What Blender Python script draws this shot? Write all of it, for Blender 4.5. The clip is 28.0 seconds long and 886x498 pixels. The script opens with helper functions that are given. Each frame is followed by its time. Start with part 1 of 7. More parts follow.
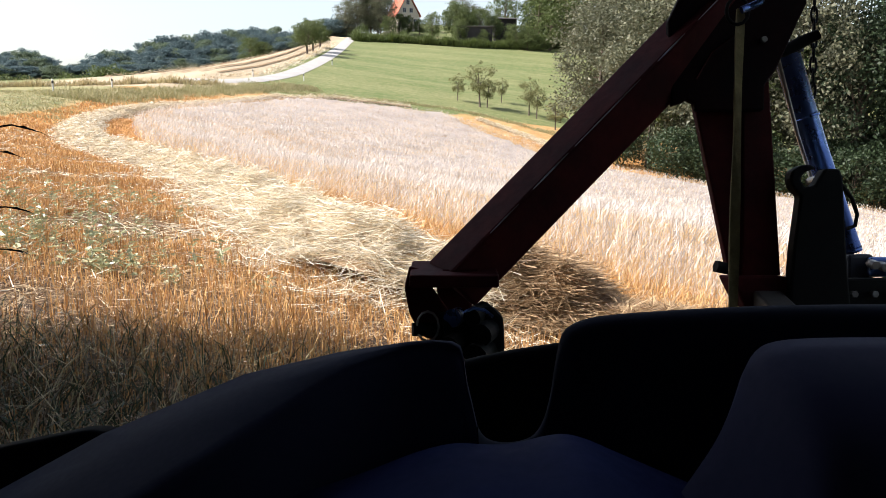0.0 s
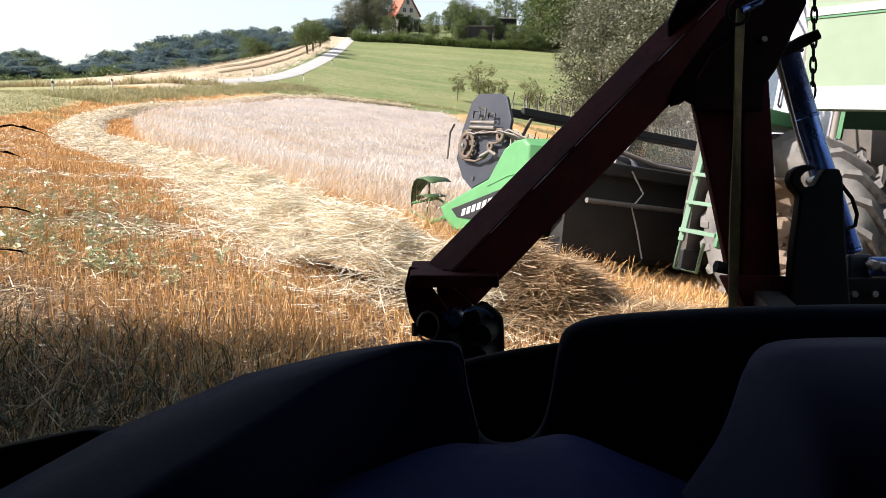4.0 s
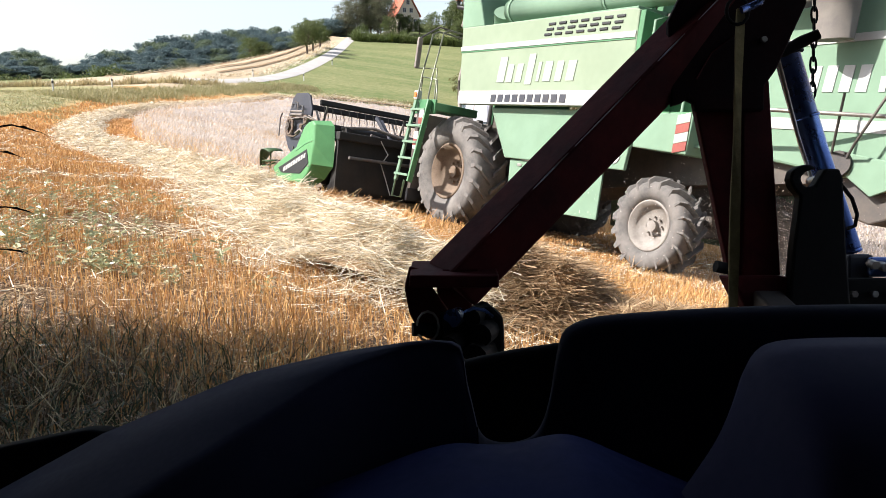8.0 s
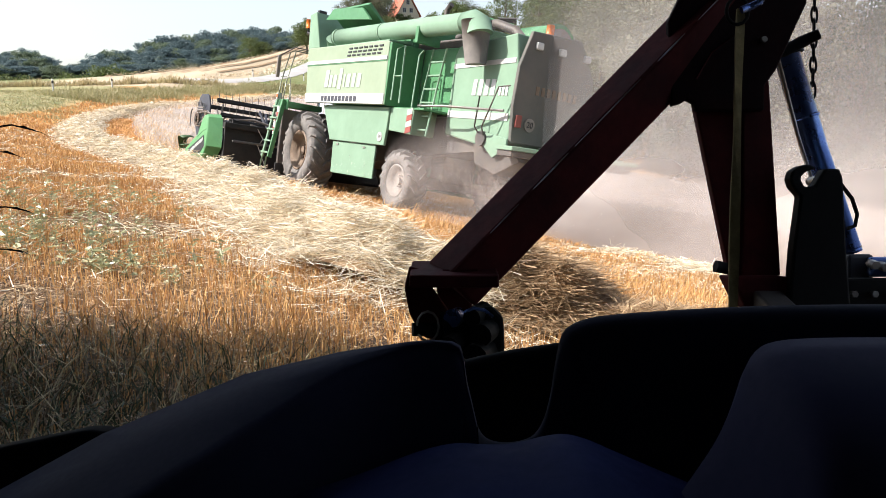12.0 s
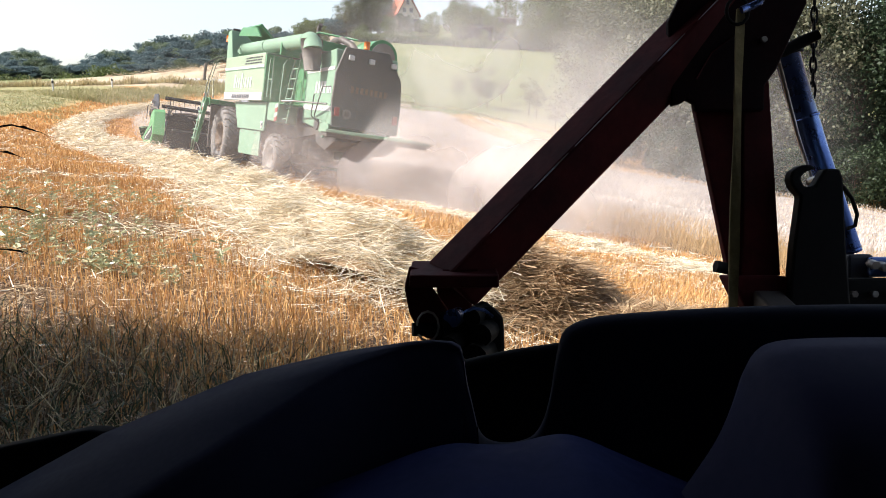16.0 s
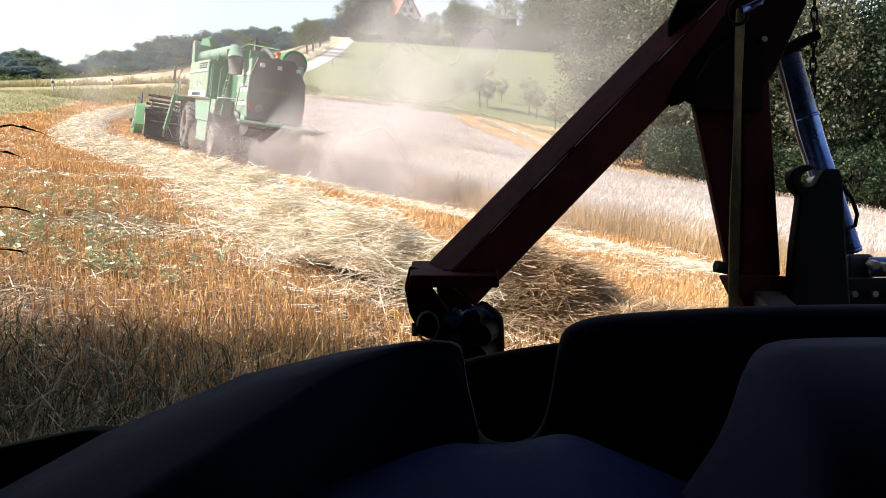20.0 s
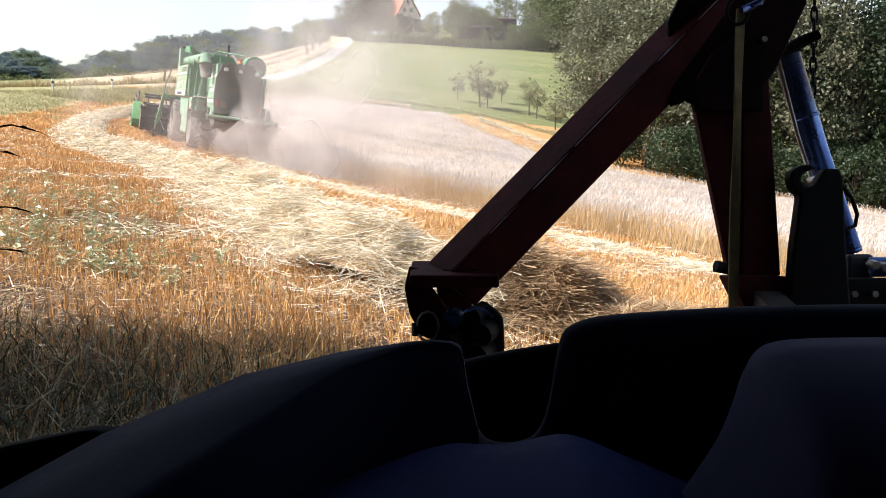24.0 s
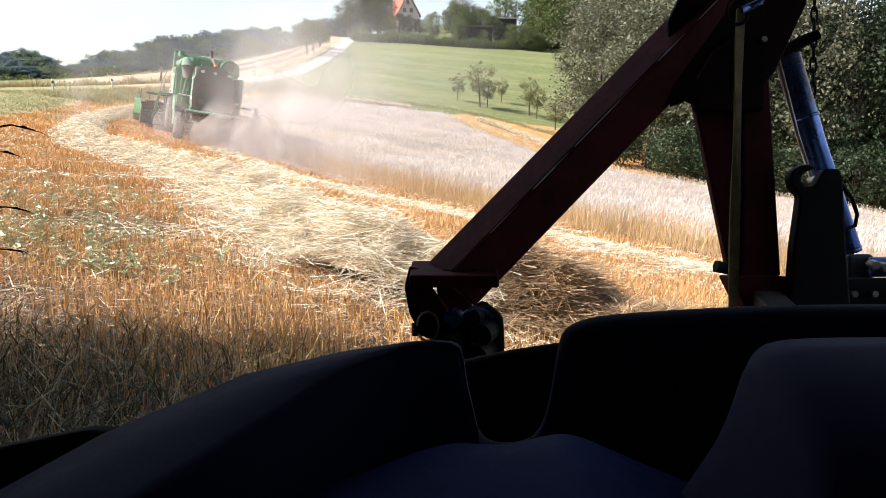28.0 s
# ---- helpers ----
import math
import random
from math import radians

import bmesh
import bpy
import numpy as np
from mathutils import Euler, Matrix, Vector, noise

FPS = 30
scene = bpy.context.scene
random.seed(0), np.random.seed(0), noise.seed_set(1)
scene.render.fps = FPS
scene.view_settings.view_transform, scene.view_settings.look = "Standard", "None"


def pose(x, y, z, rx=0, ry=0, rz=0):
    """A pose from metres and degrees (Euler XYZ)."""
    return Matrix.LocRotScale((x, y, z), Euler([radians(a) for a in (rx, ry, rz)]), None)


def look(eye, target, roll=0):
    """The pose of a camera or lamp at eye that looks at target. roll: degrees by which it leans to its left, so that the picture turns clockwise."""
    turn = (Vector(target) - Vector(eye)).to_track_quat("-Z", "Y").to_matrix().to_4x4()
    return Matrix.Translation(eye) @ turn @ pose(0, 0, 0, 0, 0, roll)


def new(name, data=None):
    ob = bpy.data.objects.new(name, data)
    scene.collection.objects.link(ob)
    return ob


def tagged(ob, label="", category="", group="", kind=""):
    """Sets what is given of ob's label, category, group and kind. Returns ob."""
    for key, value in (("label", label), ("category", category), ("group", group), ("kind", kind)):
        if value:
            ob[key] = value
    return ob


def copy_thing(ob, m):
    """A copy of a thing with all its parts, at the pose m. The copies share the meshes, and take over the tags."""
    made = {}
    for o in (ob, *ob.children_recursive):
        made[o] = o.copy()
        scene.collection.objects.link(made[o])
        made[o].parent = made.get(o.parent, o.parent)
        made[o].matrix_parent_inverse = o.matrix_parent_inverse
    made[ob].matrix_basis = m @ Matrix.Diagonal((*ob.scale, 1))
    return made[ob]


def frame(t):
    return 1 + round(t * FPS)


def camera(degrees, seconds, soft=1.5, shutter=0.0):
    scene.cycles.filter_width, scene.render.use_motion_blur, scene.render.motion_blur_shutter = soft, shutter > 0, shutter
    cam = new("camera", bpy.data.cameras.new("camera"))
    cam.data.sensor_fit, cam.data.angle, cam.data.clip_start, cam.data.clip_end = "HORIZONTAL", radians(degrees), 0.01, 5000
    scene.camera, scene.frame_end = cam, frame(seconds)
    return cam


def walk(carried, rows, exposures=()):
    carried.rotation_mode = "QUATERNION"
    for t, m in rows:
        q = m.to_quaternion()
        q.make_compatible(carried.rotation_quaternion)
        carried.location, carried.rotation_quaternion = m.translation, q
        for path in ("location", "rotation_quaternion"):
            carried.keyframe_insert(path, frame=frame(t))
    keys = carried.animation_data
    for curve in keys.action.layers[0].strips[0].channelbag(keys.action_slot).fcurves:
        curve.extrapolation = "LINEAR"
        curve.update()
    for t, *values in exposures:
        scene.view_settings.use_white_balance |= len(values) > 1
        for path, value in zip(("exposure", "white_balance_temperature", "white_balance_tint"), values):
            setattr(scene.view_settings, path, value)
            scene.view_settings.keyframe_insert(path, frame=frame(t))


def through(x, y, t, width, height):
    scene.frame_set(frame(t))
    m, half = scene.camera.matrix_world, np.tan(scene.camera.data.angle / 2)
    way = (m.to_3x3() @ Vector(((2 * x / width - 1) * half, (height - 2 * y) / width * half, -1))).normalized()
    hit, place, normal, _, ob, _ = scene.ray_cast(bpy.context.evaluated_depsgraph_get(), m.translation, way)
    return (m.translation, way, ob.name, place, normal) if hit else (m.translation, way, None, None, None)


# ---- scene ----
CAM_Z = 0.93
cam = camera(62.0, 28.0, soft=0.9)
eye_pose = pose(0, 0, CAM_Z, 90 - 10.89, 0, 0)
walk(cam, [(0.0, eye_pose), (28.0, eye_pose)], exposures=((0.0, 1.0), (28.0, 1.0)))

# ---- light ----
SUN_AZ, SUN_EL = 98.0, 43.0          # degrees left of straight ahead, and above the horizon
sun_way = Vector((-math.sin(radians(SUN_AZ)) * math.cos(radians(SUN_EL)),
                  math.cos(radians(SUN_AZ)) * math.cos(radians(SUN_EL)), math.sin(radians(SUN_EL))))
world = bpy.data.worlds.new("sky")
scene.world = world
world.use_nodes = True
wn = world.node_tree
wn.nodes.clear()
sky = wn.nodes.new("ShaderNodeTexSky")
sky.sky_type, sky.sun_disc = "NISHITA", False
sky.sun_elevation, sky.sun_rotation = radians(SUN_EL), radians(-SUN_AZ)
sky.air_density, sky.dust_density, sky.ozone_density = 1.0, 1.6, 1.0
sky_bg = wn.nodes.new("ShaderNodeBackground")
sky_bg.inputs["Strength"].default_value = 0.118
sky_hue = wn.nodes.new("ShaderNodeHueSaturation")
sky_hue.inputs["Saturation"].default_value = 0.6
sky_out = wn.nodes.new("ShaderNodeOutputWorld")
wn.links.new(sky.outputs[0], sky_hue.inputs["Color"])
wn.links.new(sky_hue.outputs[0], sky_bg.inputs["Color"])
wn.links.new(sky_bg.outputs[0], sky_out.inputs["Surface"])
sun = new("sun", bpy.data.lights.new("sun", "SUN"))
sun.data.energy, sun.data.angle, sun.data.color = 4.8, radians(0.53), (1.0, 0.95, 0.90)
sun.matrix_world = look(tuple(sun_way * 60), (0, 0, 0))


# ---- terrain ----
def smooth(a, b, v):
    t = np.clip((np.asarray(v, float) - a) / (b - a), 0, 1)
    return t * t * (3 - 2 * t)


def land(x, y):
    """Height of the ground: a field that dips away and to the right, then a hill with a lane on its left shoulder."""
    x, y = np.asarray(x, float), np.asarray(y, float)
    q = np.clip(y - 20, 0, 66)
    base = -0.0821 * np.clip(y, -60, 86) + 0.02 * q + 0.0012 * q * q
    base = base + 0.153 * np.clip(y - 86, 0, 114)
    far = smooth(86, 180, y)
    knoll = smooth(-34, -8, x) * smooth(400, 260, y)
    base = base + 0.22 * np.clip(y - 200, 0, 45) * knoll
    cross = -0.1443 * np.clip(x, -30, 70) * (1 - 0.45 * far)
    left = -12.0 * np.tanh(np.clip(-x - 30, 0, None) / 30.0) * smooth(75, 170, y)
    return base + cross + left


def land1(x, y):
    return float(land(x, y))


def material(name, build):
    m = bpy.data.materials.new(name)
    m.use_nodes = True
    nt = m.node_tree
    nt.nodes.clear()
    out = nt.nodes.new("ShaderNodeOutputMaterial")
    nt.links.new(build(nt), out.inputs["Surface"])
    return m


def node(nt, kind, **inputs):
    n = nt.nodes.new(kind)
    for k, v in inputs.items():
        k = int(k[1:]) if k[0] == "i" and k[1:].isdigit() else k.replace("_", " ")
        if hasattr(v, "bl_idname") or hasattr(v, "is_output"):
            nt.links.new(v, n.inputs[k])
        else:
            n.inputs[k].default_value = v
    return n


def rgba(c):
    return (c[0], c[1], c[2], 1.0)


def noise_tex(nt, scale, detail=4.0, vec=None, rough=0.6):
    n = node(nt, "ShaderNodeTexNoise", Scale=scale, Detail=detail, Roughness=rough)
    if vec is None:
        vec = node(nt, "ShaderNodeTexCoord").outputs["Object"]
    nt.links.new(vec, n.inputs["Vector"])
    return n.outputs["Fac"]


def mix(nt, fac, a, b):
    n = nt.nodes.new("ShaderNodeMix")
    n.data_type = "RGBA"
    for sock, v in ((n.inputs[0], fac), (n.inputs[6], a), (n.inputs[7], b)):
        if hasattr(v, "is_output"):
            nt.links.new(v, sock)
        else:
            sock.default_value = v if isinstance(v, float) else rgba(v)
    return n.outputs[2]


def ramp(nt, fac, lo, hi):
    n = node(nt, "ShaderNodeMapRange", From_Min=lo, From_Max=hi)
    n.clamp = True
    nt.links.new(fac, n.inputs["Value"])
    return n.outputs[0]


def math_node(nt, op, a, b=0.0):
    n = nt.nodes.new("ShaderNodeMath")
    n.operation = op
    for i, v in enumerate((a, b)):
        if hasattr(v, "is_output"):
            nt.links.new(v, n.inputs[i])
        else:
            n.inputs[i].default_value = v
    return n.outputs[0]


def bump(nt, height, strength=0.3, distance=0.01):
    return node(nt, "ShaderNodeBump", Height=height, Strength=strength, Distance=distance).outputs[0]


def surface(name, colour, dark=None, rough=0.6, metal=0.0, scale=3.0, fine=40.0, relief=0.15, dist=0.004, spread=0.0, through=0.0, gloss=0.5):
    """A painted, rough or metal surface: two scales of colour variation, uneven gloss, fine relief."""
    dark = dark or tuple(c * 0.72 for c in colour)

    def build(nt):
        big, small = noise_tex(nt, scale, 5.0), noise_tex(nt, fine, 6.0)
        col = mix(nt, ramp(nt, big, 0.35, 0.7), colour, dark)
        col = mix(nt, math_node(nt, "MULTIPLY", ramp(nt, small, 0.45, 0.75), 0.4), col, dark)
        if spread:
            rnd = node(nt, "ShaderNodeObjectInfo").outputs["Random"]
            isl = node(nt, "ShaderNodeNewGeometry").outputs["Random Per Island"]
            v = math_node(nt, "ADD", rnd, isl)
            hsv = node(nt, "ShaderNodeHueSaturation", Color=col)
            nt.links.new(math_node(nt, "ADD", math_node(nt, "MULTIPLY", math_node(nt, "FRACT", v), 2 * spread), 1 - spread), hsv.inputs["Value"])
            col = hsv.outputs[0]
        b = node(nt, "ShaderNodeBsdfPrincipled", Base_Color=col, Metallic=metal, Specular_IOR_Level=gloss)
        nt.links.new(math_node(nt, "ADD", math_node(nt, "MULTIPLY", small, 0.25), rough - 0.12), b.inputs["Roughness"])
        if relief:
            nt.links.new(bump(nt, small, relief, dist), b.inputs["Normal"])
        if through:
            t = node(nt, "ShaderNodeBsdfTranslucent", Color=col)
            return node(nt, "ShaderNodeMixShader", Fac=through, i1=b.outputs[0], i2=t.outputs[0]).outputs[0]
        return b.outputs[0]
    return material(name, build)


def plant(name, colour, other, through=0.35, rough=0.6, tuft=0.0, size=7.0, patch=0.5):
    """Leaves and straw: colour differs from blade to blade, light passes through."""
    def build(nt):
        isl = node(nt, "ShaderNodeNewGeometry").outputs["Random Per Island"]
        big = noise_tex(nt, 0.35, 3.0)
        col = mix(nt, isl, colour, other)
        col = mix(nt, math_node(nt, "MULTIPLY", ramp(nt, big, 0.4, 0.7), patch), col, tuple(c * 0.62 for c in other))
        if tuft:
            col = mix(nt, math_node(nt, "MULTIPLY", ramp(nt, noise_tex(nt, size, 3.0), 0.45, 0.62), tuft), col, tuple(c * 0.5 for c in other))
        b = node(nt, "ShaderNodeBsdfPrincipled", Base_Color=col, Roughness=rough)
        t = node(nt, "ShaderNodeBsdfTranslucent", Color=col)
        return node(nt, "ShaderNodeMixShader", Fac=through, i1=b.outputs[0], i2=t.outputs[0]).outputs[0]
    return material(name, build)


def ground_build(nt):
    co = node(nt, "ShaderNodeTexCoord").outputs["Object"]
    xyz = node(nt, "ShaderNodeSeparateXYZ", Vector=co)
    X, Y = xyz.outputs[0], xyz.outputs[1]
    w = math_node(nt, "MULTIPLY", math_node(nt, "SUBTRACT", noise_tex(nt, 0.25, 5.0, co), 0.5), 5.0)
    fine, mid = noise_tex(nt, 22.0, 6.0, co), noise_tex(nt, 2.2, 5.0, co)
    broad = noise_tex(nt, 0.06, 4.0, co)
    # soil between stubble
    soil = mix(nt, ramp(nt, fine, 0.35, 0.7), (0.075, 0.042, 0.022), (0.028, 0.018, 0.012))
    soil = mix(nt, ramp(nt, mid, 0.4, 0.7), soil, (0.14, 0.08, 0.038))
    # stubble too far off to build stalk by stalk
    cut = mix(nt, ramp(nt, mid, 0.35, 0.65), (0.50, 0.30, 0.115), (0.36, 0.19, 0.065))
    cut = mix(nt, math_node(nt, "MULTIPLY", ramp(nt, noise_tex(nt, 0.5, 4.0, co), 0.5, 0.7), 0.5), cut, (0.60, 0.46, 0.26))
    soil = mix(nt, ramp(nt, Y, 12.0, 32.0), soil, cut)
    # meadow
    streak = node(nt, "ShaderNodeTexWave", Vector=co, Scale=0.02, Distortion=9.0, Detail=5.0)
    streak.bands_direction = "Y"
    grass = mix(nt, ramp(nt, broad, 0.35, 0.65), (0.092, 0.125, 0.029), (0.15, 0.16, 0.052))
    grass = mix(nt, math_node(nt, "MULTIPLY", ramp(nt, noise_tex(nt, 0.9, 6.0, co), 0.42, 0.62), 0.5), grass, (0.235, 0.215, 0.095))
    grass = mix(nt, math_node(nt, "MULTIPLY", ramp(nt, math_node(nt, "MULTIPLY", streak.outputs["Fac"], noise_tex(nt, 0.3, 6.0, co)), 0.2, 0.6), 0.45), grass, (0.28, 0.25, 0.12))
    mow = node(nt, "ShaderNodeMapping", Vector=co, Rotation=(0, 0, 0.12), Scale=(0.05, 0.55, 1.0))
    grass = mix(nt, math_node(nt, "MULTIPLY", ramp(nt, noise_tex(nt, 1.0, 5.0, mow.outputs[0]), 0.5, 0.68), 0.35), grass, (0.31, 0.275, 0.135))
    grass = mix(nt, math_node(nt, "MULTIPLY", ramp(nt, mid, 0.4, 0.62), 0.6), grass, (0.085, 0.13, 0.025))
    # harvested field on the hill, in tracks up the slope
    rows = node(nt, "ShaderNodeTexWave", Vector=co, Scale=0.045, Distortion=1.0, Detail=2.0)
    rows.bands_direction = "X"
    straw = mix(nt, rows.outputs["Fac"], (0.37, 0.285, 0.185), (0.46, 0.37, 0.25))
    straw = mix(nt, math_node(nt, "MULTIPLY", ramp(nt, mid, 0.4, 0.7), 0.5), straw, (0.40, 0.31, 0.20))
    dry = mix(nt, ramp(nt, mid, 0.35, 0.7), (0.30, 0.25, 0.11), (0.42, 0.34, 0.18))
    is_far = ramp(nt, math_node(nt, "ADD", math_node(nt, "ADD", Y, w), math_node(nt, "SUBTRACT", math_node(nt, "MULTIPLY", ramp(nt, X, -23.0, -25.0), 10.0), math_node(nt, "MULTIPLY", ramp(nt, X, -2.0, 2.0), 5.0))), 86.5, 87.5)
    is_left = ramp(nt, math_node(nt, "ADD", X, math_node(nt, "MULTIPLY", w, 0.2)), -23.6, -24.6)
    beyond = ramp(nt, Y, 215.0, 225.0)
    field_left = ramp(nt, math_node(nt, "ADD", math_node(nt, "ADD", X, math_node(nt, "MULTIPLY", Y, 0.3)), math_node(nt, "MULTIPLY", w, 0.5)), -9.0, -10.5)
    hill = mix(nt, is_left, grass, mix(nt, ramp(nt, math_node(nt, "ADD", X, w), -44.0, -47.0), straw, grass))
    hill = mix(nt, beyond, hill, grass)
    near = mix(nt, field_left, soil, mix(nt, ramp(nt, mid, 0.35, 0.65), dry, grass))
    col = mix(nt, is_far, near, hill)
    b = node(nt, "ShaderNodeBsdfPrincipled", Base_Color=col, Roughness=0.95)
    nt.links.new(bump(nt, fine, 0.6, 0.04), b.inputs["Normal"])
    return b.outputs[0]


M_GROUND = material("field_ground", ground_build)
M_ROAD = surface("pale_asphalt", (0.42, 0.40, 0.385), (0.34, 0.32, 0.305), 0.9, scale=0.5, fine=8.0)
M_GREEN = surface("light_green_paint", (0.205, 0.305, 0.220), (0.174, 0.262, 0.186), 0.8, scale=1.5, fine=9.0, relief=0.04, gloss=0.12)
M_COVER = surface("pale_green_paint", (0.275, 0.330, 0.240), (0.236, 0.288, 0.205), 0.8, scale=1.2, fine=9.0, relief=0.04, gloss=0.12)
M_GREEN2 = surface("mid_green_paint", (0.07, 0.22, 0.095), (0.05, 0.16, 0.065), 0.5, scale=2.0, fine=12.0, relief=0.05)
M_VIVID = surface("bright_green_paint", (0.105, 0.295, 0.115), (0.085, 0.24, 0.09), 0.45, scale=2.0, fine=15.0, relief=0.03)
M_WHITE = surface("off_white_paint", (0.50, 0.50, 0.49), (0.42, 0.41, 0.39), 0.5, scale=2.0, relief=0.03)
M_BLACK = surface("black_plastic", (0.012, 0.012, 0.015), (0.018, 0.017, 0.017), 0.5, scale=3.0)
M_DARK = surface("dusty_dark_steel", (0.055, 0.05, 0.05), (0.13, 0.105, 0.085), 0.6, scale=2.0, metal=0.2)
M_GREY = surface("dark_blue_grey_sheet", (0.026, 0.029, 0.044), (0.042, 0.042, 0.052), 0.6, scale=2.0)
M_REAR = surface("dusty_dark_panel", (0.085, 0.085, 0.075), (0.13, 0.115, 0.10), 0.75, scale=1.5, fine=14.0)
M_TYRE = surface("dusty_tyre_rubber", (0.10, 0.094, 0.09), (0.21, 0.19, 0.175), 0.9, scale=4.0, fine=25.0)
M_RIM = surface("rusty_dusty_rim", (0.21, 0.15, 0.105), (0.13, 0.088, 0.06), 0.8, scale=5.0)
M_RIMW = surface("pale_dusty_rim", (0.30, 0.275, 0.25), (0.19, 0.165, 0.145), 0.75, scale=6.0)
M_RUST = surface("dusty_rusty_iron", (0.17, 0.125, 0.095), (0.09, 0.06, 0.045), 0.8, scale=14.0, fine=60.0, relief=0.3)
M_RAIL = surface("worn_olive_tube", (0.16, 0.17, 0.12), (0.09, 0.09, 0.065), 0.38, scale=9.0, metal=0.4)
M_SHEEN = surface("sky_sheen_lavender", (0.42, 0.42, 0.48), (0.34, 0.34, 0.39), 0.3, scale=2.0, relief=0.03)
M_STEEL = surface("worn_steel", (0.42, 0.40, 0.38), (0.28, 0.25, 0.22), 0.42, metal=0.8)
M_BEAM = surface("dusty_grey_iron", (0.26, 0.23, 0.21), (0.17, 0.14, 0.12), 0.6, metal=0.3)
M_LETTER = surface("pale_grey_lettering", (0.40, 0.46, 0.38), (0.35, 0.40, 0.32), 0.6, relief=0.02)
# Near-black colour carries the shadow inside the header.
M_PAN = surface("dusty_shadow_black_steel", (0.011, 0.010, 0.010), (0.026, 0.022, 0.019), 0.8, scale=3.0, fine=20.0)
# Shade on the divider's averted face is put into this green.
M_OLIVE = surface("shaded_divider_green", (0.045, 0.095, 0.03), (0.03, 0.065, 0.022), 0.5, relief=0.05)
M_RED = surface("worn_dark_red_paint", (0.085, 0.010, 0.011), (0.030, 0.006, 0.008), 0.75, scale=9.0, fine=60.0, relief=0.2, gloss=0.12)
M_GUSSET = surface("near_black_red_paint", (0.018, 0.004, 0.005), (0.008, 0.004, 0.005), 0.8, scale=9.0, fine=60.0, relief=0.2, gloss=0.1)
# Hull plastics: blue sky light and shade are mixed into their colours.
M_EDGE = surface("shade_dark_hull_plastic", (0.012, 0.014, 0.030), (0.008, 0.010, 0.022), 0.85, scale=6.0, fine=180.0, relief=0.12, dist=0.001, gloss=0.1)
M_HULL = surface("sky_blue_hull_plastic", (0.030, 0.033, 0.062), (0.020, 0.023, 0.048), 0.85, scale=6.0, fine=180.0, relief=0.12, dist=0.001, gloss=0.12)
M_FORM = surface("sky_blue_moulding", (0.032, 0.033, 0.072), (0.022, 0.023, 0.052), 0.85, scale=6.0, fine=120.0, relief=0.1, dist=0.001, gloss=0.12)
M_PANBLUE = surface("blue_glow_floor_plastic", (0.010, 0.018, 0.085), (0.006, 0.011, 0.055), 0.8, scale=9.0, fine=120.0, relief=0.1, dist=0.001, gloss=0.1)
# Blue sheen of the sky is put into this chrome's colour.
M_BLUE = surface("blue_sheen_chrome", (0.11, 0.18, 0.42), (0.06, 0.10, 0.27), 0.28, metal=0.85, scale=14.0)
# Deep shade inside the hull is put into this black.
M_VOID = surface("shade_black_plastic", (0.005, 0.005, 0.007), (0.007, 0.007, 0.009), 0.95, scale=6.0, gloss=0.12)
M_RUBBER = surface("black_iron", (0.008, 0.008, 0.009), (0.015, 0.014, 0.014), 0.72, scale=12.0, gloss=0.12)
M_GLINT = surface("scuff_and_glint_steel", (0.30, 0.30, 0.33), (0.16, 0.13, 0.13), 0.6, scale=30.0, fine=90.0)
M_STRAP = surface("weathered_yellow_webbing", (0.26, 0.20, 0.08), (0.12, 0.09, 0.035), 0.85, scale=22.0, fine=140.0, relief=0.4)
M_REDW = surface("red_reflective", (0.28, 0.06, 0.045), rough=0.55)
M_ORANGE = surface("orange_lens", (0.75, 0.17, 0.02), rough=0.25)
M_SOOT = surface("grey_rubber_spout", (0.12, 0.105, 0.095), (0.17, 0.15, 0.13), 0.8, scale=4.0)
M_STRAW = plant("dry_straw", (0.98, 0.93, 0.80), (0.50, 0.36, 0.18), 0.15, tuft=0.26, size=8.0, patch=0.1)
# Weathered brown, deepened so the heap's shadow is in the colour.
M_BROWN = plant("weathered_shaded_straw", (0.66, 0.46, 0.26), (0.20, 0.115, 0.055), 0.1, tuft=0.4, size=5.0)
# Dark straw tone paints the shade between and below the outer straws.
M_SHADED = plant("shaded_straw", (0.24, 0.155, 0.065), (0.10, 0.06, 0.025), 0.1)
M_STUB = plant("stubble_stalk", (0.92, 0.57, 0.235), (0.43, 0.20, 0.068), 0.2, tuft=0.2, size=2.4)
M_LITTER = plant("straw_litter", (0.86, 0.66, 0.40), (0.24, 0.115, 0.05), 0.15)
M_WHEAT = plant("ripe_wheat_ear", (0.80, 0.73, 0.67), (0.50, 0.43, 0.38), 0.3)
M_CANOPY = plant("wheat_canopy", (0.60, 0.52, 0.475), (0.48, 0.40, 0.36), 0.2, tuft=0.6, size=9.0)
M_STALK = plant("ripe_wheat_stalk", (0.81, 0.60, 0.35), (0.61, 0.40, 0.19), 0.35)
M_WEED = plant("weed_leaf", (0.17, 0.20, 0.04), (0.74, 0.70, 0.52), 0.15, 0.4)
M_VERGE = plant("verge_grass", (0.50, 0.43, 0.25), (0.28, 0.27, 0.115), 0.3)
M_LEAF = plant("green_leaf", (0.062, 0.092, 0.022), (0.125, 0.155, 0.045), 0.3)
M_LEAF2 = plant("grey_green_leaf", (0.058, 0.066, 0.033), (0.20, 0.20, 0.125), 0.3)
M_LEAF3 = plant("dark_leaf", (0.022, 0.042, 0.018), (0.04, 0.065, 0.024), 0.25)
M_FRUIT = plant("fruit_tree_leaf", (0.13, 0.14, 0.05), (0.26, 0.25, 0.115), 0.35)
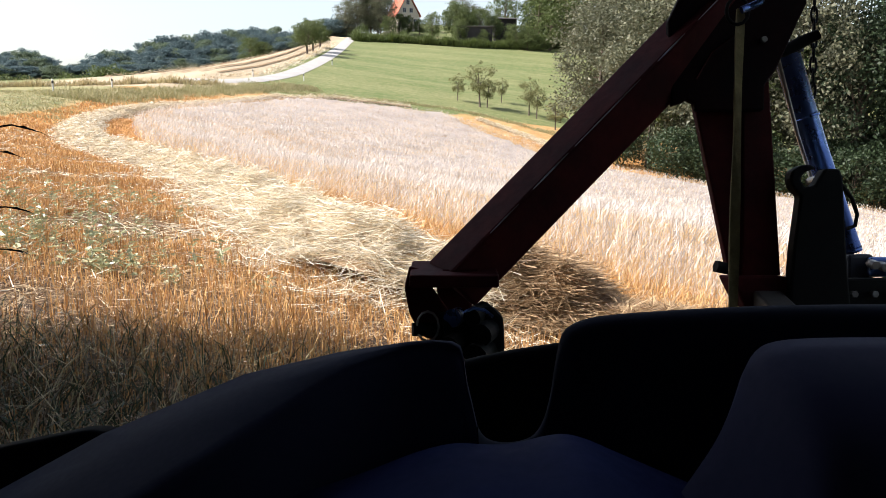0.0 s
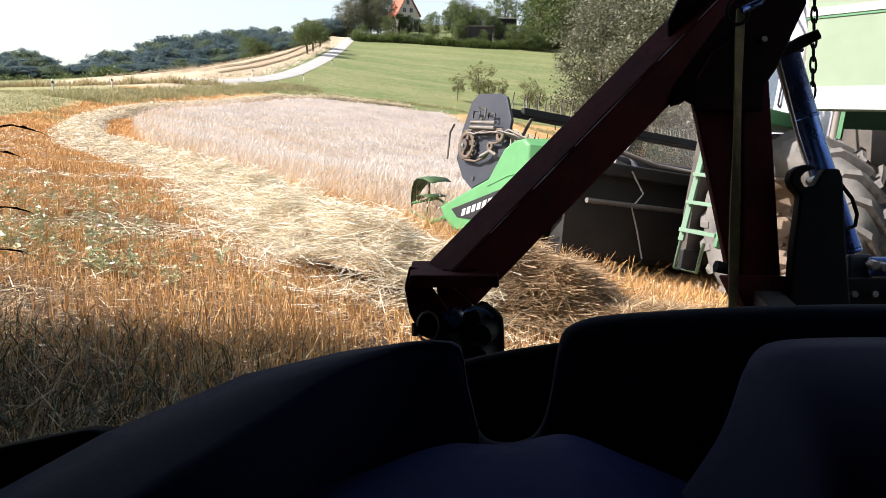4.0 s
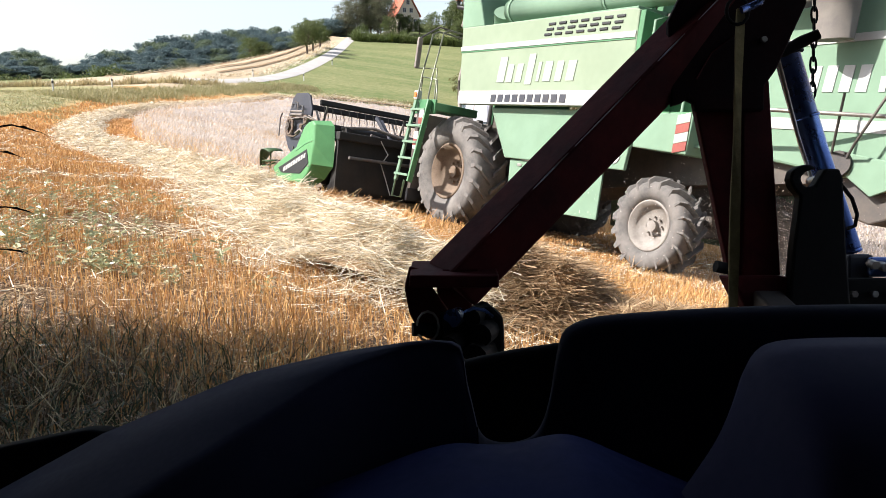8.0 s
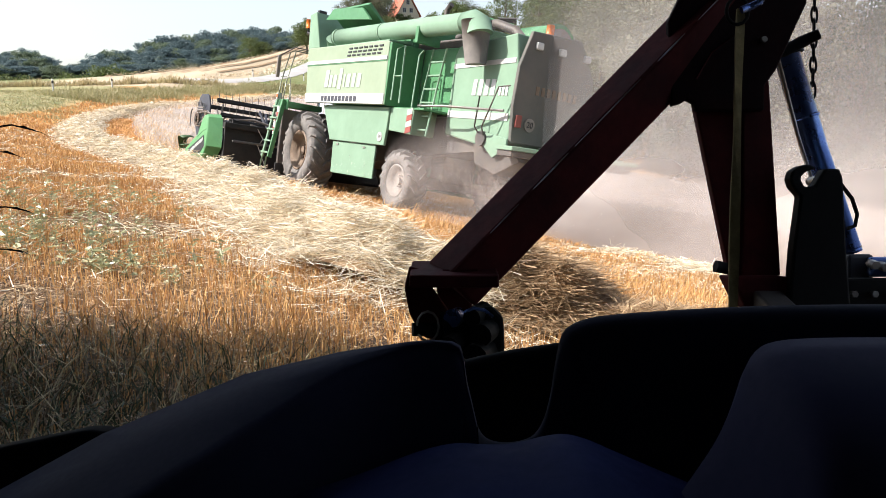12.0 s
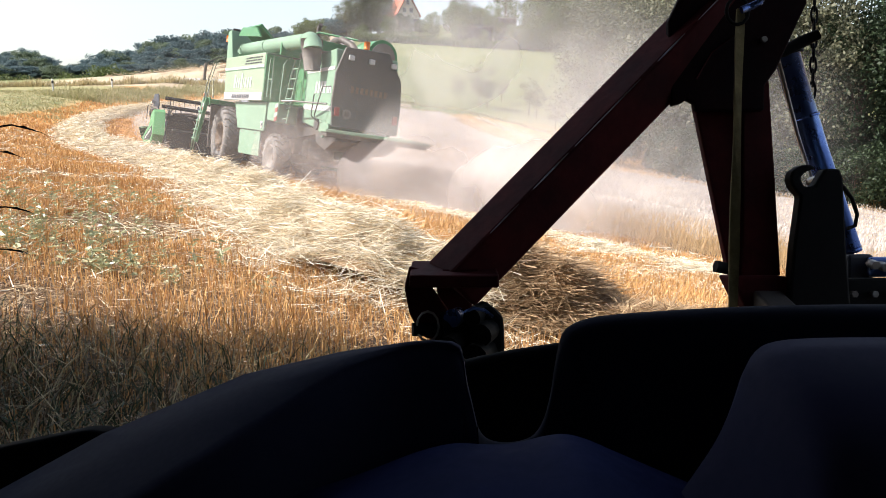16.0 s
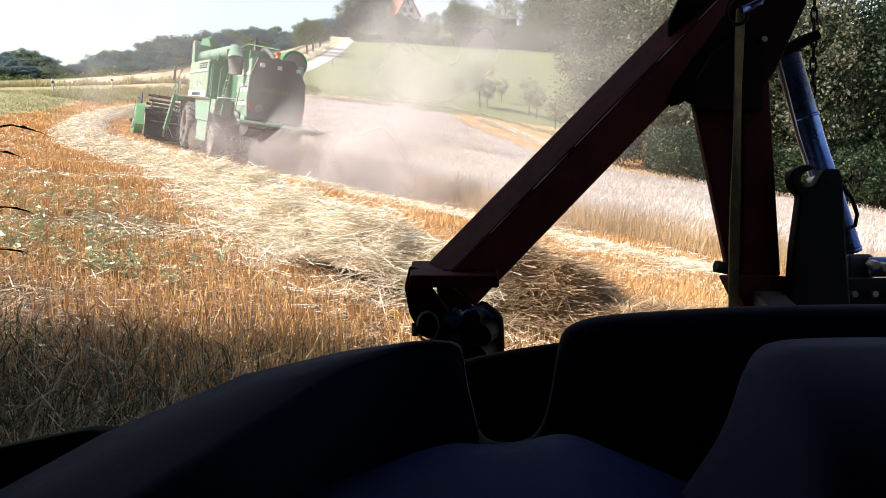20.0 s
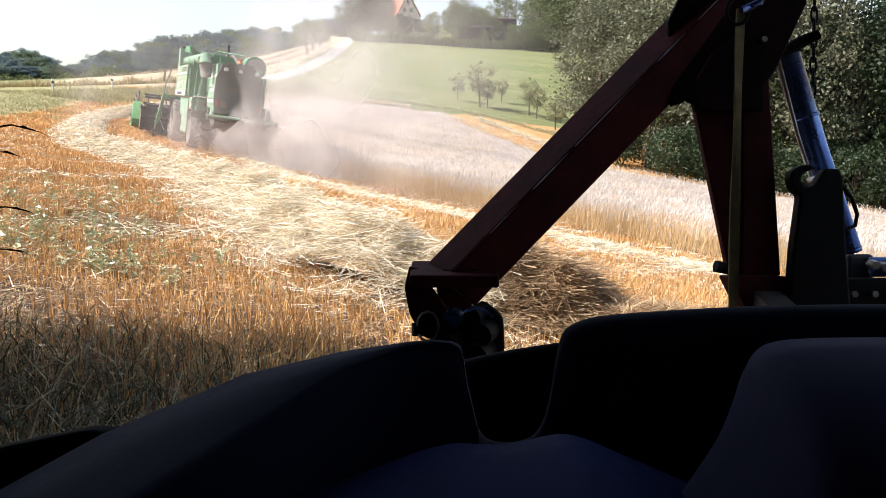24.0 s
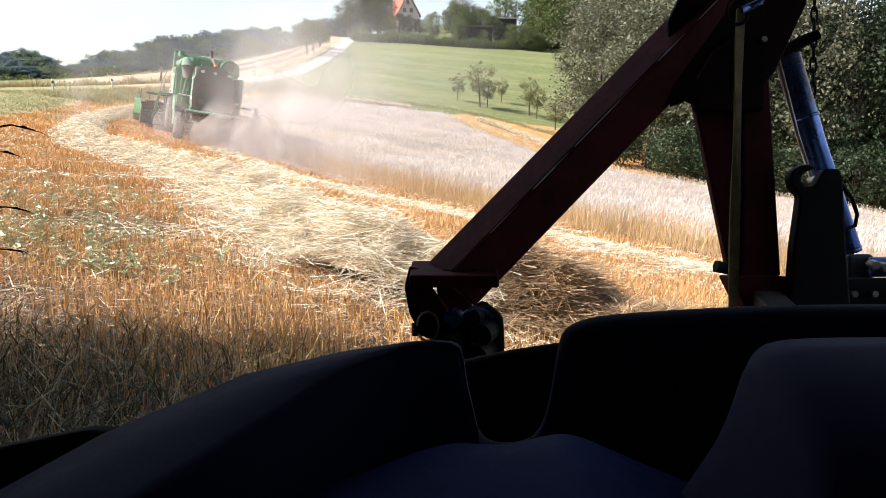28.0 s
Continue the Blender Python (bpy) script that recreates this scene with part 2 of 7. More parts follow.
# Aerial haze is put into these bluish, lightened leaf colours.
M_RIDGE = plant("haze_blue_leaf", (0.062, 0.105, 0.122), (0.12, 0.17, 0.175), 0.4)
M_RIDGE2 = plant("haze_green_leaf", (0.09, 0.13, 0.085), (0.17, 0.21, 0.13), 0.4)
M_DRY = plant("dry_bank_grass", (0.52, 0.44, 0.26), (0.36, 0.29, 0.14), 0.3)
M_BARK = surface("grey_brown_bark", (0.12, 0.09, 0.065), (0.06, 0.045, 0.035), 0.95, scale=4.0, fine=30.0, relief=0.6, dist=0.02)
M_DUST = plant("dust_and_chaff", (0.95, 0.84, 0.79), (0.90, 0.78, 0.71), 0.5, 0.95)
M_ROOF = surface("red_roof_tile", (0.40, 0.12, 0.065), (0.30, 0.09, 0.05), 0.8, scale=1.0, fine=9.0)
M_PLASTER = surface("cream_render", (0.66, 0.58, 0.46), (0.56, 0.48, 0.38), 0.9, scale=0.6)
M_SHED = surface("dark_stained_boards", (0.035, 0.03, 0.03), (0.025, 0.02, 0.02), 0.85, scale=2.0)


def glass_build(nt):
    g = node(nt, "ShaderNodeBsdfGlossy", Color=(0.8, 0.85, 0.9, 1), Roughness=0.03)
    t = node(nt, "ShaderNodeBsdfTransparent", Color=(0.55, 0.62, 0.66, 1))
    return node(nt, "ShaderNodeMixShader", Fac=0.18, i1=t.outputs[0], i2=g.outputs[0]).outputs[0]


def dust_material(name, wide, high, thick, scale, col):
    """Airborne dust: thin, uneven, fading to nothing at its rim."""
    def build(nt):
        co = node(nt, "ShaderNodeTexCoord").outputs["Object"]
        mp = node(nt, "ShaderNodeMapping", Vector=co, Scale=(1 / wide, 0.0, 1 / high))
        g = node(nt, "ShaderNodeTexGradient", Vector=mp.outputs[0])
        g.gradient_type = "SPHERICAL"
        soft = node(nt, "ShaderNodeMapRange", Value=g.outputs["Fac"], From_Min=0.0, From_Max=0.75)
        soft.interpolation_type = "SMOOTHSTEP"
        rnd = node(nt, "ShaderNodeObjectInfo").outputs["Random"]
        sh = node(nt, "ShaderNodeVectorMath", i0=co)
        sh.operation = "ADD"
        cmb = node(nt, "ShaderNodeCombineXYZ", X=math_node(nt, "MULTIPLY", rnd, 40.0), Y=math_node(nt, "MULTIPLY", rnd, 17.0))
        nt.links.new(cmb.outputs[0], sh.inputs[1])
        n = node(nt, "ShaderNodeTexNoise", Vector=sh.outputs[0], Scale=scale, Detail=3.0, Roughness=0.5, Distortion=0.6)
        patch = node(nt, "ShaderNodeMapRange", Value=n.outputs["Fac"], From_Min=0.0, From_Max=0.85)
        patch.interpolation_type = "SMOOTHSTEP"
        a = math_node(nt, "MULTIPLY", math_node(nt, "MULTIPLY", soft.outputs[0], patch.outputs[0]), thick)
        d = node(nt, "ShaderNodeBsdfDiffuse", Color=col)
        t = node(nt, "ShaderNodeBsdfTranslucent", Color=col)
        body = node(nt, "ShaderNodeMixShader", Fac=0.4, i1=d.outputs[0], i2=t.outputs[0])
        clear = node(nt, "ShaderNodeBsdfTransparent")
        return node(nt, "ShaderNodeMixShader", Fac=a, i1=clear.outputs[0], i2=body.outputs[0]).outputs[0]
    return material(name, build)


M_HAZE = dust_material("drifting_dust", 5.4, 3.4, 0.34, 0.3, (0.62, 0.565, 0.545, 1))
M_PLUME = dust_material("thick_dust", 3.8, 2.2, 0.70, 0.45, (0.68, 0.605, 0.58, 1))
M_MIST = dust_material("thin_dust", 5.4, 3.4, 0.32, 0.25, (0.60, 0.55, 0.53, 1))
M_FAR = dust_material("hanging_dust", 7.0, 4.6, 0.58, 0.22, (0.56, 0.525, 0.51, 1))
M_BACK = dust_material("distant_dust", 18.0, 7.5, 0.5, 0.12, (0.66, 0.63, 0.625, 1))
M_WHEEL = dust_material("wheel_dust", 2.6, 1.25, 0.5, 0.8, (0.60, 0.52, 0.49, 1))
M_GLASS = material("cab_glass", glass_build)
# ---- mesh tools ----
def part(name, bm, mat, parent=None, label=""):
    me = bpy.data.meshes.new(name)
    bm.to_mesh(me)
    bm.free()
    me.materials.append(mat)
    ob = new(name, me)
    ob.parent = parent
    if label:
        tagged(ob, label)
    return ob


def from_arrays(name, verts, faces, mat, parent=None, label=""):
    me = bpy.data.meshes.new(name)
    v = np.asarray(verts, np.float32).reshape(-1, 3)
    f = np.asarray(faces, np.int32)
    me.vertices.add(len(v))
    me.vertices.foreach_set("co", v.ravel())
    n, k = f.shape
    me.loops.add(n * k)
    me.loops.foreach_set("vertex_index", f.ravel())
    me.polygons.add(n)
    me.polygons.foreach_set("loop_start", np.arange(0, n * k, k, dtype=np.int32))
    me.update(calc_edges=True)
    for m in (mat if isinstance(mat, (list, tuple)) else [mat]):
        me.materials.append(m)
    ob = new(name, me)
    ob.parent = parent
    if label:
        tagged(ob, label)
    return ob


def thing(name, m, label, category, group="", kind=""):
    ob = new(name)
    ob.matrix_basis = m
    return tagged(ob, label, category, group, kind)


def box(x0, x1, y0, y1, z0, z1, bevel=0.0, bm=None):
    bm = bm or bmesh.new()
    r = bmesh.ops.create_cube(bm, size=1.0, matrix=Matrix.Translation(((x0 + x1) / 2, (y0 + y1) / 2, (z0 + z1) / 2)) @ Matrix.Diagonal((x1 - x0, y1 - y0, z1 - z0, 1)))
    if bevel:
        es = list({e for v in r["verts"] for e in v.link_edges})
        bmesh.ops.bevel(bm, geom=es, offset=bevel, segments=2, affect="EDGES", profile=0.5)
    return bm


def prism(points, axis, a, b, bevel=0.0, bm=None, soften=2):
    """A polygon drawn in the plane across axis ('x': points are y, z; 'y': x, z; 'z': x, y), thick from a to b."""
    bm = bm or bmesh.new()
    place = {"x": lambda p, t: (t, p[0], p[1]), "y": lambda p, t: (p[0], t, p[1]), "z": lambda p, t: (p[0], p[1], t)}[axis]
    lo = [bm.verts.new(place(p, a)) for p in points]
    hi = [bm.verts.new(place(p, b)) for p in points]
    fs = [bm.faces.new(lo), bm.faces.new(hi[::-1])]
    n = len(points)
    for i in range(n):
        fs.append(bm.faces.new((lo[(i + 1) % n], lo[i], hi[i], hi[(i + 1) % n])))
    bmesh.ops.recalc_face_normals(bm, faces=fs)
    if bevel:
        bmesh.ops.bevel(bm, geom=list({e for f in fs for e in f.edges}), offset=bevel, segments=soften, affect="EDGES", profile=0.5, clamp_overlap=True)
        for f in bm.faces:
            f.smooth = soften > 2
    return bm


def rod(points, radius, sides=8, bm=None, closed=False):
    """A round bar or pipe along points; radius may be a list."""
    bm = bm or bmesh.new()
    P = [Vector(p) for p in points]
    rs = radius if isinstance(radius, (list, tuple)) else [radius] * len(P)
    rings, side = [], None
    n = len(P)
    for i in range(n):
        if closed:
            d = P[(i + 1) % n] - P[i - 1]
        else:
            d = P[min(i + 1, n - 1)] - P[max(i - 1, 0)]
        d.normalize()
        if side is None:
            side = d.cross(Vector((0, 0, 1)) if abs(d.z) < 0.9 else Vector((1, 0, 0))).normalized()
        side = (side - d * side.dot(d)).normalized()
        up = side.cross(d)
        rings.append([bm.verts.new(P[i] + (side * math.cos(t) + up * math.sin(t)) * rs[i]) for t in (2 * math.pi * k / sides for k in range(sides))])
    for i in range(n if closed else n - 1):
        a, b = rings[i], rings[(i + 1) % n]
        for k in range(sides):
            f = bm.faces.new((a[k], a[(k + 1) % sides], b[(k + 1) % sides], b[k]))
            f.smooth = True
    if not closed:
        bm.faces.new(rings[0])
        bm.faces.new(rings[-1][::-1])
    return bm


def disc(centre, axis, radius, depth, sides=24, bm=None, r2=None):
    c, d = Vector(centre), Vector(axis).normalized()
    return rod([c - d * depth / 2, c + d * depth / 2], [radius, r2 if r2 is not None else radius], sides, bm)


def lathe(profile, sides=32, bm=None):
    """A ring turned about the x axis: profile of (x, radius), closed on itself."""
    bm = bm or bmesh.new()
    rings = [[bm.verts.new((x, r * math.cos(t), r * math.sin(t))) for x, r in profile] for t in (2 * math.pi * k / sides for k in range(sides))]
    n = len(profile)
    for k in range(sides):
        a, b = rings[k], rings[(k + 1) % sides]
        for i in range(n):
            f = bm.faces.new((a[i], a[(i + 1) % n], b[(i + 1) % n], b[i]))
            f.smooth = True
    return bm


# ---- blades, straws and leaves in bulk ----
def strips(base, tip, width, side, rng):
    """Thin tapering blades, one four-cornered face each, from base to tip."""
    b, t = np.asarray(base, float), np.asarray(tip, float)
    s = np.asarray(side, float) * np.asarray(width, float).reshape(-1, 1) / 2
    v = np.stack([b - s, b + s, t + s * 0.6, t - s * 0.6], axis=1).reshape(-1, 3)
    f = np.arange(len(b) * 4).reshape(-1, 4)
    return v, f


def flat_dirs(n, rng):
    a = rng.uniform(0, 2 * np.pi, n)
    return np.stack([np.cos(a), np.sin(a), np.zeros(n)], axis=1)
# ---- the combine's way: seconds, place of the front axle on the ground, heading left of ahead, pitch, roll ----
WAY = [(0.0, 7.15, 1.97, -1.27, 26.6, 0.5, -0.4), (1.0, 6.43, 3.38, -1.27, 27.4, 0.6, -0.4), (2.0, 5.69, 4.76, -1.26, 28.4, 0.8, -0.4),
       (3.2, 4.82, 6.35, -1.26, 28.8, 0.9, -0.6), (4.2, 4.07, 7.70, -1.25, 29.4, 0.3, -0.5), (5.5, 3.09, 9.49, -1.21, 31.0, -0.5, -0.3),
       (6.0, 2.72, 10.15, -1.20, 31.5, -0.5, -0.4), (7.0, 1.93, 11.45, -1.20, 32.8, -0.4, -0.3), (8.0, 1.13, 12.73, -1.19, 33.9, 0.0, 0.0),
       (9.0, 0.32, 13.92, -1.18, 34.8, 0.2, 0.0), (10.0, -0.50, 15.14, -1.16, 35.0, 0.1, 0.2), (11.0, -1.36, 16.41, -1.15, 34.7, 0.1, 0.0),
       (12.5, -2.71, 18.44, -1.12, 34.0, 0.1, 0.0), (15.0, -4.79, 21.57, -1.05, 32.2, 0.3, -0.4), (16.0, -5.54, 22.83, -1.01, 31.2, 0.5, -0.5),
       (17.5, -6.69, 24.80, -0.95, 29.9, 0.9, -0.3), (19.0, -7.74, 26.83, -0.88, 28.2, 1.4, 0.0), (21.0, -8.98, 29.42, -0.81, 26.6, 1.6, 0.0),
       (24.0, -10.61, 33.18, -0.70, 25.2, 2.1, -0.5), (26.0, -11.70, 35.69, -0.62, 24.2, 2.4, -0.2), (28.0, -12.73, 38.26, -0.52, 22.2, 2.8, 0.4)]
SLOPE_UP = Vector((0.1423, 0.0810, 0.9865))


def way_pose(row):
    t, x, y, z, yaw, pitch, roll = row
    f = Vector((-math.sin(radians(yaw)), math.cos(radians(yaw)), 0))
    f = (f - SLOPE_UP * f.dot(SLOPE_UP)).normalized()
    r = f.cross(SLOPE_UP)
    m = Matrix((r, f, SLOPE_UP)).transposed().to_4x4()
    return Matrix.Translation((x, y, z)) @ m @ pose(0, 0, 0, pitch, roll, 0)


def way_at(t):
    """The combine's pose at any time, also a little before and after the clip."""
    cols = np.array(WAY)
    if t < 0:
        row = cols[0] + (cols[1] - cols[0]) * t
    elif t > 28:
        row = cols[-1] + (cols[-1] - cols[-2]) * (t - 28) / (cols[-1][0] - cols[-2][0])
    else:
        row = [np.interp(t, cols[:, 0], cols[:, k]) for k in range(7)]
    return way_pose(row)


HEADER_L, HEADER_R, KNIFE = -2.75, 3.3, 3.0


def ground_mark(t, x, y):
    p = way_at(t) @ Vector((x, y, 0))
    return (p.x, p.y)


# ---- ground ----
def axis_lines(parts):
    out = []
    for a, b, step in parts:
        out += list(np.arange(a, b, step))
    return np.array(out + [parts[-1][1]], float)


def build_ground():
    xs = axis_lines([(-3000, -600, 300), (-600, -120, 40), (-120, -45, 6), (-45, -12, 1.5), (-12, 14, 0.4), (14, 60, 2), (60, 300, 30), (300, 3000, 300)])
    ys = axis_lines([(-400, -40, 60), (-40, -2, 3), (-2, 30, 0.4), (30, 95, 1.5), (95, 260, 4), (260, 600, 40), (600, 4200, 400)])
    X, Y = np.meshgrid(xs, ys)
    rng = np.random.default_rng(3)
    Z = land(X, Y) + rng.normal(0, 0.014, X.shape) * (np.hypot(X, Y) < 30)
    nx, ny = len(xs), len(ys)
    i = np.arange(nx * ny).reshape(ny, nx)
    f = np.stack([i[:-1, :-1], i[:-1, 1:], i[1:, 1:], i[1:, :-1]], axis=-1).reshape(-1, 4)
    g = from_arrays("ground", np.stack([X, Y, Z], -1).reshape(-1, 3), f, M_GROUND)
    g.data.polygons.foreach_set("use_smooth", [True] * len(f))
    tagged(g, "rolling farmland with stubble, mown meadow and dry verges", "ground", kind="structure")


build_ground()


def ribbon(name, pts, half, lift, mat, label, category, step=2.0):
    """A band laid on the ground along a line."""
    P = [Vector((x, y)) for x, y in pts]
    line = []
    for a, b in zip(P, P[1:]):
        n = max(1, int((b - a).length / step))
        line += [a.lerp(b, k / n) for k in range(n)]
    line.append(P[-1])
    for _ in range(6):
        line = [line[0]] + [(line[i - 1] + line[i] * 2 + line[i + 1]) / 4 for i in range(1, len(line) - 1)] + [line[-1]]
    V, Fc = [], []
    cols = 5
    for i, p in enumerate(line):
        d = (line[min(i + 1, len(line) - 1)] - line[max(i - 1, 0)]).normalized()
        s = Vector((d.y, -d.x))
        for k in range(cols):
            q = p + s * half * (2 * k / (cols - 1) - 1)
            edge = 0.05 if k in (0, cols - 1) else 0.0
            V.append((q.x, q.y, land1(q.x, q.y) + lift - edge))
    for i in range(len(line) - 1):
        for k in range(cols - 1):
            a = i * cols + k
            Fc.append((a, a + 1, a + cols + 1, a + cols))
    ob = from_arrays(name, V, Fc, mat)
    return tagged(ob, label, category, kind="structure")


ROAD_LINE = [(-24.5, 235), (-23.2, 182), (-22.2, 163), (-21.3, 141), (-21.0, 122), (-21.3, 105), (-23.8, 93), (-27, 89), (-33, 85), (-50, 76), (-90, 58)]
ribbon("road", ROAD_LINE, 1.3, 0.09, M_ROAD, "pale sunlit asphalt lane climbing the hill", "road")


# ---- crop ----
def along(pts, s):
    """The point at s metres along a line, and the way there."""
    P = np.array(pts, float)
    seg = np.hypot(*(P[1:] - P[:-1]).T)
    cum = np.concatenate([[0], np.cumsum(seg)])
    s = np.clip(s, 0, cum[-1] - 1e-6)
    k = np.clip(np.searchsorted(cum, s, side="right") - 1, 0, len(seg) - 1)
    d = (P[k + 1] - P[k]) / seg[k][:, None]
    return P[k] + d * (s - cum[k])[:, None], d, cum[-1]


def inside(poly, x, y):
    r = np.zeros(len(x), bool)
    n = len(poly)
    for i in range(n):
        (x0, y0), (x1, y1) = poly[i], poly[(i + 1) % n]
        c = (y0 > y) != (y1 > y)
        r ^= c & (x < (x1 - x0) * (y - y0) / ((y1 - y0) or 1e-9) + x0)
    return r


def crop_arrays(x, y, rng, tall=0.76, stalk=1.0, vary=1.0):
    """Wheat plants at the given places: a leaning stalk and a drooping ear each. Farther plants stand for several."""
    n = len(x)
    d = np.hypot(x, y)
    wide = np.clip(d / 16.0, 0.75, 3.2)
    z = land(x, y)
    h = tall * (1.06 - 0.42 * rng.uniform(0, 1, n) ** 2) + 0.05 * np.sin(x * 0.9 + y * 0.35) * np.sin(y * 0.6)
    h = h * vary
    lean = rng.normal(0, 0.07, (n, 2)) + np.array([0.05, -0.02])
    bent = rng.uniform(0, 1, n) < 0.14
    lean = np.where(bent[:, None], lean * 4.0, lean)
    h = np.where(bent, h * rng.uniform(0.45, 0.95, n), h)
    base = np.stack([x, y, z], 1)
    neck = base + np.stack([lean[:, 0], lean[:, 1], h - 0.1], 1)
    side = flat_dirs(n, rng)
    droop = flat_dirs(n, rng) * rng.uniform(0.02, 0.07, (n, 1))
    tip = neck + droop + np.array([0.02, 0, 0]) + np.stack([np.zeros(n), np.zeros(n), rng.uniform(0.04, 0.11, n)], 1)
    low = base + (neck - base) * (1 - stalk)
    v1, f1 = strips(low, neck, 0.006 * wide, side, rng)
    v2, f2 = strips(neck - (tip - neck) * 0.2, tip, 0.011 * wide, side, rng)
    return np.concatenate([v1, v2]), np.concatenate([f1, f2 + len(v1)]), np.repeat([0, 1], [len(f1), len(f2)])


def crop_object(name, V, Fc, idx, label):
    ob = from_arrays(name, V, Fc, [M_STALK, M_WHEAT, M_CANOPY])
    ob.data.polygons.foreach_set("material_index", idx.astype(np.int32))
    return tagged(ob, label, "wheat", kind="stuff")


def canopy(poly, step, rng, top=0.56):
    """The closed mass of stalks and leaves below the ears, as an uneven sheet."""
    xs, ys = np.array([p[0] for p in poly]), np.array([p[1] for p in poly])
    gx, gy = np.arange(xs.min() - step, xs.max() + step, step), np.arange(ys.min() - step, ys.max() + step, step)
    X, Y = np.meshgrid(gx, gy)
    keep = inside(poly, X.ravel(), Y.ravel()).reshape(X.shape)
    Z = land(X, Y) + top + rng.uniform(-0.09, 0.09, X.shape)
    wide = keep
    for _ in range(3):
        deep = np.zeros_like(keep)
        deep[1:-1, 1:-1] = keep[1:-1, 1:-1] & keep[:-2, 1:-1] & keep[2:, 1:-1] & keep[1:-1, :-2] & keep[1:-1, 2:]
        keep = deep
    keep = np.where((Y > 44) & (X < 2), wide, keep)
    core = np.zeros_like(keep)
    core[1:-1, 1:-1] = keep[:-2, 1:-1] & keep[2:, 1:-1] & keep[1:-1, :-2] & keep[1:-1, 2:]
    Z = np.where(core, Z, Z - 0.34)
    i = np.arange(X.size).reshape(X.shape)
    full = keep[:-1, :-1] & keep[1:, :-1] & keep[:-1, 1:] & keep[1:, 1:]
    f = np.stack([i[:-1, :-1], i[:-1, 1:], i[1:, 1:], i[1:, :-1]], -1)[full]
    used, inv = np.unique(f, return_inverse=True)
    return np.stack([X.ravel(), Y.ravel(), Z.ravel()], 1)[used], inv.reshape(-1, 4)


rng = np.random.default_rng(11)
cut_from, cut_to, PIECE = 0.0, 28.0, 0.62
right_edge = [ground_mark(t, HEADER_R, KNIFE) for t in np.arange(-5, 28.01, 1.0)]
tip_l, tip_r = ground_mark(28.0, HEADER_L, KNIFE + 0.3), ground_mark(28.0, HEADER_R, KNIFE + 0.3)
field = right_edge + [tip_r, tip_l, (-17.8, 45.6), (-19.2, 52), (-19.8, 58), (-19.3, 68), (-17.6, 77), (-15.6, 84), (-8.9, 87), (0.6, 88.6), (5.2, 79.9), (8.6, 70.1), (10.5, 62), (14, 57), (30, 54), (75, 50), (75, -10), (30, -14)]


def standing_wheat():
    n = 1300000
    x, y = rng.uniform(-20.5, 40, n), rng.uniform(2, 90, n)
    d = np.hypot(x, y)
    edge = np.full(n, 9.0)
    R = np.array(right_edge)
    for p in np.concatenate([R, (R[1:] + R[:-1]) / 2]):
        edge = np.minimum(edge, np.hypot(x - p[0], y - p[1]))
    dense = np.clip((14.0 / d) ** 1.4, 0, 1) * np.where(edge < 2.7, 1.6, 0.62) * (x < y * 0.64 + 1.5) * np.where((y > 40) & (x < 4), 2.2, 1.0)
    keep = (rng.uniform(0, 1, n) < dense)
    x, y, edge = x[keep], y[keep], edge[keep]
    k = inside(field, x, y)
    V, Fc, idx = crop_arrays(x[k], y[k], rng, vary=np.where(edge[k] < 0.4, rng.uniform(0.85, 1.0, k.sum()), 1.0))
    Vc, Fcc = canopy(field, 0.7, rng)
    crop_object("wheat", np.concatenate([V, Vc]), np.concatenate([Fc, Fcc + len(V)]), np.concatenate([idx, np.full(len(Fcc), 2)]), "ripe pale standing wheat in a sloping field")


standing_wheat()


def wheat_strip():
    """The strip that the combine cuts, in slices that go down as the knife reaches them."""
    made = []
    ts = np.arange(cut_from - 0.4, cut_to + 0.2, PIECE)
    for a, b in zip(ts, ts[1:]):
        poly = [ground_mark(a, HEADER_L, KNIFE), ground_mark(b, HEADER_L, KNIFE), ground_mark(b, HEADER_R, KNIFE), ground_mark(a, HEADER_R, KNIFE)]
        c = np.mean(poly, axis=0)
        d = float(np.hypot(*c))
        n = int(np.clip(430 * (13.0 / d) ** 1.3, 110, 520) * 5.4)
        u, v = rng.uniform(0, 1, n), rng.uniform(0, 1, n) ** 1.3
        P = np.array(poly)
        xy = (P[0] * (1 - u)[:, None] + P[1] * u[:, None]) * (1 - v)[:, None] + (P[3] * (1 - u)[:, None] + P[2] * u[:, None]) * v[:, None]
        V, Fc, idx = crop_arrays(xy[:, 0], xy[:, 1], rng, vary=np.where(v < 0.13, rng.uniform(0.35, 1.0, n), 1.0))
        nb = 8
        g = [(P[0] * (1 - q) + P[3] * q, P[1] * (1 - q) + P[2] * q) for q in np.linspace(0.10, 1, nb)]
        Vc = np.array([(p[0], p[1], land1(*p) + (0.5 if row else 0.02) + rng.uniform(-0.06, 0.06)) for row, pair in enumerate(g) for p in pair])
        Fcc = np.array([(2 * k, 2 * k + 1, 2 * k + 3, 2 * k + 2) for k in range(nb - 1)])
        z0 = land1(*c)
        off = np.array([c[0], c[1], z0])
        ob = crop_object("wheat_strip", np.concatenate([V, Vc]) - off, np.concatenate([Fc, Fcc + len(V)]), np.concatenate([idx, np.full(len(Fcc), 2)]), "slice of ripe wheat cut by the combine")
        ob.location = off
        made.append(((a + b) / 2, ob, off))
    return made


cut_slices = wheat_strip()


# ---- stubble ----
def noise_field(x, y, f):
    return np.sin(x * f * 2.1 + 1.7 * np.sin(y * f * 1.3)) * np.sin(y * f * 1.9 + 2.2 * np.sin(x * f * 1.1 + 0.6))



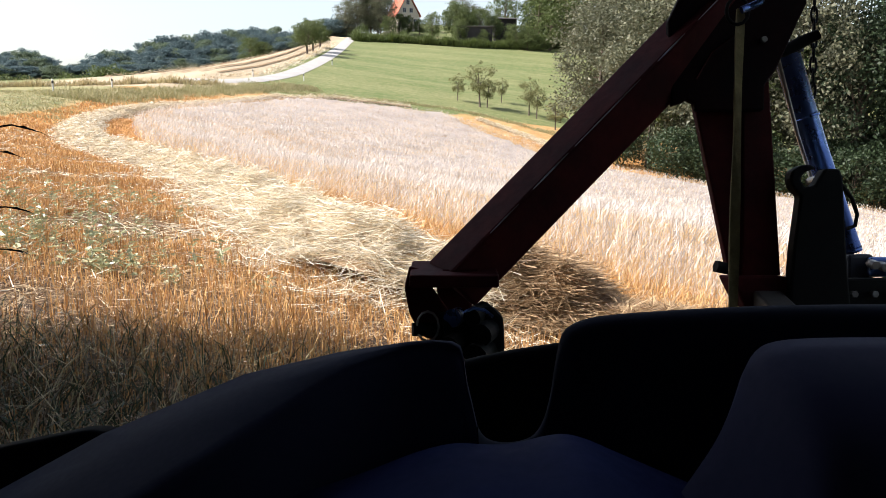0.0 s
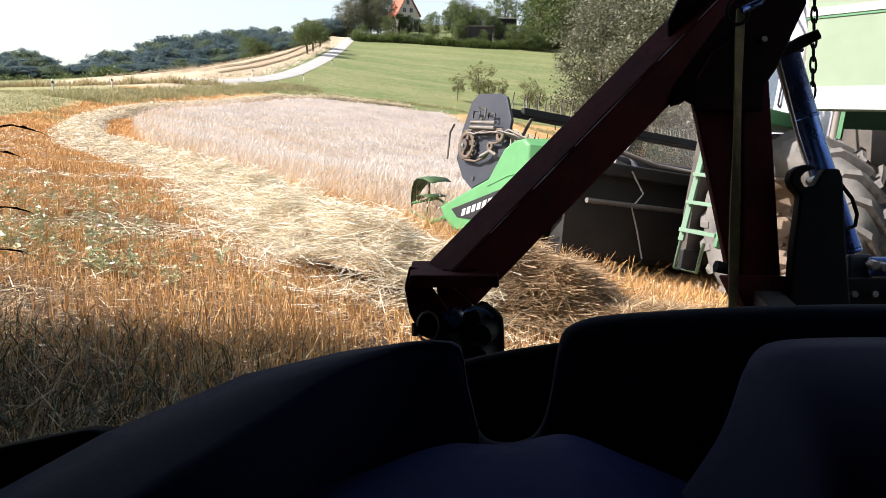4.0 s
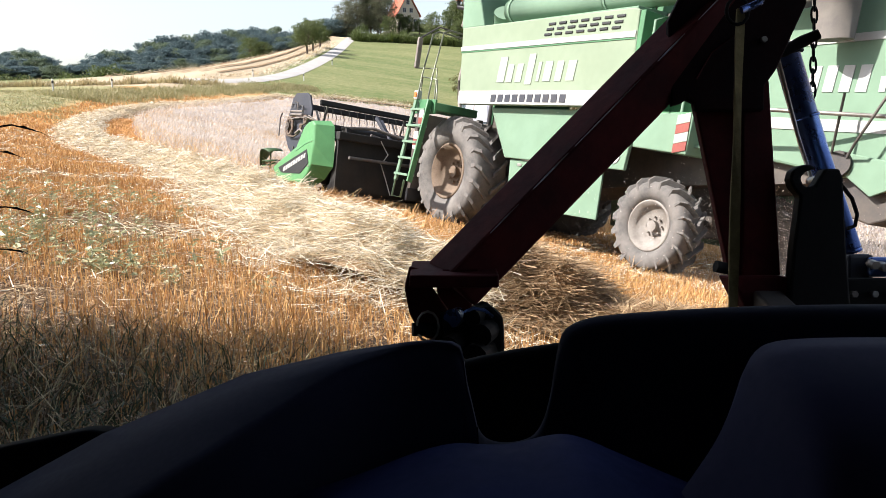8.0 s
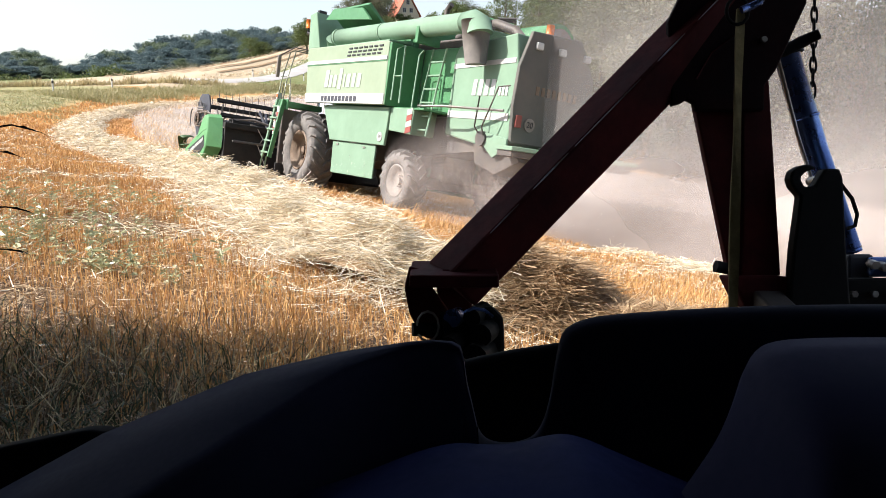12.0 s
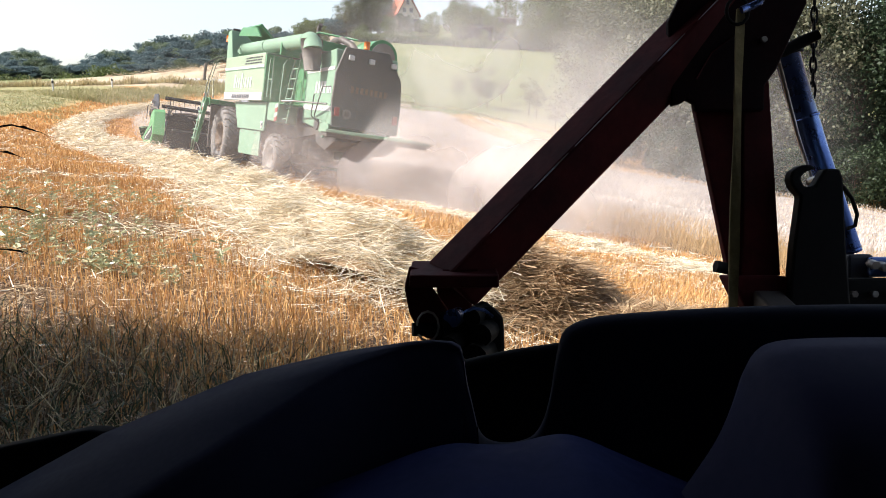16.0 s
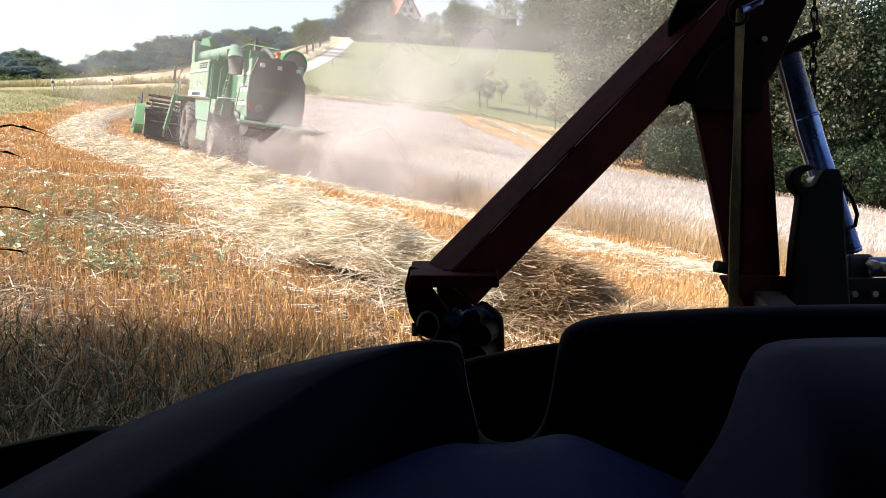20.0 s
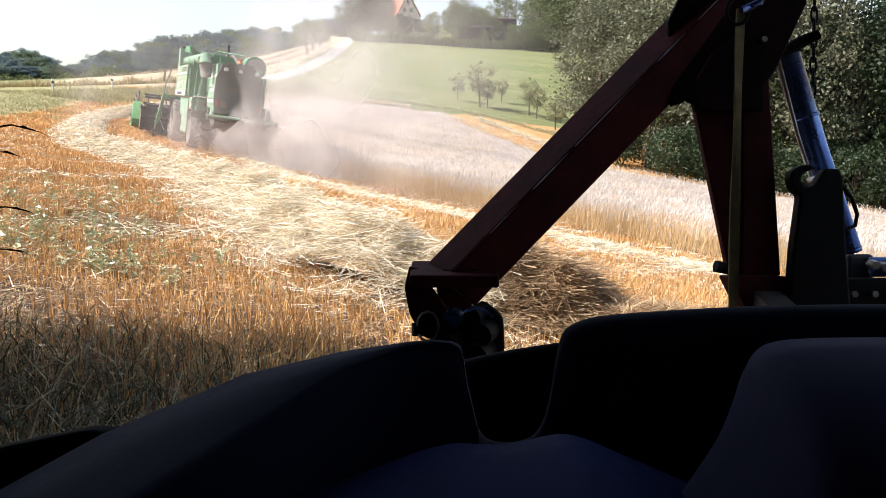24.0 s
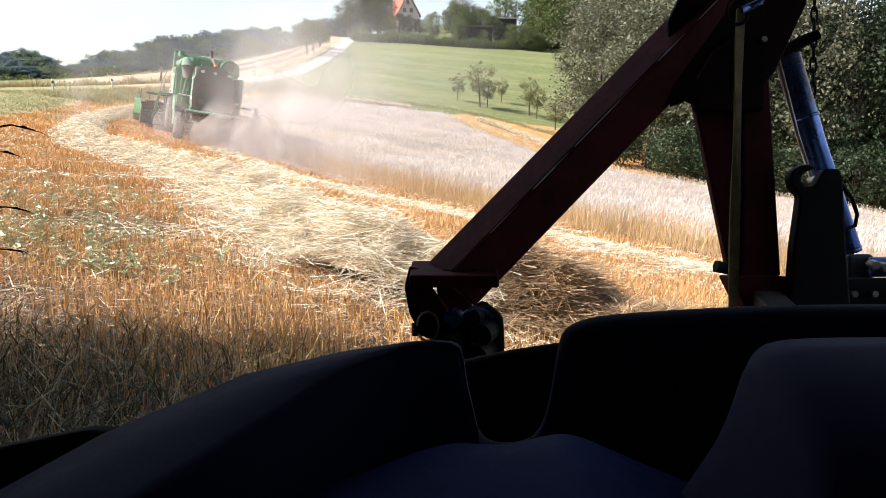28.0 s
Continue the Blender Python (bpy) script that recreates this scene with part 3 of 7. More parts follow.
def stubble():
    n = 950000
    r = np.exp(rng.uniform(np.log(1.4), np.log(80), n))
    a = rng.uniform(-0.62, 0.62, n)
    x, y = r * np.sin(a), r * np.cos(a)
    keep = rng.uniform(0, 1, n) < np.clip((r / 11.0) ** 2, 0.004, 1) * 0.75
    x, y, r = x[keep], y[keep], r[keep]
    left = x + 0.3 * y < -9.4
    k = ~inside(field, x, y) & ~left & (y < 86 + 6.0 * (x > 0.5))
    x, y, r = x[k], y[k], r[k]
    bare = noise_field(x, y, 0.55) + 0.6 * noise_field(x, y, 2.3)
    k = (bare > -0.75) & ~((y < 2.4) & (x < 0.3) & (rng.uniform(0, 1, len(x)) < 0.5))
    x, y, r = x[k], y[k], r[k]
    m = len(x)
    h = rng.uniform(0.04, 0.135, m) * np.clip(1.0 + 0.3 * noise_field(x, y, 0.8), 0.5, 1.4)
    z = land(x, y)
    base = np.stack([x, y, z - 0.01], 1)
    lean = np.where(rng.uniform(0, 1, m) < 0.16, 0.75, 0.13)
    tip = base + np.stack([rng.normal(0, 1, m) * lean * h, rng.normal(0, 1, m) * lean * h, h], 1)
    wide = 0.0055 * np.clip(r / 5.0, 0.85, 15.0) * rng.uniform(0.7, 1.4, m)
    V, Fc = strips(base, tip, wide, flat_dirs(m, rng), rng)
    ob = from_arrays("stubble", V, Fc, M_STUB)
    tagged(ob, "golden brown cut wheat stubble in rows", "stubble", kind="stuff")
    # loose chaff and straw lying between the rows
    n = 150000
    r = np.exp(rng.uniform(np.log(1.5), np.log(30), n))
    a = rng.uniform(-0.62, 0.62, n)
    x, y = r * np.sin(a), r * np.cos(a)
    k = ~inside(field, x, y) & ~(x + 0.3 * y < -9.4) & (rng.uniform(0, 1, n) < np.clip((r / 9.0) ** 2, 0.01, 1) * np.where(x + 0.33 * y < 0.3, 0.3, 1.0))
    k &= ~((y < 4.3) & (x < 0.2) & (rng.uniform(0, 1, n) < 0.75))
    x, y, r = x[k], y[k], r[k]
    m = len(x)
    b = np.stack([x, y, land(x, y) + rng.uniform(0.0, 0.07, m)], 1)
    t = b + flat_dirs(m, rng) * rng.uniform(0.05, 0.26, (m, 1)) * np.clip(r / 7.0, 0.35, 1.0)[:, None] + np.stack([np.zeros(m), np.zeros(m), rng.normal(0.0, 0.03, m)], 1)
    V, Fc = strips(b, t, 0.005 * np.clip(r / 5.0, 1.0, 5.0), np.array([[0, 0, 1.0]]) * 0.5 + flat_dirs(m, rng) * 0.86, rng)
    ob = from_arrays("loose_straw", V, Fc, M_STRAW)
    tagged(ob, "loose straw lying on the stubble", "straw", kind="stuff")

    # short broken bits and chaff between the rows
    n = 640000
    r = np.exp(rng.uniform(np.log(1.5), np.log(26), n))
    a = rng.uniform(-0.62, 0.62, n)
    x, y = r * np.sin(a), r * np.cos(a)
    k = ~inside(field, x, y) & ~(x + 0.3 * y < -9.4) & (rng.uniform(0, 1, n) < np.clip((r / 9.0) ** 2, 0.01, 1))
    k &= ~((y < 2.6) & (x < 0.3) & (rng.uniform(0, 1, n) < 0.6))
    x, y, r = x[k], y[k], r[k]
    m = len(x)
    b = np.stack([x, y, land(x, y) + rng.uniform(0.0, 0.03, m)], 1)
    t = b + flat_dirs(m, rng) * rng.uniform(0.015, 0.09, (m, 1)) * np.clip(r / 6, 1, 3)[:, None] + np.stack([np.zeros(m), np.zeros(m), rng.normal(0.0, 0.015, m)], 1)
    V, Fc = strips(b, t, 0.0052 * np.clip(r / 5.0, 0.8, 5.0), np.array([[0, 0, 1.0]]) * 0.5 + flat_dirs(m, rng) * 0.86, rng)
    tagged(from_arrays("straw_litter", V, Fc, M_LITTER), "broken golden straw bits littering the soil", "straw", kind="stuff")
    # bent orange stalks left along the foot of the standing crop
    ts = rng.uniform(0, 28, 26000)
    off = HEADER_L + rng.normal(-0.35, 0.3, len(ts))
    cols = np.array(WAY)
    row = [np.interp(ts, cols[:, 0], cols[:, q]) for q in range(7)]
    yaw = np.radians(row[4])
    x = row[1] + np.cos(yaw) * off - np.sin(yaw) * KNIFE
    y = row[2] + np.sin(yaw) * off + np.cos(yaw) * KNIFE
    m = len(x)
    h = rng.uniform(0.08, 0.34, m)
    b = np.stack([x, y, land(x, y)], 1)
    t = b + flat_dirs(m, rng) * (h * rng.uniform(0.1, 1.2, m))[:, None] + np.stack([np.zeros(m), np.zeros(m), h], 1)
    V, Fc = strips(b, t, 0.0055 * np.clip(np.hypot(x, y) / 6.0, 1.0, 6.0), flat_dirs(m, rng), rng)
    tagged(from_arrays("bent_stalks", V, Fc, M_STUB), "bent orange stalks along the standing wheat's foot", "stubble", kind="stuff")


stubble()


# ---- windrows ----
def windrow_arrays(pts, half, high, count, near, rng, lift=0.06, flat=0.4):
    """A long heap of straw along a line: a lumpy core and the straws on it."""
    total = along(pts, np.array([0.0]))[2]
    ns, nw = max(4, int(total / 0.35)), 9
    s = np.linspace(0, total, ns)
    C, D, _ = along(pts, s)
    S = np.stack([D[:, 1], -D[:, 0]], 1)
    u = np.linspace(-0.56, 0.56, nw)
    X = C[:, None, 0] + S[:, None, 0] * u * half
    Y = C[:, None, 1] + S[:, None, 1] * u * half
    prof = np.clip(1 - u * u, 0, 1) ** 0.8
    Z = land(X, Y) + lift * (prof > 0.05) + prof * high * 0.32 * rng.uniform(0.65, 1.15, X.shape) - 0.05 * (prof < 0.05)
    i = np.arange(ns * nw).reshape(ns, nw)
    f0 = np.stack([i[:-1, :-1], i[:-1, 1:], i[1:, 1:], i[1:, :-1]], -1).reshape(-1, 4)
    v0 = np.stack([X, Y, Z], -1).reshape(-1, 3)
    w = rng.uniform(0, 1, count * 3)
    s = w * total
    C, D, _ = along(pts, s)
    d = np.hypot(C[:, 0], C[:, 1])
    k = rng.uniform(0, 1, len(s)) < np.clip((near / d) ** 1.1, 0.03, 1)
    C, D, d = C[k], D[k], d[k]
    m = len(C)
    S = np.stack([D[:, 1], -D[:, 0]], 1)
    u = np.clip(rng.normal(0, 0.48, m), -1.25, 1.25)
    xy = C + S * (u * half)[:, None]
    clump = 0.75 + 0.42 * np.sin(xy[:, 0] * 5.1 + 1.3 * np.sin(xy[:, 1] * 3.7)) * np.sin(xy[:, 1] * 4.3) + 0.35 * np.sin(xy[:, 0] * 16 + 2 * np.sin(xy[:, 1] * 9)) * np.sin(xy[:, 1] * 14 + xy[:, 0] * 3)
    z = land(xy[:, 0], xy[:, 1]) + lift + np.clip(1 - u * u, 0, 1) ** 0.8 * high * clump * (1.12 - 0.7 * rng.uniform(0, 1, m) ** 2) + 0.01
    mid = np.stack([xy[:, 0], xy[:, 1], z], 1)
    ln = (0.03 + 0.2 * rng.uniform(0, 1, m) ** 1.6)[:, None]
    way = flat_dirs(m, rng)
    way[:, 2] = rng.normal(0, flat, m)
    side = np.cross(way, np.array([0, 0, 1.0])) + np.stack([np.zeros(m), np.zeros(m), rng.normal(0, 0.7, m)], 1)
    side /= np.linalg.norm(side, axis=1)[:, None]
    v1, f1 = strips(mid - way * ln, mid + way * ln, 0.0052 * np.clip((d / 6.0) ** 0.75, 0.8, 4.0), side, rng)
    return np.concatenate([v0, v1]), np.concatenate([f0, f1 + len(v0)]), np.repeat([1, 0], [len(f0), len(f1)])


OLD_ROW = [(0.5, 5.05), (0.1, 5.15), (-0.45, 5.4), (-1.0, 6.5), (-1.75, 8.3), (-2.9, 10.7), (-4.7, 14.1), (-6.9, 17.3), (-9.0, 20.0),
           (-11.2, 23.4), (-13.6, 28), (-17.0, 36), (-20.2, 46.7), (-21.6, 55), (-21.4, 63), (-20.3, 74), (-18.5, 84), (-13, 89.5), (-4, 91.5)]
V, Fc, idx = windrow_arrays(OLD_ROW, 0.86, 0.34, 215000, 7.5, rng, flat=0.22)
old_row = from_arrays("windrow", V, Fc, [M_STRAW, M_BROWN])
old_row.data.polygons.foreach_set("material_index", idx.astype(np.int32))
tagged(old_row, "long windrow of pale threshed straw curving over the field", "straw windrow", kind="stuff")


V, Fc, idx = windrow_arrays([(4.2, 89.5), (7, 85.5), (9.6, 79), (12, 70)], 0.9, 0.3, 60000, 7.5, rng)
far_row = from_arrays("windrow", V, Fc, [M_STRAW, M_SHADED])
far_row.data.polygons.foreach_set("material_index", idx.astype(np.int32))
tagged(far_row, "short far windrow of pale straw beside the meadow", "straw windrow", kind="stuff")
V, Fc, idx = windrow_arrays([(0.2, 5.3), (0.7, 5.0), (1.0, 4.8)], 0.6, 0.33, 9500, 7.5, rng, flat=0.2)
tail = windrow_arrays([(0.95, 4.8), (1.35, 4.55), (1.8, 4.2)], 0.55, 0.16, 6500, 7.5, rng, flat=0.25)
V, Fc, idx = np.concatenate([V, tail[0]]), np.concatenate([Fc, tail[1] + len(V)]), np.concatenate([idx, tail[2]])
heap = from_arrays("straw_heap", V, Fc, [M_BROWN, M_SHADED])
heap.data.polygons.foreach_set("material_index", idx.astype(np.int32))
tagged(heap, "steep heap of weathered straw at the windrow's end, browned further for shadow", "straw heap", kind="stuff")


def fresh_row():
    """The straw that the combine lays down, in lengths that come to lie behind it."""
    made = []
    for a in np.arange(-4.0, 27.0, 0.9):
        pts = [ground_mark(a + q, 0.3, -7.4) for q in (0, 0.33, 0.66, 1.0)]
        c = np.mean(pts, axis=0)
        off = np.array([c[0], c[1], land1(*c)])
        V, Fc, idx = windrow_arrays(pts, 0.85, 0.09, 800, 12.0, rng, 0.02, flat=0.15)
        ob = from_arrays("fresh_straw", V - off, Fc, [M_STRAW, M_SHADED])
        ob.data.polygons.foreach_set("material_index", idx.astype(np.int32))
        tagged(ob, "heap of fresh straw laid behind the combine", "straw", group="fresh windrow", kind="stuff")
        ob.location = off
        made.append((a + 0.5, ob, off))
    return made


fresh_heaps = fresh_row()
# ---- trees ----
def crown_arrays(rng, centre, radius, clumps, leaves, size, ragged=0.2, tight=0.4):
    """Leaves in clumps spread through an uneven crown; tight: how wide a clump is."""
    c = np.asarray(centre, float)
    R = np.asarray(radius, float)
    d = rng.normal(0, 1, (clumps, 3))
    d /= np.linalg.norm(d, axis=1)[:, None]
    rad = rng.uniform(0.35, 1.0, (clumps, 1)) ** 0.5 * rng.uniform(1 - ragged, 1 + ragged * 0.5, (clumps, 1))
    cl = c + d * R * rad
    which = rng.integers(0, clumps, leaves)
    spread = np.mean(R) * tight * (60.0 / clumps) ** 0.33
    big = rng.uniform(0.6, 1.35, (clumps, 1))
    o = rng.normal(0, 1, (leaves, 3))
    o *= rng.uniform(0.0, 1.0, (leaves, 1)) ** 0.45 / np.linalg.norm(o, axis=1)[:, None]
    o = o * spread * big[which] * np.array([1, 1, 0.72])
    p = cl[which] + o
    a = rng.normal(0, 1, (leaves, 3))
    a /= np.linalg.norm(a, axis=1)[:, None]
    b = np.cross(a, rng.normal(0, 1, (leaves, 3)))
    b /= np.linalg.norm(b, axis=1)[:, None]
    s = (size * rng.uniform(0.6, 1.4, leaves))[:, None]
    v = np.stack([p - a * s, p + b * s * 0.55, p + a * s, p - b * s * 0.55], 1).reshape(-1, 3)
    return v, np.arange(leaves * 4).reshape(-1, 4), cl


def tree(name, seed, high, wide, leaves, size, leaf_mat, label, clumps=60, stem=0.25, low=0.25, category="tree", tight=0.4):
    """A tapered trunk with limbs that reach into the crown."""
    rg = np.random.default_rng(seed)
    t = thing(name, Matrix(), label, category)
    mid = high * (low + 1) / 2
    v, f, cl = crown_arrays(rg, (0, 0, mid), (wide / 2, wide / 2, high * (1 - low) / 2), clumps, leaves, size, tight=tight)
    from_arrays("crown", v, f, leaf_mat, t)
    bm = bmesh.new()
    lean = rg.normal(0, 0.03 * high, 2)
    spine = [(0, 0, -0.3), (lean[0] * 0.2, lean[1] * 0.2, high * 0.2), (lean[0] * 0.6, lean[1] * 0.6, high * 0.5), (lean[0], lean[1], high * 0.85)]
    rod(spine, [stem * 1.25, stem, stem * 0.6, stem * 0.12], 7, bm)
    for k in range(0, min(len(cl), 14)):
        z = high * rg.uniform(0.18 + low * 0.4, 0.6)
        s = Vector((lean[0] * z / high, lean[1] * z / high, z))
        e = Vector(cl[k])
        rod([s, s.lerp(e, 0.5) + Vector((0, 0, 0.05 * high)), e], [stem * 0.35, stem * 0.2, stem * 0.05], 5, bm)
    part("trunk", bm, M_BARK, t)
    return t


def plant_trees(proto, places, rng, lo=0.85, hi=1.15, group="", broad=0.0):
    """Copies of a tree at (x, y, scale) places, turned at random; the first place takes the tree itself."""
    for k, (x, y, s) in enumerate(places):
        m = Matrix.Translation((x, y, land1(x, y) - 0.1)) @ Matrix.Rotation(rng.uniform(0, 6.28), 4, "Z") @ Matrix.Diagonal((max(s, broad) * rng.uniform(0.9, 1.1), max(s, broad) * rng.uniform(0.9, 1.1), s * rng.uniform(lo, hi), 1))
        if k == 0:
            proto.matrix_basis = m
        else:
            c = copy_thing(proto, Matrix())
            c.matrix_basis = m
        if group:
            (proto if k == 0 else c)["group"] = group


trng = np.random.default_rng(21)
# the wood along the field's lower side
poplar = tree("field_edge_tree", 31, 19, 8.0, 15000, 0.15, M_LEAF2, "tall grey-green leafy tree at the field edge", clumps=150, stem=0.26, low=0.04)
willow = tree("field_edge_tree", 32, 17, 9.0, 15000, 0.15, M_LEAF, "tall dark green leafy tree at the field edge", clumps=150, stem=0.3, low=0.02)
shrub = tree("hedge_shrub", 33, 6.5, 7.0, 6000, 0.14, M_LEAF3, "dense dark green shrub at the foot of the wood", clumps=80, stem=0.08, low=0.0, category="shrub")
plant_trees(poplar, [(15.4, 76, 0.98), (18.8, 68, 1.05), (22.0, 63, 1.1), (29.5, 61.5, 1.05), (19.5, 82, 1.15), (34, 70, 1.2) ], trng, group="wood at the field edge")
plant_trees(willow, [(25.5, 64, 1.0), (24, 74, 1.15), (29, 78, 1.2)], trng, group="wood at the field edge")
# Darker leaves paint the shade that these trees cast on each other.
dusk = tree("field_edge_tree", 34, 18, 8.5, 15000, 0.15, M_LEAF3, "tall wood tree with its neighbours' shade put into dark leaves", clumps=150, stem=0.3, low=0.02)
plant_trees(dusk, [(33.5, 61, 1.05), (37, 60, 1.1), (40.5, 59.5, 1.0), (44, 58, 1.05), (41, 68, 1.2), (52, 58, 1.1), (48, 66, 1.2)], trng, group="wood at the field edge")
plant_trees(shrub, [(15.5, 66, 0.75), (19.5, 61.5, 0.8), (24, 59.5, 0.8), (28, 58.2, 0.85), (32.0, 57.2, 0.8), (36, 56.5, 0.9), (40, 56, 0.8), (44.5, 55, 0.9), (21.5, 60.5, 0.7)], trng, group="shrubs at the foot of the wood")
# young fruit trees in the meadow
young = tree("fruit_tree", 41, 5.1, 2.9, 2000, 0.085, M_FRUIT, "small fruit tree standing in mown meadow", clumps=42, stem=0.09, low=0.26, tight=0.3)
plant_trees(young, [(4.9, 100, 1.4), (2.0, 103, 0.85), (8.3, 107, 0.75), (5.9, 100.5, 0.9), (11.3, 98.8, 0.95), (12.1, 97, 0.9), (13.6, 90.5, 0.8)], trng, group="fruit trees in the meadow")
# by the lane and the house
roadside = tree("roadside_tree", 42, 7.5, 6.0, 3800, 0.18, M_LEAF, "rounded green tree beside the lane", clumps=50, stem=0.22, low=0.2)
plant_trees(roadside, [(-25.3, 142, 0.8), (-25.6, 150, 0.8), (-25.8, 160, 0.75)], trng, group="trees beside the lane")
garden = tree("garden_tree", 43, 12, 10, 4200, 0.24, M_LEAF, "broad green garden tree on the hill", clumps=70, stem=0.35, low=0.08)
plant_trees(garden, [(-14.2, 205, 0.45), (-9.8, 214, 0.44), (-12.3, 215, 0.5), (-6.6, 216, 0.4), (4.5, 203.3, 0.48), (10.6, 203.3, 0.42), (-10.3, 203, 0.28), (-2.9, 208, 0.62), (3.7, 209, 0.9), (6.0, 207.5, 0.8), (10.0, 208, 0.85), (13.0, 210, 0.72), (19.5, 204, 0.6), (22.5, 203, 0.5), (26.5, 212, 1.25), (28.9, 206, 1.0), (31.6, 216, 1.5), (36, 212, 1.3), (44, 216, 1.45), (52, 205, 1.4), (46, 185, 1.3), (41, 160, 1.25), (36, 135, 1.25), (30, 112, 1.1), (38, 115, 1.3), (24, 100, 1.0), (29, 92, 1.1), (60, 190, 1.5), (19.5, 240, 1.0), (-50.9, 200, 0.66), (-47.3, 201, 0.45)], trng, group="garden trees on the hill")
birch = tree("birch_tree", 44, 19, 9, 8500, 0.2, M_LEAF2, "tall grey-green birch beside the lane", clumps=110, stem=0.3, low=0.06)
plant_trees(birch, [(-26.1, 207, 0.64), (-23.2, 209, 0.8), (-20.0, 212, 0.85), (-17.0, 208, 0.66), (5.0, 212, 0.66), (8.5, 214, 0.62)], trng, group="birches on the hill")
dark_tree = tree("spruce_tree", 45, 20, 8, 5200, 0.26, M_LEAF3, "dark green conifer on the hill", clumps=90, stem=0.3, low=0.04)
plant_trees(dark_tree, [(-18.3, 214, 0.74), (-15.7, 213, 0.64), (-21.5, 216, 0.62), (25.6, 225, 0.85), (30, 232, 1.15), (38, 240, 1.3)], trng, group="conifers on the hill")
# wooded ridge behind the left-hand fields: bearing and height of its tops, in degrees
RIDGE = [(-31, 3.0), (-29.3, 3.3), (-28.3, 3.6), (-27.6, 3.0), (-26.9, 2.35), (-26.0, 2.5), (-24.8, 2.9), (-24.2, 3.4), (-22.7, 3.6), (-21.2, 4.0), (-20.3, 4.8), (-17.8, 4.95), (-14.3, 5.4), (-11.9, 5.25), (-10.0, 5.4), (-7.5, 6.3)]
wood_tree = tree("woodland_tree", 46, 17, 9, 7000, 0.30, M_RIDGE, "woodland tree on the far ridge, bluish haze put into its leaves", clumps=34, stem=0.35, low=0.0, tight=0.34)
wood2 = tree("woodland_tree", 47, 15, 9, 7000, 0.30, M_RIDGE2, "green woodland tree on the far ridge, lightened for haze", clumps=34, stem=0.35, low=0.0, tight=0.34)
spots = []
for k in range(240):
    row = k % 4
    a = -31.5 + 24.2 * (k + trng.uniform(-0.8, 0.8)) / 239
    d = (212, 230, 247, 264)[row] + trng.uniform(-5, 5)
    x, y = d * math.tan(radians(a)), d
    rise = np.interp(a, [r[0] for r in RIDGE], [r[1] for r in RIDGE])
    rise = 1.6 + (rise + 0.5 - 1.6) * (0.5, 0.72, 0.88, 1.0)[row]
    top = math.tan(radians(rise)) * math.hypot(x, y) + CAM_Z
    grow = (top - land1(x, y)) / 17.0 * trng.uniform(0.9, 1.05)
    spots.append((x, y, max(grow, 0.3)))
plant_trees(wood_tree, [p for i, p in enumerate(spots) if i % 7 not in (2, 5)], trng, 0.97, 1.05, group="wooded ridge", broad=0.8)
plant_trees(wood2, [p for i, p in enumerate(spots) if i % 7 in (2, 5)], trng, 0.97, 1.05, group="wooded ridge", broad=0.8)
bush = tree("roadside_bush", 48, 3.6, 4.2, 2200, 0.13, M_LEAF, "rounded green bush beside the lane", clumps=34, stem=0.05, low=0.0, category="bush")
plant_trees(bush, [(-65.8, 150, 1.6), (-68.6, 150, 1.5), (-63.0, 150, 1.3), (-71.0, 150, 1.25), (-71.9, 145, 1.1), (-60.9, 150, 1.05), (-73, 140, 0.9), (-58, 150, 0.9), (-77, 138, 1.2), (-81, 140, 1.4), (-86, 142, 1.6), (-90, 146, 1.5), (-75, 150, 1.3),
                   (-21.3, 201, 0.92), (-23.0, 200, 0.6), (-19.1, 200, 0.5), (26.5, 204, 1.3), (23.4, 203, 1.1), (16.5, 204, 0.6)], trng, group="bushes by the lane and hedge")
pale = tree("willow_bush", 49, 3.6, 4.6, 2200, 0.12, M_LEAF2, "pale grey-green bush in the valley", clumps=34, stem=0.05, low=0.0, category="bush")
plant_trees(pale, [(-60.8, 165, 1.15), (-58.3, 165, 1.15), (-55.1, 165, 1.15), (-53.1, 166, 0.9), (-62.9, 160, 1.15), (-66, 158, 1.0), (-14.5, 201, 0.65), (-12.5, 202, 0.5)], trng, group="pale bushes")


def tufts(name, pts, half, count, lo, hi, mat, label, category, wide=0.03):
    """Tall grass along a line."""
    total = along(pts, np.array([0.0]))[2]
    many = max(8, count // 16)
    C, D, _ = along(pts, trng.uniform(0, total, many))
    S = np.stack([D[:, 1], -D[:, 0]], 1)
    mid = C + S * (trng.normal(0, 0.5, many) * half)[:, None]
    pick = trng.integers(0, many, count)
    away = trng.normal(0, 0.18 + wide * 1.5, (count, 2))
    xy = mid[pick] + away
    tall = trng.uniform(0.55, 1.2, many)[pick]
    b = np.stack([xy[:, 0], xy[:, 1], land(xy[:, 0], xy[:, 1]) - 0.02], 1)
    h = tall * trng.uniform(lo, hi, count) * (0.75 + 0.3 * np.sin(xy[:, 0] * 1.1) * np.sin(xy[:, 1] * 0.8) + 0.25 * np.sin(xy[:, 0] * 4.1 + xy[:, 1]) * np.sin(xy[:, 1] * 3.3))
    t = b + np.stack([trng.normal(0.06, 0.12, count) * h * 1.6 + away[:, 0] * h, trng.normal(0, 0.12, count) * h + away[:, 1] * h, h], 1)
    v, f = strips(b, t, wide * trng.uniform(0.6, 1.4, count), flat_dirs(count, trng), trng)
    return tagged(from_arrays(name, v, f, mat), label, category, kind="stuff")


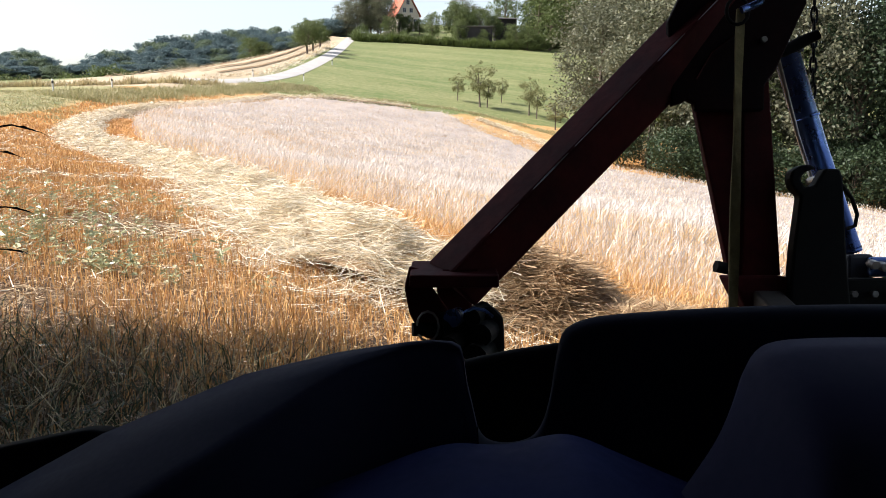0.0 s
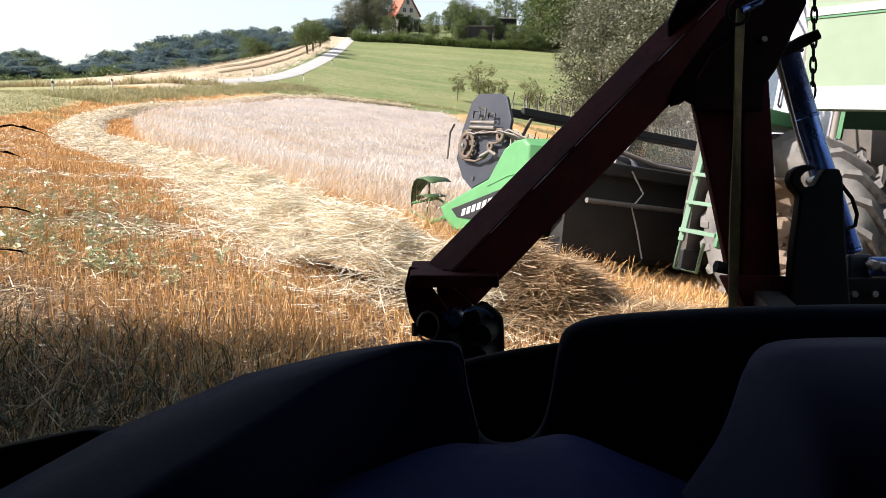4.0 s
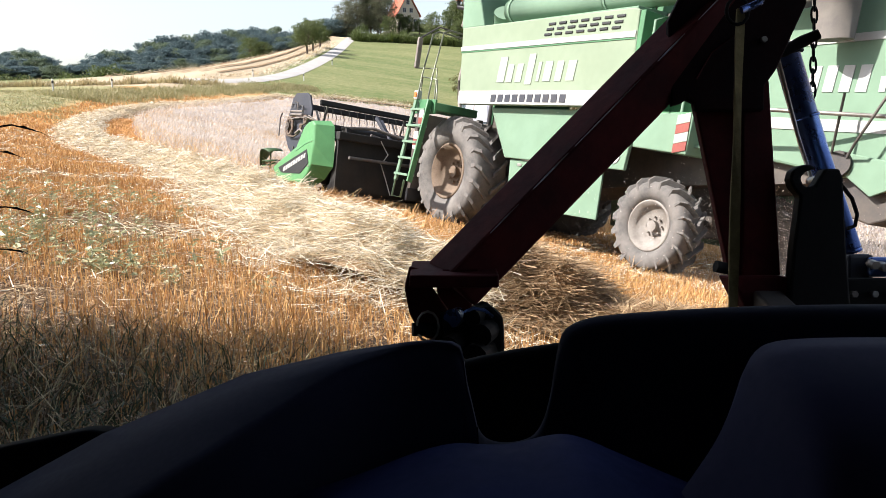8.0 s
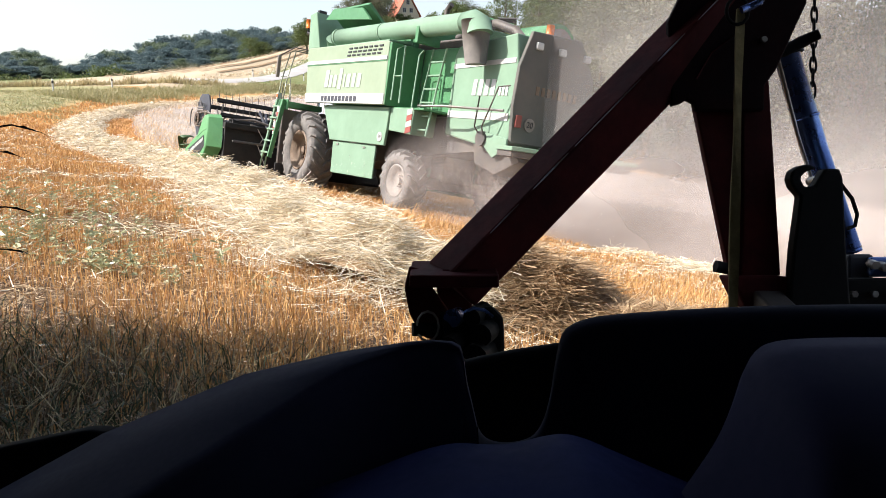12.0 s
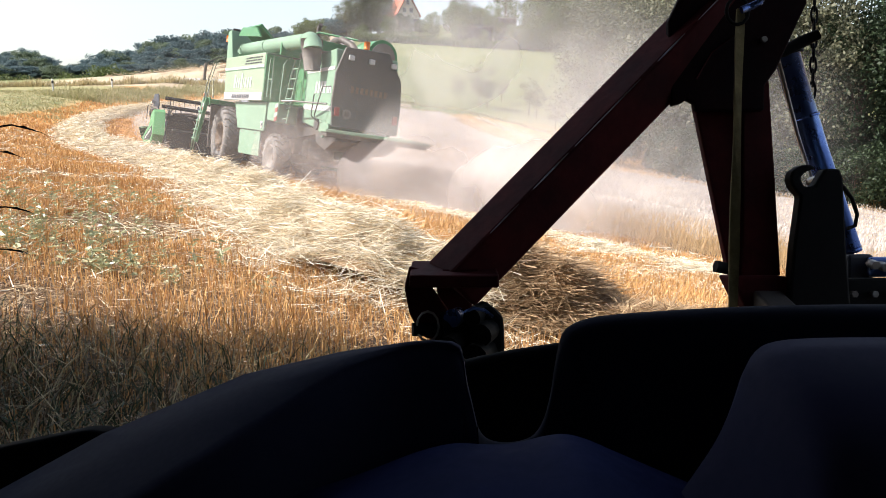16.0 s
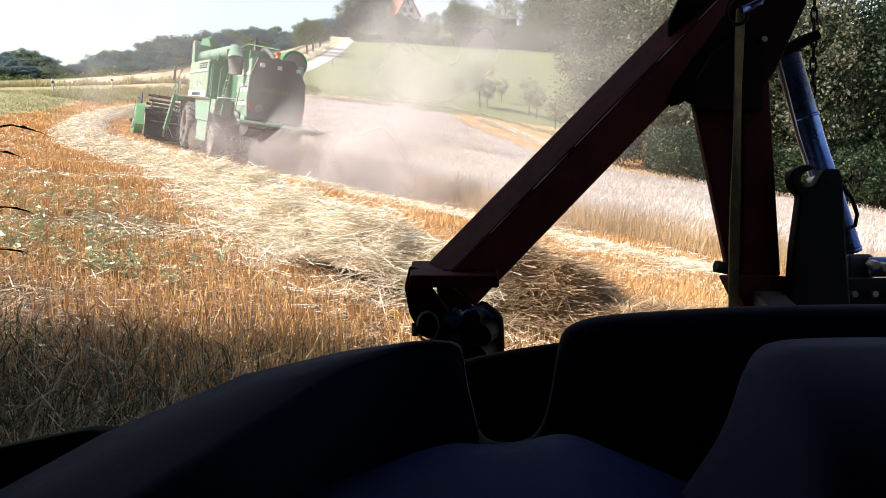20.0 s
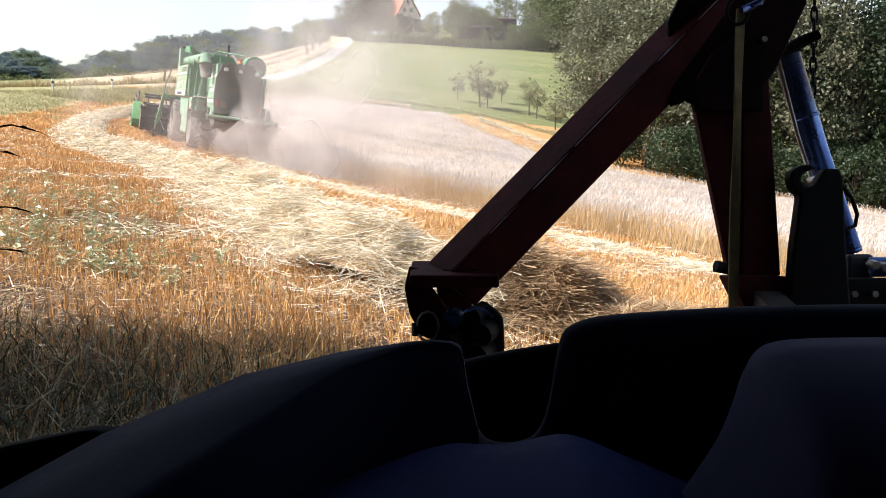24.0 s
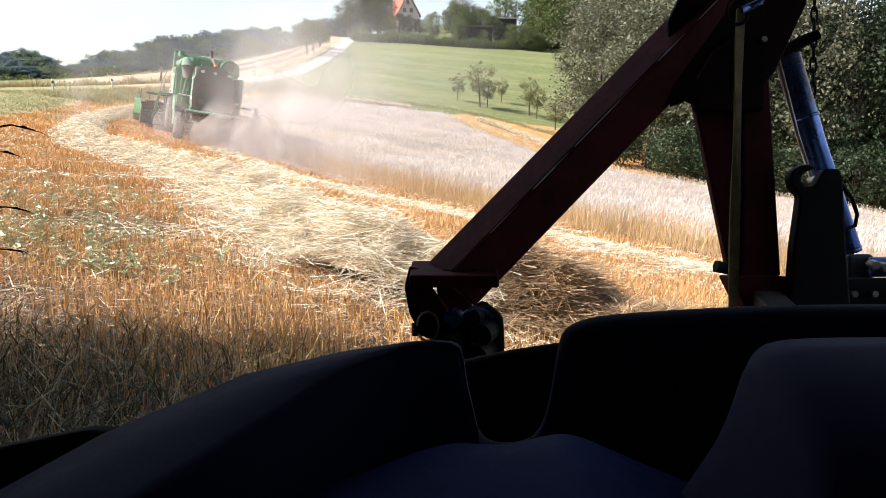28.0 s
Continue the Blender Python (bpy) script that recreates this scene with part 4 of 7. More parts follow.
tufts("verge_grass", [(-26.5, 54), (-27.2, 62), (-26.6, 72), (-24, 84), (-20.5, 92), (-16, 95)], 2.4, 34000, 0.12, 0.62, M_VERGE, "tall dry verge grass between field and lane", "grass", 0.042)
tufts("bank_grass", [(-25.6, 88.2), (-29, 84.5), (-35, 80), (-46, 73), (-80, 56)], 0.9, 9000, 0.35, 0.85, M_DRY, "tall dry grass that hides the lane's foot", "grass", 0.07)
tufts("meadow_edge_grass", [(-18.5, 32), (-24, 44), (-30, 56), (-36, 66)], 5.0, 16000, 0.05, 0.2, M_VERGE, "short rough grass beside the stubble", "grass", 0.035)
tufts("dry_verge", [(-28.5, 92), (-24.2, 103), (-23.8, 120), (-24.6, 150), (-26, 180)], 0.9, 5000, 0.15, 0.4, M_STRAW, "dry straw-coloured grass along the lane", "grass", 0.09)
tufts("field_edge_grass", [(-19, 89), (-8, 93.5), (0, 95), (6, 93), (12, 88), (15, 84)], 0.9, 7000, 0.12, 0.4, M_VERGE, "rough grass between wheat and meadow", "grass", 0.05)
for k, x in enumerate((-26.4, -28.7, -31.2, -34.0, -37.2, -40.8)):
    V, Fc, idx = windrow_arrays([(x - 2.4, 97), (x - 0.2, 110), (x + 0.4, 125), (x + 0.2, 141), (x - 0.9, 163), (x - 2.2, 190)], 0.42, 0.36, 1800, 30.0, trng)
    hill_row = from_arrays("hill_windrow", V, Fc, [M_STRAW, M_BROWN])
    hill_row.data.polygons.foreach_set("material_index", idx.astype(np.int32))
    tagged(hill_row, "row of threshed straw on the hill field", "straw windrow", kind="stuff")
tufts("hedge", [(-21.5, 190), (-14, 196), (-4, 198), (8, 200), (20, 205), (33, 214)], 1.1, 46000, 0.8, 2.2, M_LEAF, "long clipped green hedge at the top of the meadow", "hedge", 0.15)


# ---- house and shed on the hill ----
def house():
    m = Matrix.Translation((-11.8, 226, land1(-11.8, 226) - 0.4)) @ Matrix.Rotation(radians(26), 4, "Z")
    h = thing("house", m, "cream rendered house with a steep red tiled roof", "house")
    w, d, e, r = 3.4, 4.0, 4.4, 10.4
    part("wall", prism([(-w, -2), (w, -2), (w, e), (0, r - 0.4), (-w, e)], "y", -d, d), M_PLASTER, h)
    for s, nm in ((-1, "roof"), (1, "roof")):
        n = Vector((s * (r - e), 0, w)).normalized()
        pts = [(0, r), (s * (w + 0.5), e - 0.55), (s * (w + 0.5), e - 0.25), (0, r + 0.3)]
        part(nm, prism(pts, "y", -d - 0.5, d + 0.5), M_ROOF, h)
    part("chimney", box(0.8, 1.5, 0.5, 1.3, r - 2.5, r + 1.0, 0.04), M_ROOF, h)
    for x, z in ((-1.2, 5.6), (0.9, 5.6), (-2.2, 2.6), (0, 2.6), (2.2, 2.6), (-0.1, 7.8)):
        win = part("window", box(x - 0.55, x + 0.55, -d - 0.06, -d + 0.02, z - 0.7, z + 0.7, 0.02), M_WHITE, h)
        for s in (-1, 1):
            part("pane", box(x + s * 0.25 - 0.2, x + s * 0.25 + 0.2, -d - 0.075, -d - 0.05, z - 0.58, z + 0.58), M_GREY, win)


def shed():
    m = Matrix.Translation((17.5, 218, land1(17.5, 218) + 3.2)) @ Matrix.Rotation(radians(8), 4, "Z")
    h = thing("garden_shed", m, "dark boarded shed with a low roof among trees", "shed")
    part("wall", box(-3, 3, -2, 2, -4, 2.6, 0.03), M_SHED, h)
    part("roof", prism([(-2.6, 2.5), (2.6, 3.3), (2.6, 3.5), (-2.6, 2.7)], "x", -3.5, 3.5), M_DARK, h)
    for k in range(10):
        part("board", box(-2.9 + k * 0.57, -2.4 + k * 0.57, -2.05, -2.0, -0.9, 2.5, 0.01), M_SHED, h)
    m = Matrix.Translation((8.4, 204.5, land1(8.4, 204.5) + 1.5)) @ Matrix.Rotation(radians(4), 4, "Z")
    h = thing("garden_hut", m, "long dark hut behind the hedge", "shed")
    part("wall", box(-4.6, 4.6, -1.6, 1.6, -2.0, 3.0, 0.03), M_SHED, h)
    part("roof", prism([(-1.9, 3.1), (1.9, 3.6), (1.9, 3.75), (-1.9, 3.25)], "x", -5.0, 5.0), M_DARK, h)


house()
shed()


def delineator(x, y):
    p = thing("roadside_post", Matrix.Translation((x, y, land1(x, y))) @ Matrix.Rotation(radians(-42), 4, "Z"), "white roadside marker post with a black band", "marker post", "marker posts along the lane")
    part("post", prism([(-0.06, -0.2), (0.06, -0.2), (0.06, 0.94), (-0.06, 1.02)], "y", -0.06, 0.06, 0.012), M_WHITE, p)
    part("band", prism([(-0.064, 0.66), (0.064, 0.66), (0.064, 0.84), (-0.064, 0.84)], "y", -0.064, 0.064), M_BLACK, p, "black reflector band")


for x, y in ((-30.6, 59.2), (-31.9, 72.8), (-24.6, 98), (-18.6, 101), (-18.4, 126)):
    delineator(x, y)
def bar(a, b, wide, deep, twist, bevel=0.006, bm=None):
    """A square section beam from a to b, twisted about its own axis."""
    a, b = Vector(a), Vector(b)
    m = (b - a).to_track_quat("Z", "Y").to_matrix().to_4x4() @ Matrix.Rotation(radians(twist), 4, "Z")
    out = box(-wide / 2, wide / 2, -deep / 2, deep / 2, 0, (b - a).length, bevel)
    bmesh.ops.transform(out, matrix=Matrix.Translation(a) @ m, verts=out.verts)
    return out


# ---- combine harvester: x right, y forward from the front axle, z up from the ground ----
combine = thing("combine_harvester", way_pose(WAY[0]), "light green combine harvester cutting wheat on a slope", "combine harvester")


def moved(bm, m):
    bmesh.ops.transform(bm, matrix=m, verts=bm.verts)
    return bm


def wheel(name, x, y, radius, wide, rim_r, rim_mat, lugs, label):
    """A farm wheel: tyre with angled lugs, dished rim and hub, turning about x."""
    hub = new(name)
    hub.parent = combine
    hub.matrix_basis = Matrix.Translation((x, y, radius))
    tagged(hub, label)
    s = -1 if x < 0 else 1
    w, r = wide / 2, radius - 0.045
    tyre = lathe([(-w * 0.8, rim_r), (-w, rim_r + (r - rim_r) * 0.45), (-w * 0.96, r * 0.93), (-w * 0.75, r), (w * 0.75, r), (w * 0.96, r * 0.93), (w, rim_r + (r - rim_r) * 0.45), (w * 0.8, rim_r)], 40)
    bmesh.ops.recalc_face_normals(tyre, faces=tyre.faces)
    part("tyre", tyre, M_TYRE, hub)
    for side in (-1, 1):
        lug = bmesh.new()
        n = 5
        vs = []
        for j in range(n):
            q = j / (n - 1)
            ang = 0.32 * (1 - q)
            xx = side * (w * (1.0 if j == n - 1 else 0.02 + 0.96 * q))
            rr = r * (0.985 if q < 0.9 else 0.88)
            th = 0.046 * radius / 0.88
            pts = [(rr - 0.02, -th), (rr - 0.02, th), (rr + 0.075, th * 0.7), (rr + 0.075, -th * 0.7)]
            vs.append([lug.verts.new((xx, rad * math.cos(ang + e), rad * math.sin(ang + e))) for rad, e in pts])
        for i in range(n - 1):
            for c in range(4):
                lug.faces.new((vs[i][c], vs[i][(c + 1) % 4], vs[i + 1][(c + 1) % 4], vs[i + 1][c]))
        lug.faces.new(vs[0])
        lug.faces.new(vs[-1][::-1])
        bmesh.ops.recalc_face_normals(lug, faces=lug.faces)
        first = part("lug", lug, M_TYRE, hub)
        for k in range(lugs):
            ob = first if k == 0 else new("lug", first.data)
            ob.parent = hub
            ob.matrix_basis = Matrix.Rotation(2 * math.pi * (k + 0.5 * (side > 0)) / lugs, 4, "X")
    o = s * w
    rim = lathe([(o * 0.82, rim_r * 1.02), (o * 0.86, rim_r * 0.94), (o * 0.45, rim_r * 0.82), (o * 0.2, rim_r * 0.45), (o * 0.25, rim_r * 0.2), (o * 0.25, 0.001), (o * 0.1, 0.001), (o * 0.05, rim_r * 0.5), (o * 0.3, rim_r * 0.9), (o * 0.6, rim_r * 1.02)], 36)
    rim = part("rim", rim, rim_mat, hub)
    part("hub_cap", disc((o * 0.34, 0, 0), (1, 0, 0), rim_r * 0.22, 0.10, 20), rim_mat, rim)
    for k in range(8):
        a = k * math.pi / 4
        part("wheel_nut", disc((o * 0.30, rim_r * 0.36 * math.cos(a), rim_r * 0.36 * math.sin(a)), (1, 0, 0), rim_r * 0.045, 0.05, 6), rim_mat, rim)
    return hub


wheels = [(wheel("drive_wheel", -1.18, 0, 0.88, 0.66, 0.45, M_RIM, 20, "large dusty front wheel with deep lugs"), 0.88),
          (wheel("drive_wheel", 1.38, 0, 0.88, 0.66, 0.45, M_RIM, 20, "large dusty front wheel with deep lugs"), 0.88),
          (wheel("steering_wheel", -1.03, -4.03, 0.58, 0.42, 0.31, M_RIMW, 18, "smaller dusty rear wheel with a pale rim"), 0.58),
          (wheel("steering_wheel", 1.23, -4.03, 0.58, 0.42, 0.31, M_RIMW, 18, "smaller dusty rear wheel with a pale rim"), 0.58)]


def add(name, bm, mat, label="", parent=combine):
    return part(name, bm, mat, parent, label)


def numerals(text, size, m, parent):
    """Raised black numerals on a sign."""
    cu = bpy.data.curves.new("numerals", "FONT")
    cu.body, cu.size, cu.align_x, cu.align_y, cu.extrude = text, size, "CENTER", "CENTER", 0.002
    num = new("numerals_curve", cu)
    dg = bpy.context.evaluated_depsgraph_get()
    me = bpy.data.meshes.new_from_object(num.evaluated_get(dg))
    bpy.data.objects.remove(num)
    me.materials.clear()
    me.materials.append(M_BLACK)
    ob = new("numerals", me)
    ob.parent = parent
    ob.matrix_basis = m


def combine_body():
    # belly, axles
    add("chassis", prism([(0.5, 0.75), (0.7, 1.9), (-6.0, 1.9), (-6.0, 1.35), (-3.3, 1.05), (-1.0, 0.7)], "x", -0.62, 0.75), M_DARK)
    add("front_axle", box(-1.0, 1.15, -0.22, 0.22, 0.68, 1.05, 0.04), M_DARK)
    add("rear_axle", box(-0.95, 1.1, -4.15, -3.9, 0.5, 0.72, 0.03), M_DARK)
    add("rear_axle_post", box(-0.3, 0.45, -4.25, -3.8, 0.65, 1.4, 0.03), M_DARK)
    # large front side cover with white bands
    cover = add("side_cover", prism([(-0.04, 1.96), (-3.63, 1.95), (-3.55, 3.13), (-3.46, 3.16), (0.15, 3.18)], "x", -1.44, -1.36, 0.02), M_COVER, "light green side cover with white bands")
    add("white_band", prism([(-0.03, 1.97), (-3.6, 1.965), (-3.6, 2.16), (-0.015, 2.17)], "x", -1.452, -1.438), M_WHITE, "", cover)
    add("white_band", prism([(0.09, 2.80), (-3.55, 2.80), (-3.55, 2.87), (0.10, 2.87)], "x", -1.452, -1.438), M_WHITE, "", cover)
    add("trim_line", prism([(0.085, 2.775), (-3.55, 2.775), (-3.55, 2.79), (0.085, 2.79)], "x", -1.450, -1.438), M_GREEN2, "", cover)
    for r in range(3):
        for k in range(7):
            y = -1.95 - k * 0.21 - r * 0.03
            add("vent_slot", box(-1.455, -1.437, y - 0.07, y + 0.07, 2.915 + r * 0.07, 2.95 + r * 0.07, 0.006), M_BLACK, "", cover)
    # lettering drawn as plain bars: a tall word over a short one
    for y, w, z0, z1 in [(-0.95, 0.17, 2.29, 2.66), (-1.17, 0.13, 2.29, 2.55), (-1.38, 0.13, 2.29, 2.55), (-1.60, 0.14, 2.25, 2.68), (-1.84, 0.06, 2.29, 2.56), (-1.98, 0.15, 2.29, 2.56), (-2.22, 0.13, 2.29, 2.56), (-2.44, 0.15, 2.29, 2.56)]:
        sh = 0.10 * (z1 - z0)
        add("letter_bar", prism([(y, z0), (y - w, z0), (y - w - sh, z1), (y - sh, z1)], "x", -1.45, -1.438), M_LETTER, "", cover)
    for k in range(10):
        add("small_letter_bar", box(-1.460, -1.450, -0.88 - k * 0.168 - 0.12, -0.88 - k * 0.168, 2.0, 2.11, 0.004), M_GREY, "", cover)
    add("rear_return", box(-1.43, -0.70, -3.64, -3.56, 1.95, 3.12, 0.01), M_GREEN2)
    add("cover_top", prism([(-1.42, 3.14), (-0.9, 3.17), (-0.9, 3.22), (-1.42, 3.18)], "y", -3.5, 0.05, 0.01), M_GREEN)
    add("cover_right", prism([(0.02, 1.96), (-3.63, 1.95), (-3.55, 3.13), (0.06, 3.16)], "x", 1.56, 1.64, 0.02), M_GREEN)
    # lower side panels
    low = add("lower_side_panel", prism([(-0.72, 1.94), (-3.62, 1.93), (-3.62, 1.60), (-3.58, 1.2), (-1.22, 1.2)], "x", -1.30, -1.24, 0.015), M_GREEN)
    mark = add("speed_sign", disc((-1.306, -3.40, 1.36), (1, 0, 0), 0.09, 0.014, 24), M_WHITE, "small round white 20 speed sign", low)
    numerals("20", 0.11, Matrix.Translation((-1.315, -3.40, 1.36)) @ Matrix.Rotation(radians(-90), 4, "Z") @ Matrix.Rotation(radians(90), 4, "X"), mark)
    bx = add("rear_box", prism([(-3.62, 1.93), (-4.45, 1.92), (-4.43, 1.45), (-3.62, 1.5)], "x", -1.26, -0.75, 0.015), M_GREEN)
    for k in range(4):
        add("stripe", prism([(-4.24, 1.46 + k * 0.11), (-4.42, 1.50 + k * 0.11), (-4.42, 1.605 + k * 0.11), (-4.24, 1.565 + k * 0.11)], "x", -1.272, -1.258), M_REDW if k % 2 == 0 else M_LETTER, "", bx)
    skirt = add("skirt", prism([(-1.30, 1.19), (-3.20, 1.19), (-3.21, 0.53), (-1.36, 0.51)], "x", -1.25, -1.215, 0.012), M_GREEN)
    crng = random.Random(8)
    for k in range(20):
        y, z, r = -1.5 - 1.6 * crng.random(), 0.58 + 0.36 * crng.random() ** 1.5, crng.uniform(0.004, 0.017)
        rim = [(y + r * crng.uniform(0.5, 1.0) * math.cos(a), z + 1.6 * r * crng.uniform(0.5, 1.0) * math.sin(a)) for a in (0, 1.1, 2.0, 3.1, 4.2, 5.3)]
        add("paint_chip", prism(rim, "x", -1.2535, -1.249), M_LETTER, "", skirt)
    for k in range(2):
        add("latch", box(-1.265, -1.25, -1.6 - 1.2 * k, -1.5 - 1.2 * k, 1.10, 1.14, 0.005), M_STEEL, "", skirt)
    add("lower_panel_right", prism([(-0.72, 1.94), (-4.7, 1.93), (-4.7, 1.2), (-3.3, 0.35), (-1.0, 0.35)], "x", 1.44, 1.5, 0.015), M_GREEN)
    # grain tank
    tank = add("grain_tank", prism([(0.20, 3.17), (0.30, 3.95), (-0.02, 3.99), (-0.40, 3.17)], "x", -1.42, 1.45, 0.02), M_GREEN)
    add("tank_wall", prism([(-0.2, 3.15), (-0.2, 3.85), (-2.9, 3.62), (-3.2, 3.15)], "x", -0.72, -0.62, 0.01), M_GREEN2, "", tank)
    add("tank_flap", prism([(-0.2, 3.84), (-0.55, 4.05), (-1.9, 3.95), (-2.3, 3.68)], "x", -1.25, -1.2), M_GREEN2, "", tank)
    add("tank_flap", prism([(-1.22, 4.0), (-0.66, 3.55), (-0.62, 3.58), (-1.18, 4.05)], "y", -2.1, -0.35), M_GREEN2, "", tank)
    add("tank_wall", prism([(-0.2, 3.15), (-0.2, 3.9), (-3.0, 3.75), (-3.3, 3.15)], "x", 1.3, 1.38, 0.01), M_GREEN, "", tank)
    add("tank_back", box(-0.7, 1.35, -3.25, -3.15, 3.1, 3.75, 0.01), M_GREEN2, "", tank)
    add("tank_grille", box(-0.62, 1.3, -2.95, -1.6, 3.66, 3.70), M_BEAM, "pale slotted tank cover", tank)
    add("tank_floor", box(-1.2, 1.35, -3.2, 0.0, 3.12, 3.17), M_DARK, "", tank)
    add("exhaust_stack", rod([(0.1, -3.0, 3.6), (0.1, -3.0, 4.12), (0.1, -3.12, 4.22)], 0.06, 12), M_DARK)
    lamp = add("work_lamp", box(-1.36, -1.16, -0.02, 0.08, 3.93, 4.05, 0.02), M_BLACK)
    add("lamp_arm", rod([(-1.25, 0.1, 3.98), (-1.2, 0.25, 4.05), (-0.9, 0.3, 3.92)], 0.015, 6), M_DARK, "", lamp)
    # unloading auger folded back along the side
    auger = add("unloading_auger", rod([(-1.16, -0.72, 3.42), (-1.15, -1.8, 3.42), (-1.13, -3.4, 3.41), (-1.10, -5.6, 3.40)], 0.175, 20), M_GREEN, "light green unloading auger folded along the side")
    add("auger_band", disc((-1.155, -0.82, 3.42), (0, 1, 0), 0.195, 0.06, 20), M_GREEN, "", auger)
    add("auger_band", disc((-1.135, -2.75, 3.413), (0, 1, 0), 0.19, 0.05, 20), M_GREEN, "", auger)
    add("auger_elbow", rod([(-1.10, -5.45, 3.40), (-1.10, -5.68, 3.40), (-1.09, -5.82, 3.34), (-1.08, -5.86, 3.2)], [0.18, 0.2, 0.21, 0.22], 18), M_GREEN, "", auger)
    add("spout", rod([(-1.08, -5.72, 3.42), (-1.05, -5.74, 3.1), (-1.0, -5.76, 2.72)], [0.26, 0.225, 0.18], 16), M_SOOT, "dusty grey rubber spout", auger)
    add("auger_foot", rod([(-0.9, -0.42, 3.1), (-1.08, -0.46, 3.3), (-1.16, -0.55, 3.42)], 0.18, 16), M_GREEN, "", auger)
    add("auger_rest", box(-1.3, -0.8, -4.3, -4.2, 3.1, 3.4, 0.01), M_GREEN2, "", auger)
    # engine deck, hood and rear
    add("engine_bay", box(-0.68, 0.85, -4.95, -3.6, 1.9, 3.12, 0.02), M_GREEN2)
    add("engine_deck", box(-0.62, 1.2, -5.2, -3.2, 3.12, 3.3, 0.03), M_DARK)
    add("air_pipe", rod([(0.2, -3.4, 3.55), (0.1, -4.2, 3.72), (0.05, -4.8, 3.7), (0.1, -5.3, 3.55), (0.2, -5.5, 3.35)], 0.085, 12), M_DARK)
    add("radiator_frame", box(-0.4, 1.1, -4.6, -4.45, 3.3, 3.62, 0.02), M_GREEN2)
    add("pipe_rail", rod([(-0.55, -3.3, 3.62), (-0.5, -4.6, 3.78), (0.5, -4.7, 3.78)], 0.025, 8), M_GREEN2)
    drum = add("rotary_screen", disc((0.72, -5.35, 3.36), (0, 1, 0), 0.40, 0.9, 28), M_GREEN2, "round green rotary screen housing")
    add("screen_face", disc((0.72, -5.81, 3.36), (0, 1, 0), 0.32, 0.04, 28), M_BEAM, "", drum)
    hood = add("hood", prism([(-4.75, 1.55), (-4.75, 2.95), (-4.85, 3.12), (-6.42, 3.26), (-6.56, 2.72), (-6.58, 1.5), (-6.2, 1.36)], "x", -0.74, 0.84, 0.03), M_GREEN)
    add("white_band", prism([(-4.78, 2.72), (-6.5, 2.78), (-6.5, 2.86), (-4.78, 2.80)], "x", -0.752, -0.738), M_WHITE, "", hood)
    add("white_band", prism([(-4.78, 1.86), (-6.5, 1.84), (-6.5, 1.96), (-4.78, 1.98)], "x", -0.752, -0.738), M_WHITE, "", hood)
    for k in range(4):
        add("letter_bar", prism([(-5.42 - k * 0.17, 2.25), (-5.53 - k * 0.17, 2.25), (-5.55 - k * 0.17, 2.52), (-5.44 - k * 0.17, 2.52)], "x", -0.75, -0.738), M_WHITE, "", hood)
    for k in range(3):
        add("letter_bar", box(-0.75, -0.738, -6.22 - k * 0.09, -6.16 - k * 0.09, 2.25, 2.4), M_WHITE, "", hood)
    rear = add("rear_panel", prism([(-0.74, 1.5), (-0.80, 2.1), (-0.78, 2.72), (-0.60, 3.30), (0.48, 3.36), (0.88, 2.76), (0.95, 2.1), (0.93, 1.5)], "y", -6.66, -6.58, 0.02), M_REAR, "dark dusty rear panel")
    for k in range(8):
        add("letter_bar", box(-0.38 + k * 0.12, -0.31 + k * 0.12, -6.668, -6.658, 2.32, 2.46), M_RIM, "", rear)
    for x in (-0.46, 0.05, 0.62):
        add("tail_lamp", box(x - 0.07, x + 0.07, -6.72, -6.65, 3.02, 3.14, 0.02), M_WHITE, "", rear)
    sign = add("speed_sign", disc((-0.42, -6.675, 1.82), (0, 1, 0), 0.11, 0.02, 24), M_BEAM, "round grey 20 speed sign", rear)
    numerals("20", 0.14, Matrix.Translation((-0.42, -6.69, 1.82)) @ Matrix.Rotation(radians(90), 4, "X"), sign)
    add("tail_light", box(-0.72, -0.60, -6.69, -6.65, 1.75, 1.95, 0.01), M_REDW, "", rear)
    add("tail_light", box(0.76, 0.88, -6.69, -6.65, 1.75, 1.95, 0.01), M_REDW, "", rear)
    beacon = add("beacon", disc((0.06, -6.28, 3.46), (0, 0, 1), 0.07, 0.2, 16), M_ORANGE, "orange warning beacon")
    add("beacon_base", disc((0.06, -6.28, 3.33), (0, 0, 1), 0.08, 0.1, 16), M_BLACK, "", beacon)
    beacon = add("beacon", disc((-1.32, 0.55, 3.78), (0, 0, 1), 0.07, 0.2, 16), M_ORANGE, "orange warning beacon")
    add("beacon_base", rod([(-1.32, 0.55, 3.68), (-1.32, 0.55, 3.58), (-1.2, 0.28, 3.52)], 0.035, 8), M_BLACK, "", beacon)
    # straw spreader ledge
    led = add("spreader_ledge", prism([(-1.0, -6.62), (1.15, -6.60), (1.5, -7.35), (0.45, -8.3), (0.1, -7.7), (-1.02, -7.05)], "z", 1.36, 1.43, 0.01), M_GREEN, "pale green spreader ledge")
    add("spreader_lip", prism([(-0.98, -6.64), (1.12, -6.62), (1.42, -7.3), (0.4, -8.1), (0.1, -7.6), (-0.98, -7.0)], "z", 1.27, 1.36, 0.01), M_DARK, "", led)
    add("chopper_housing", prism([(-5.6, 1.45), (-6.6, 1.45), (-6.9, 1.2), (-6.3, 0.95), (-5.7, 1.1)], "x", -0.7, 0.85, 0.02), M_DARK)
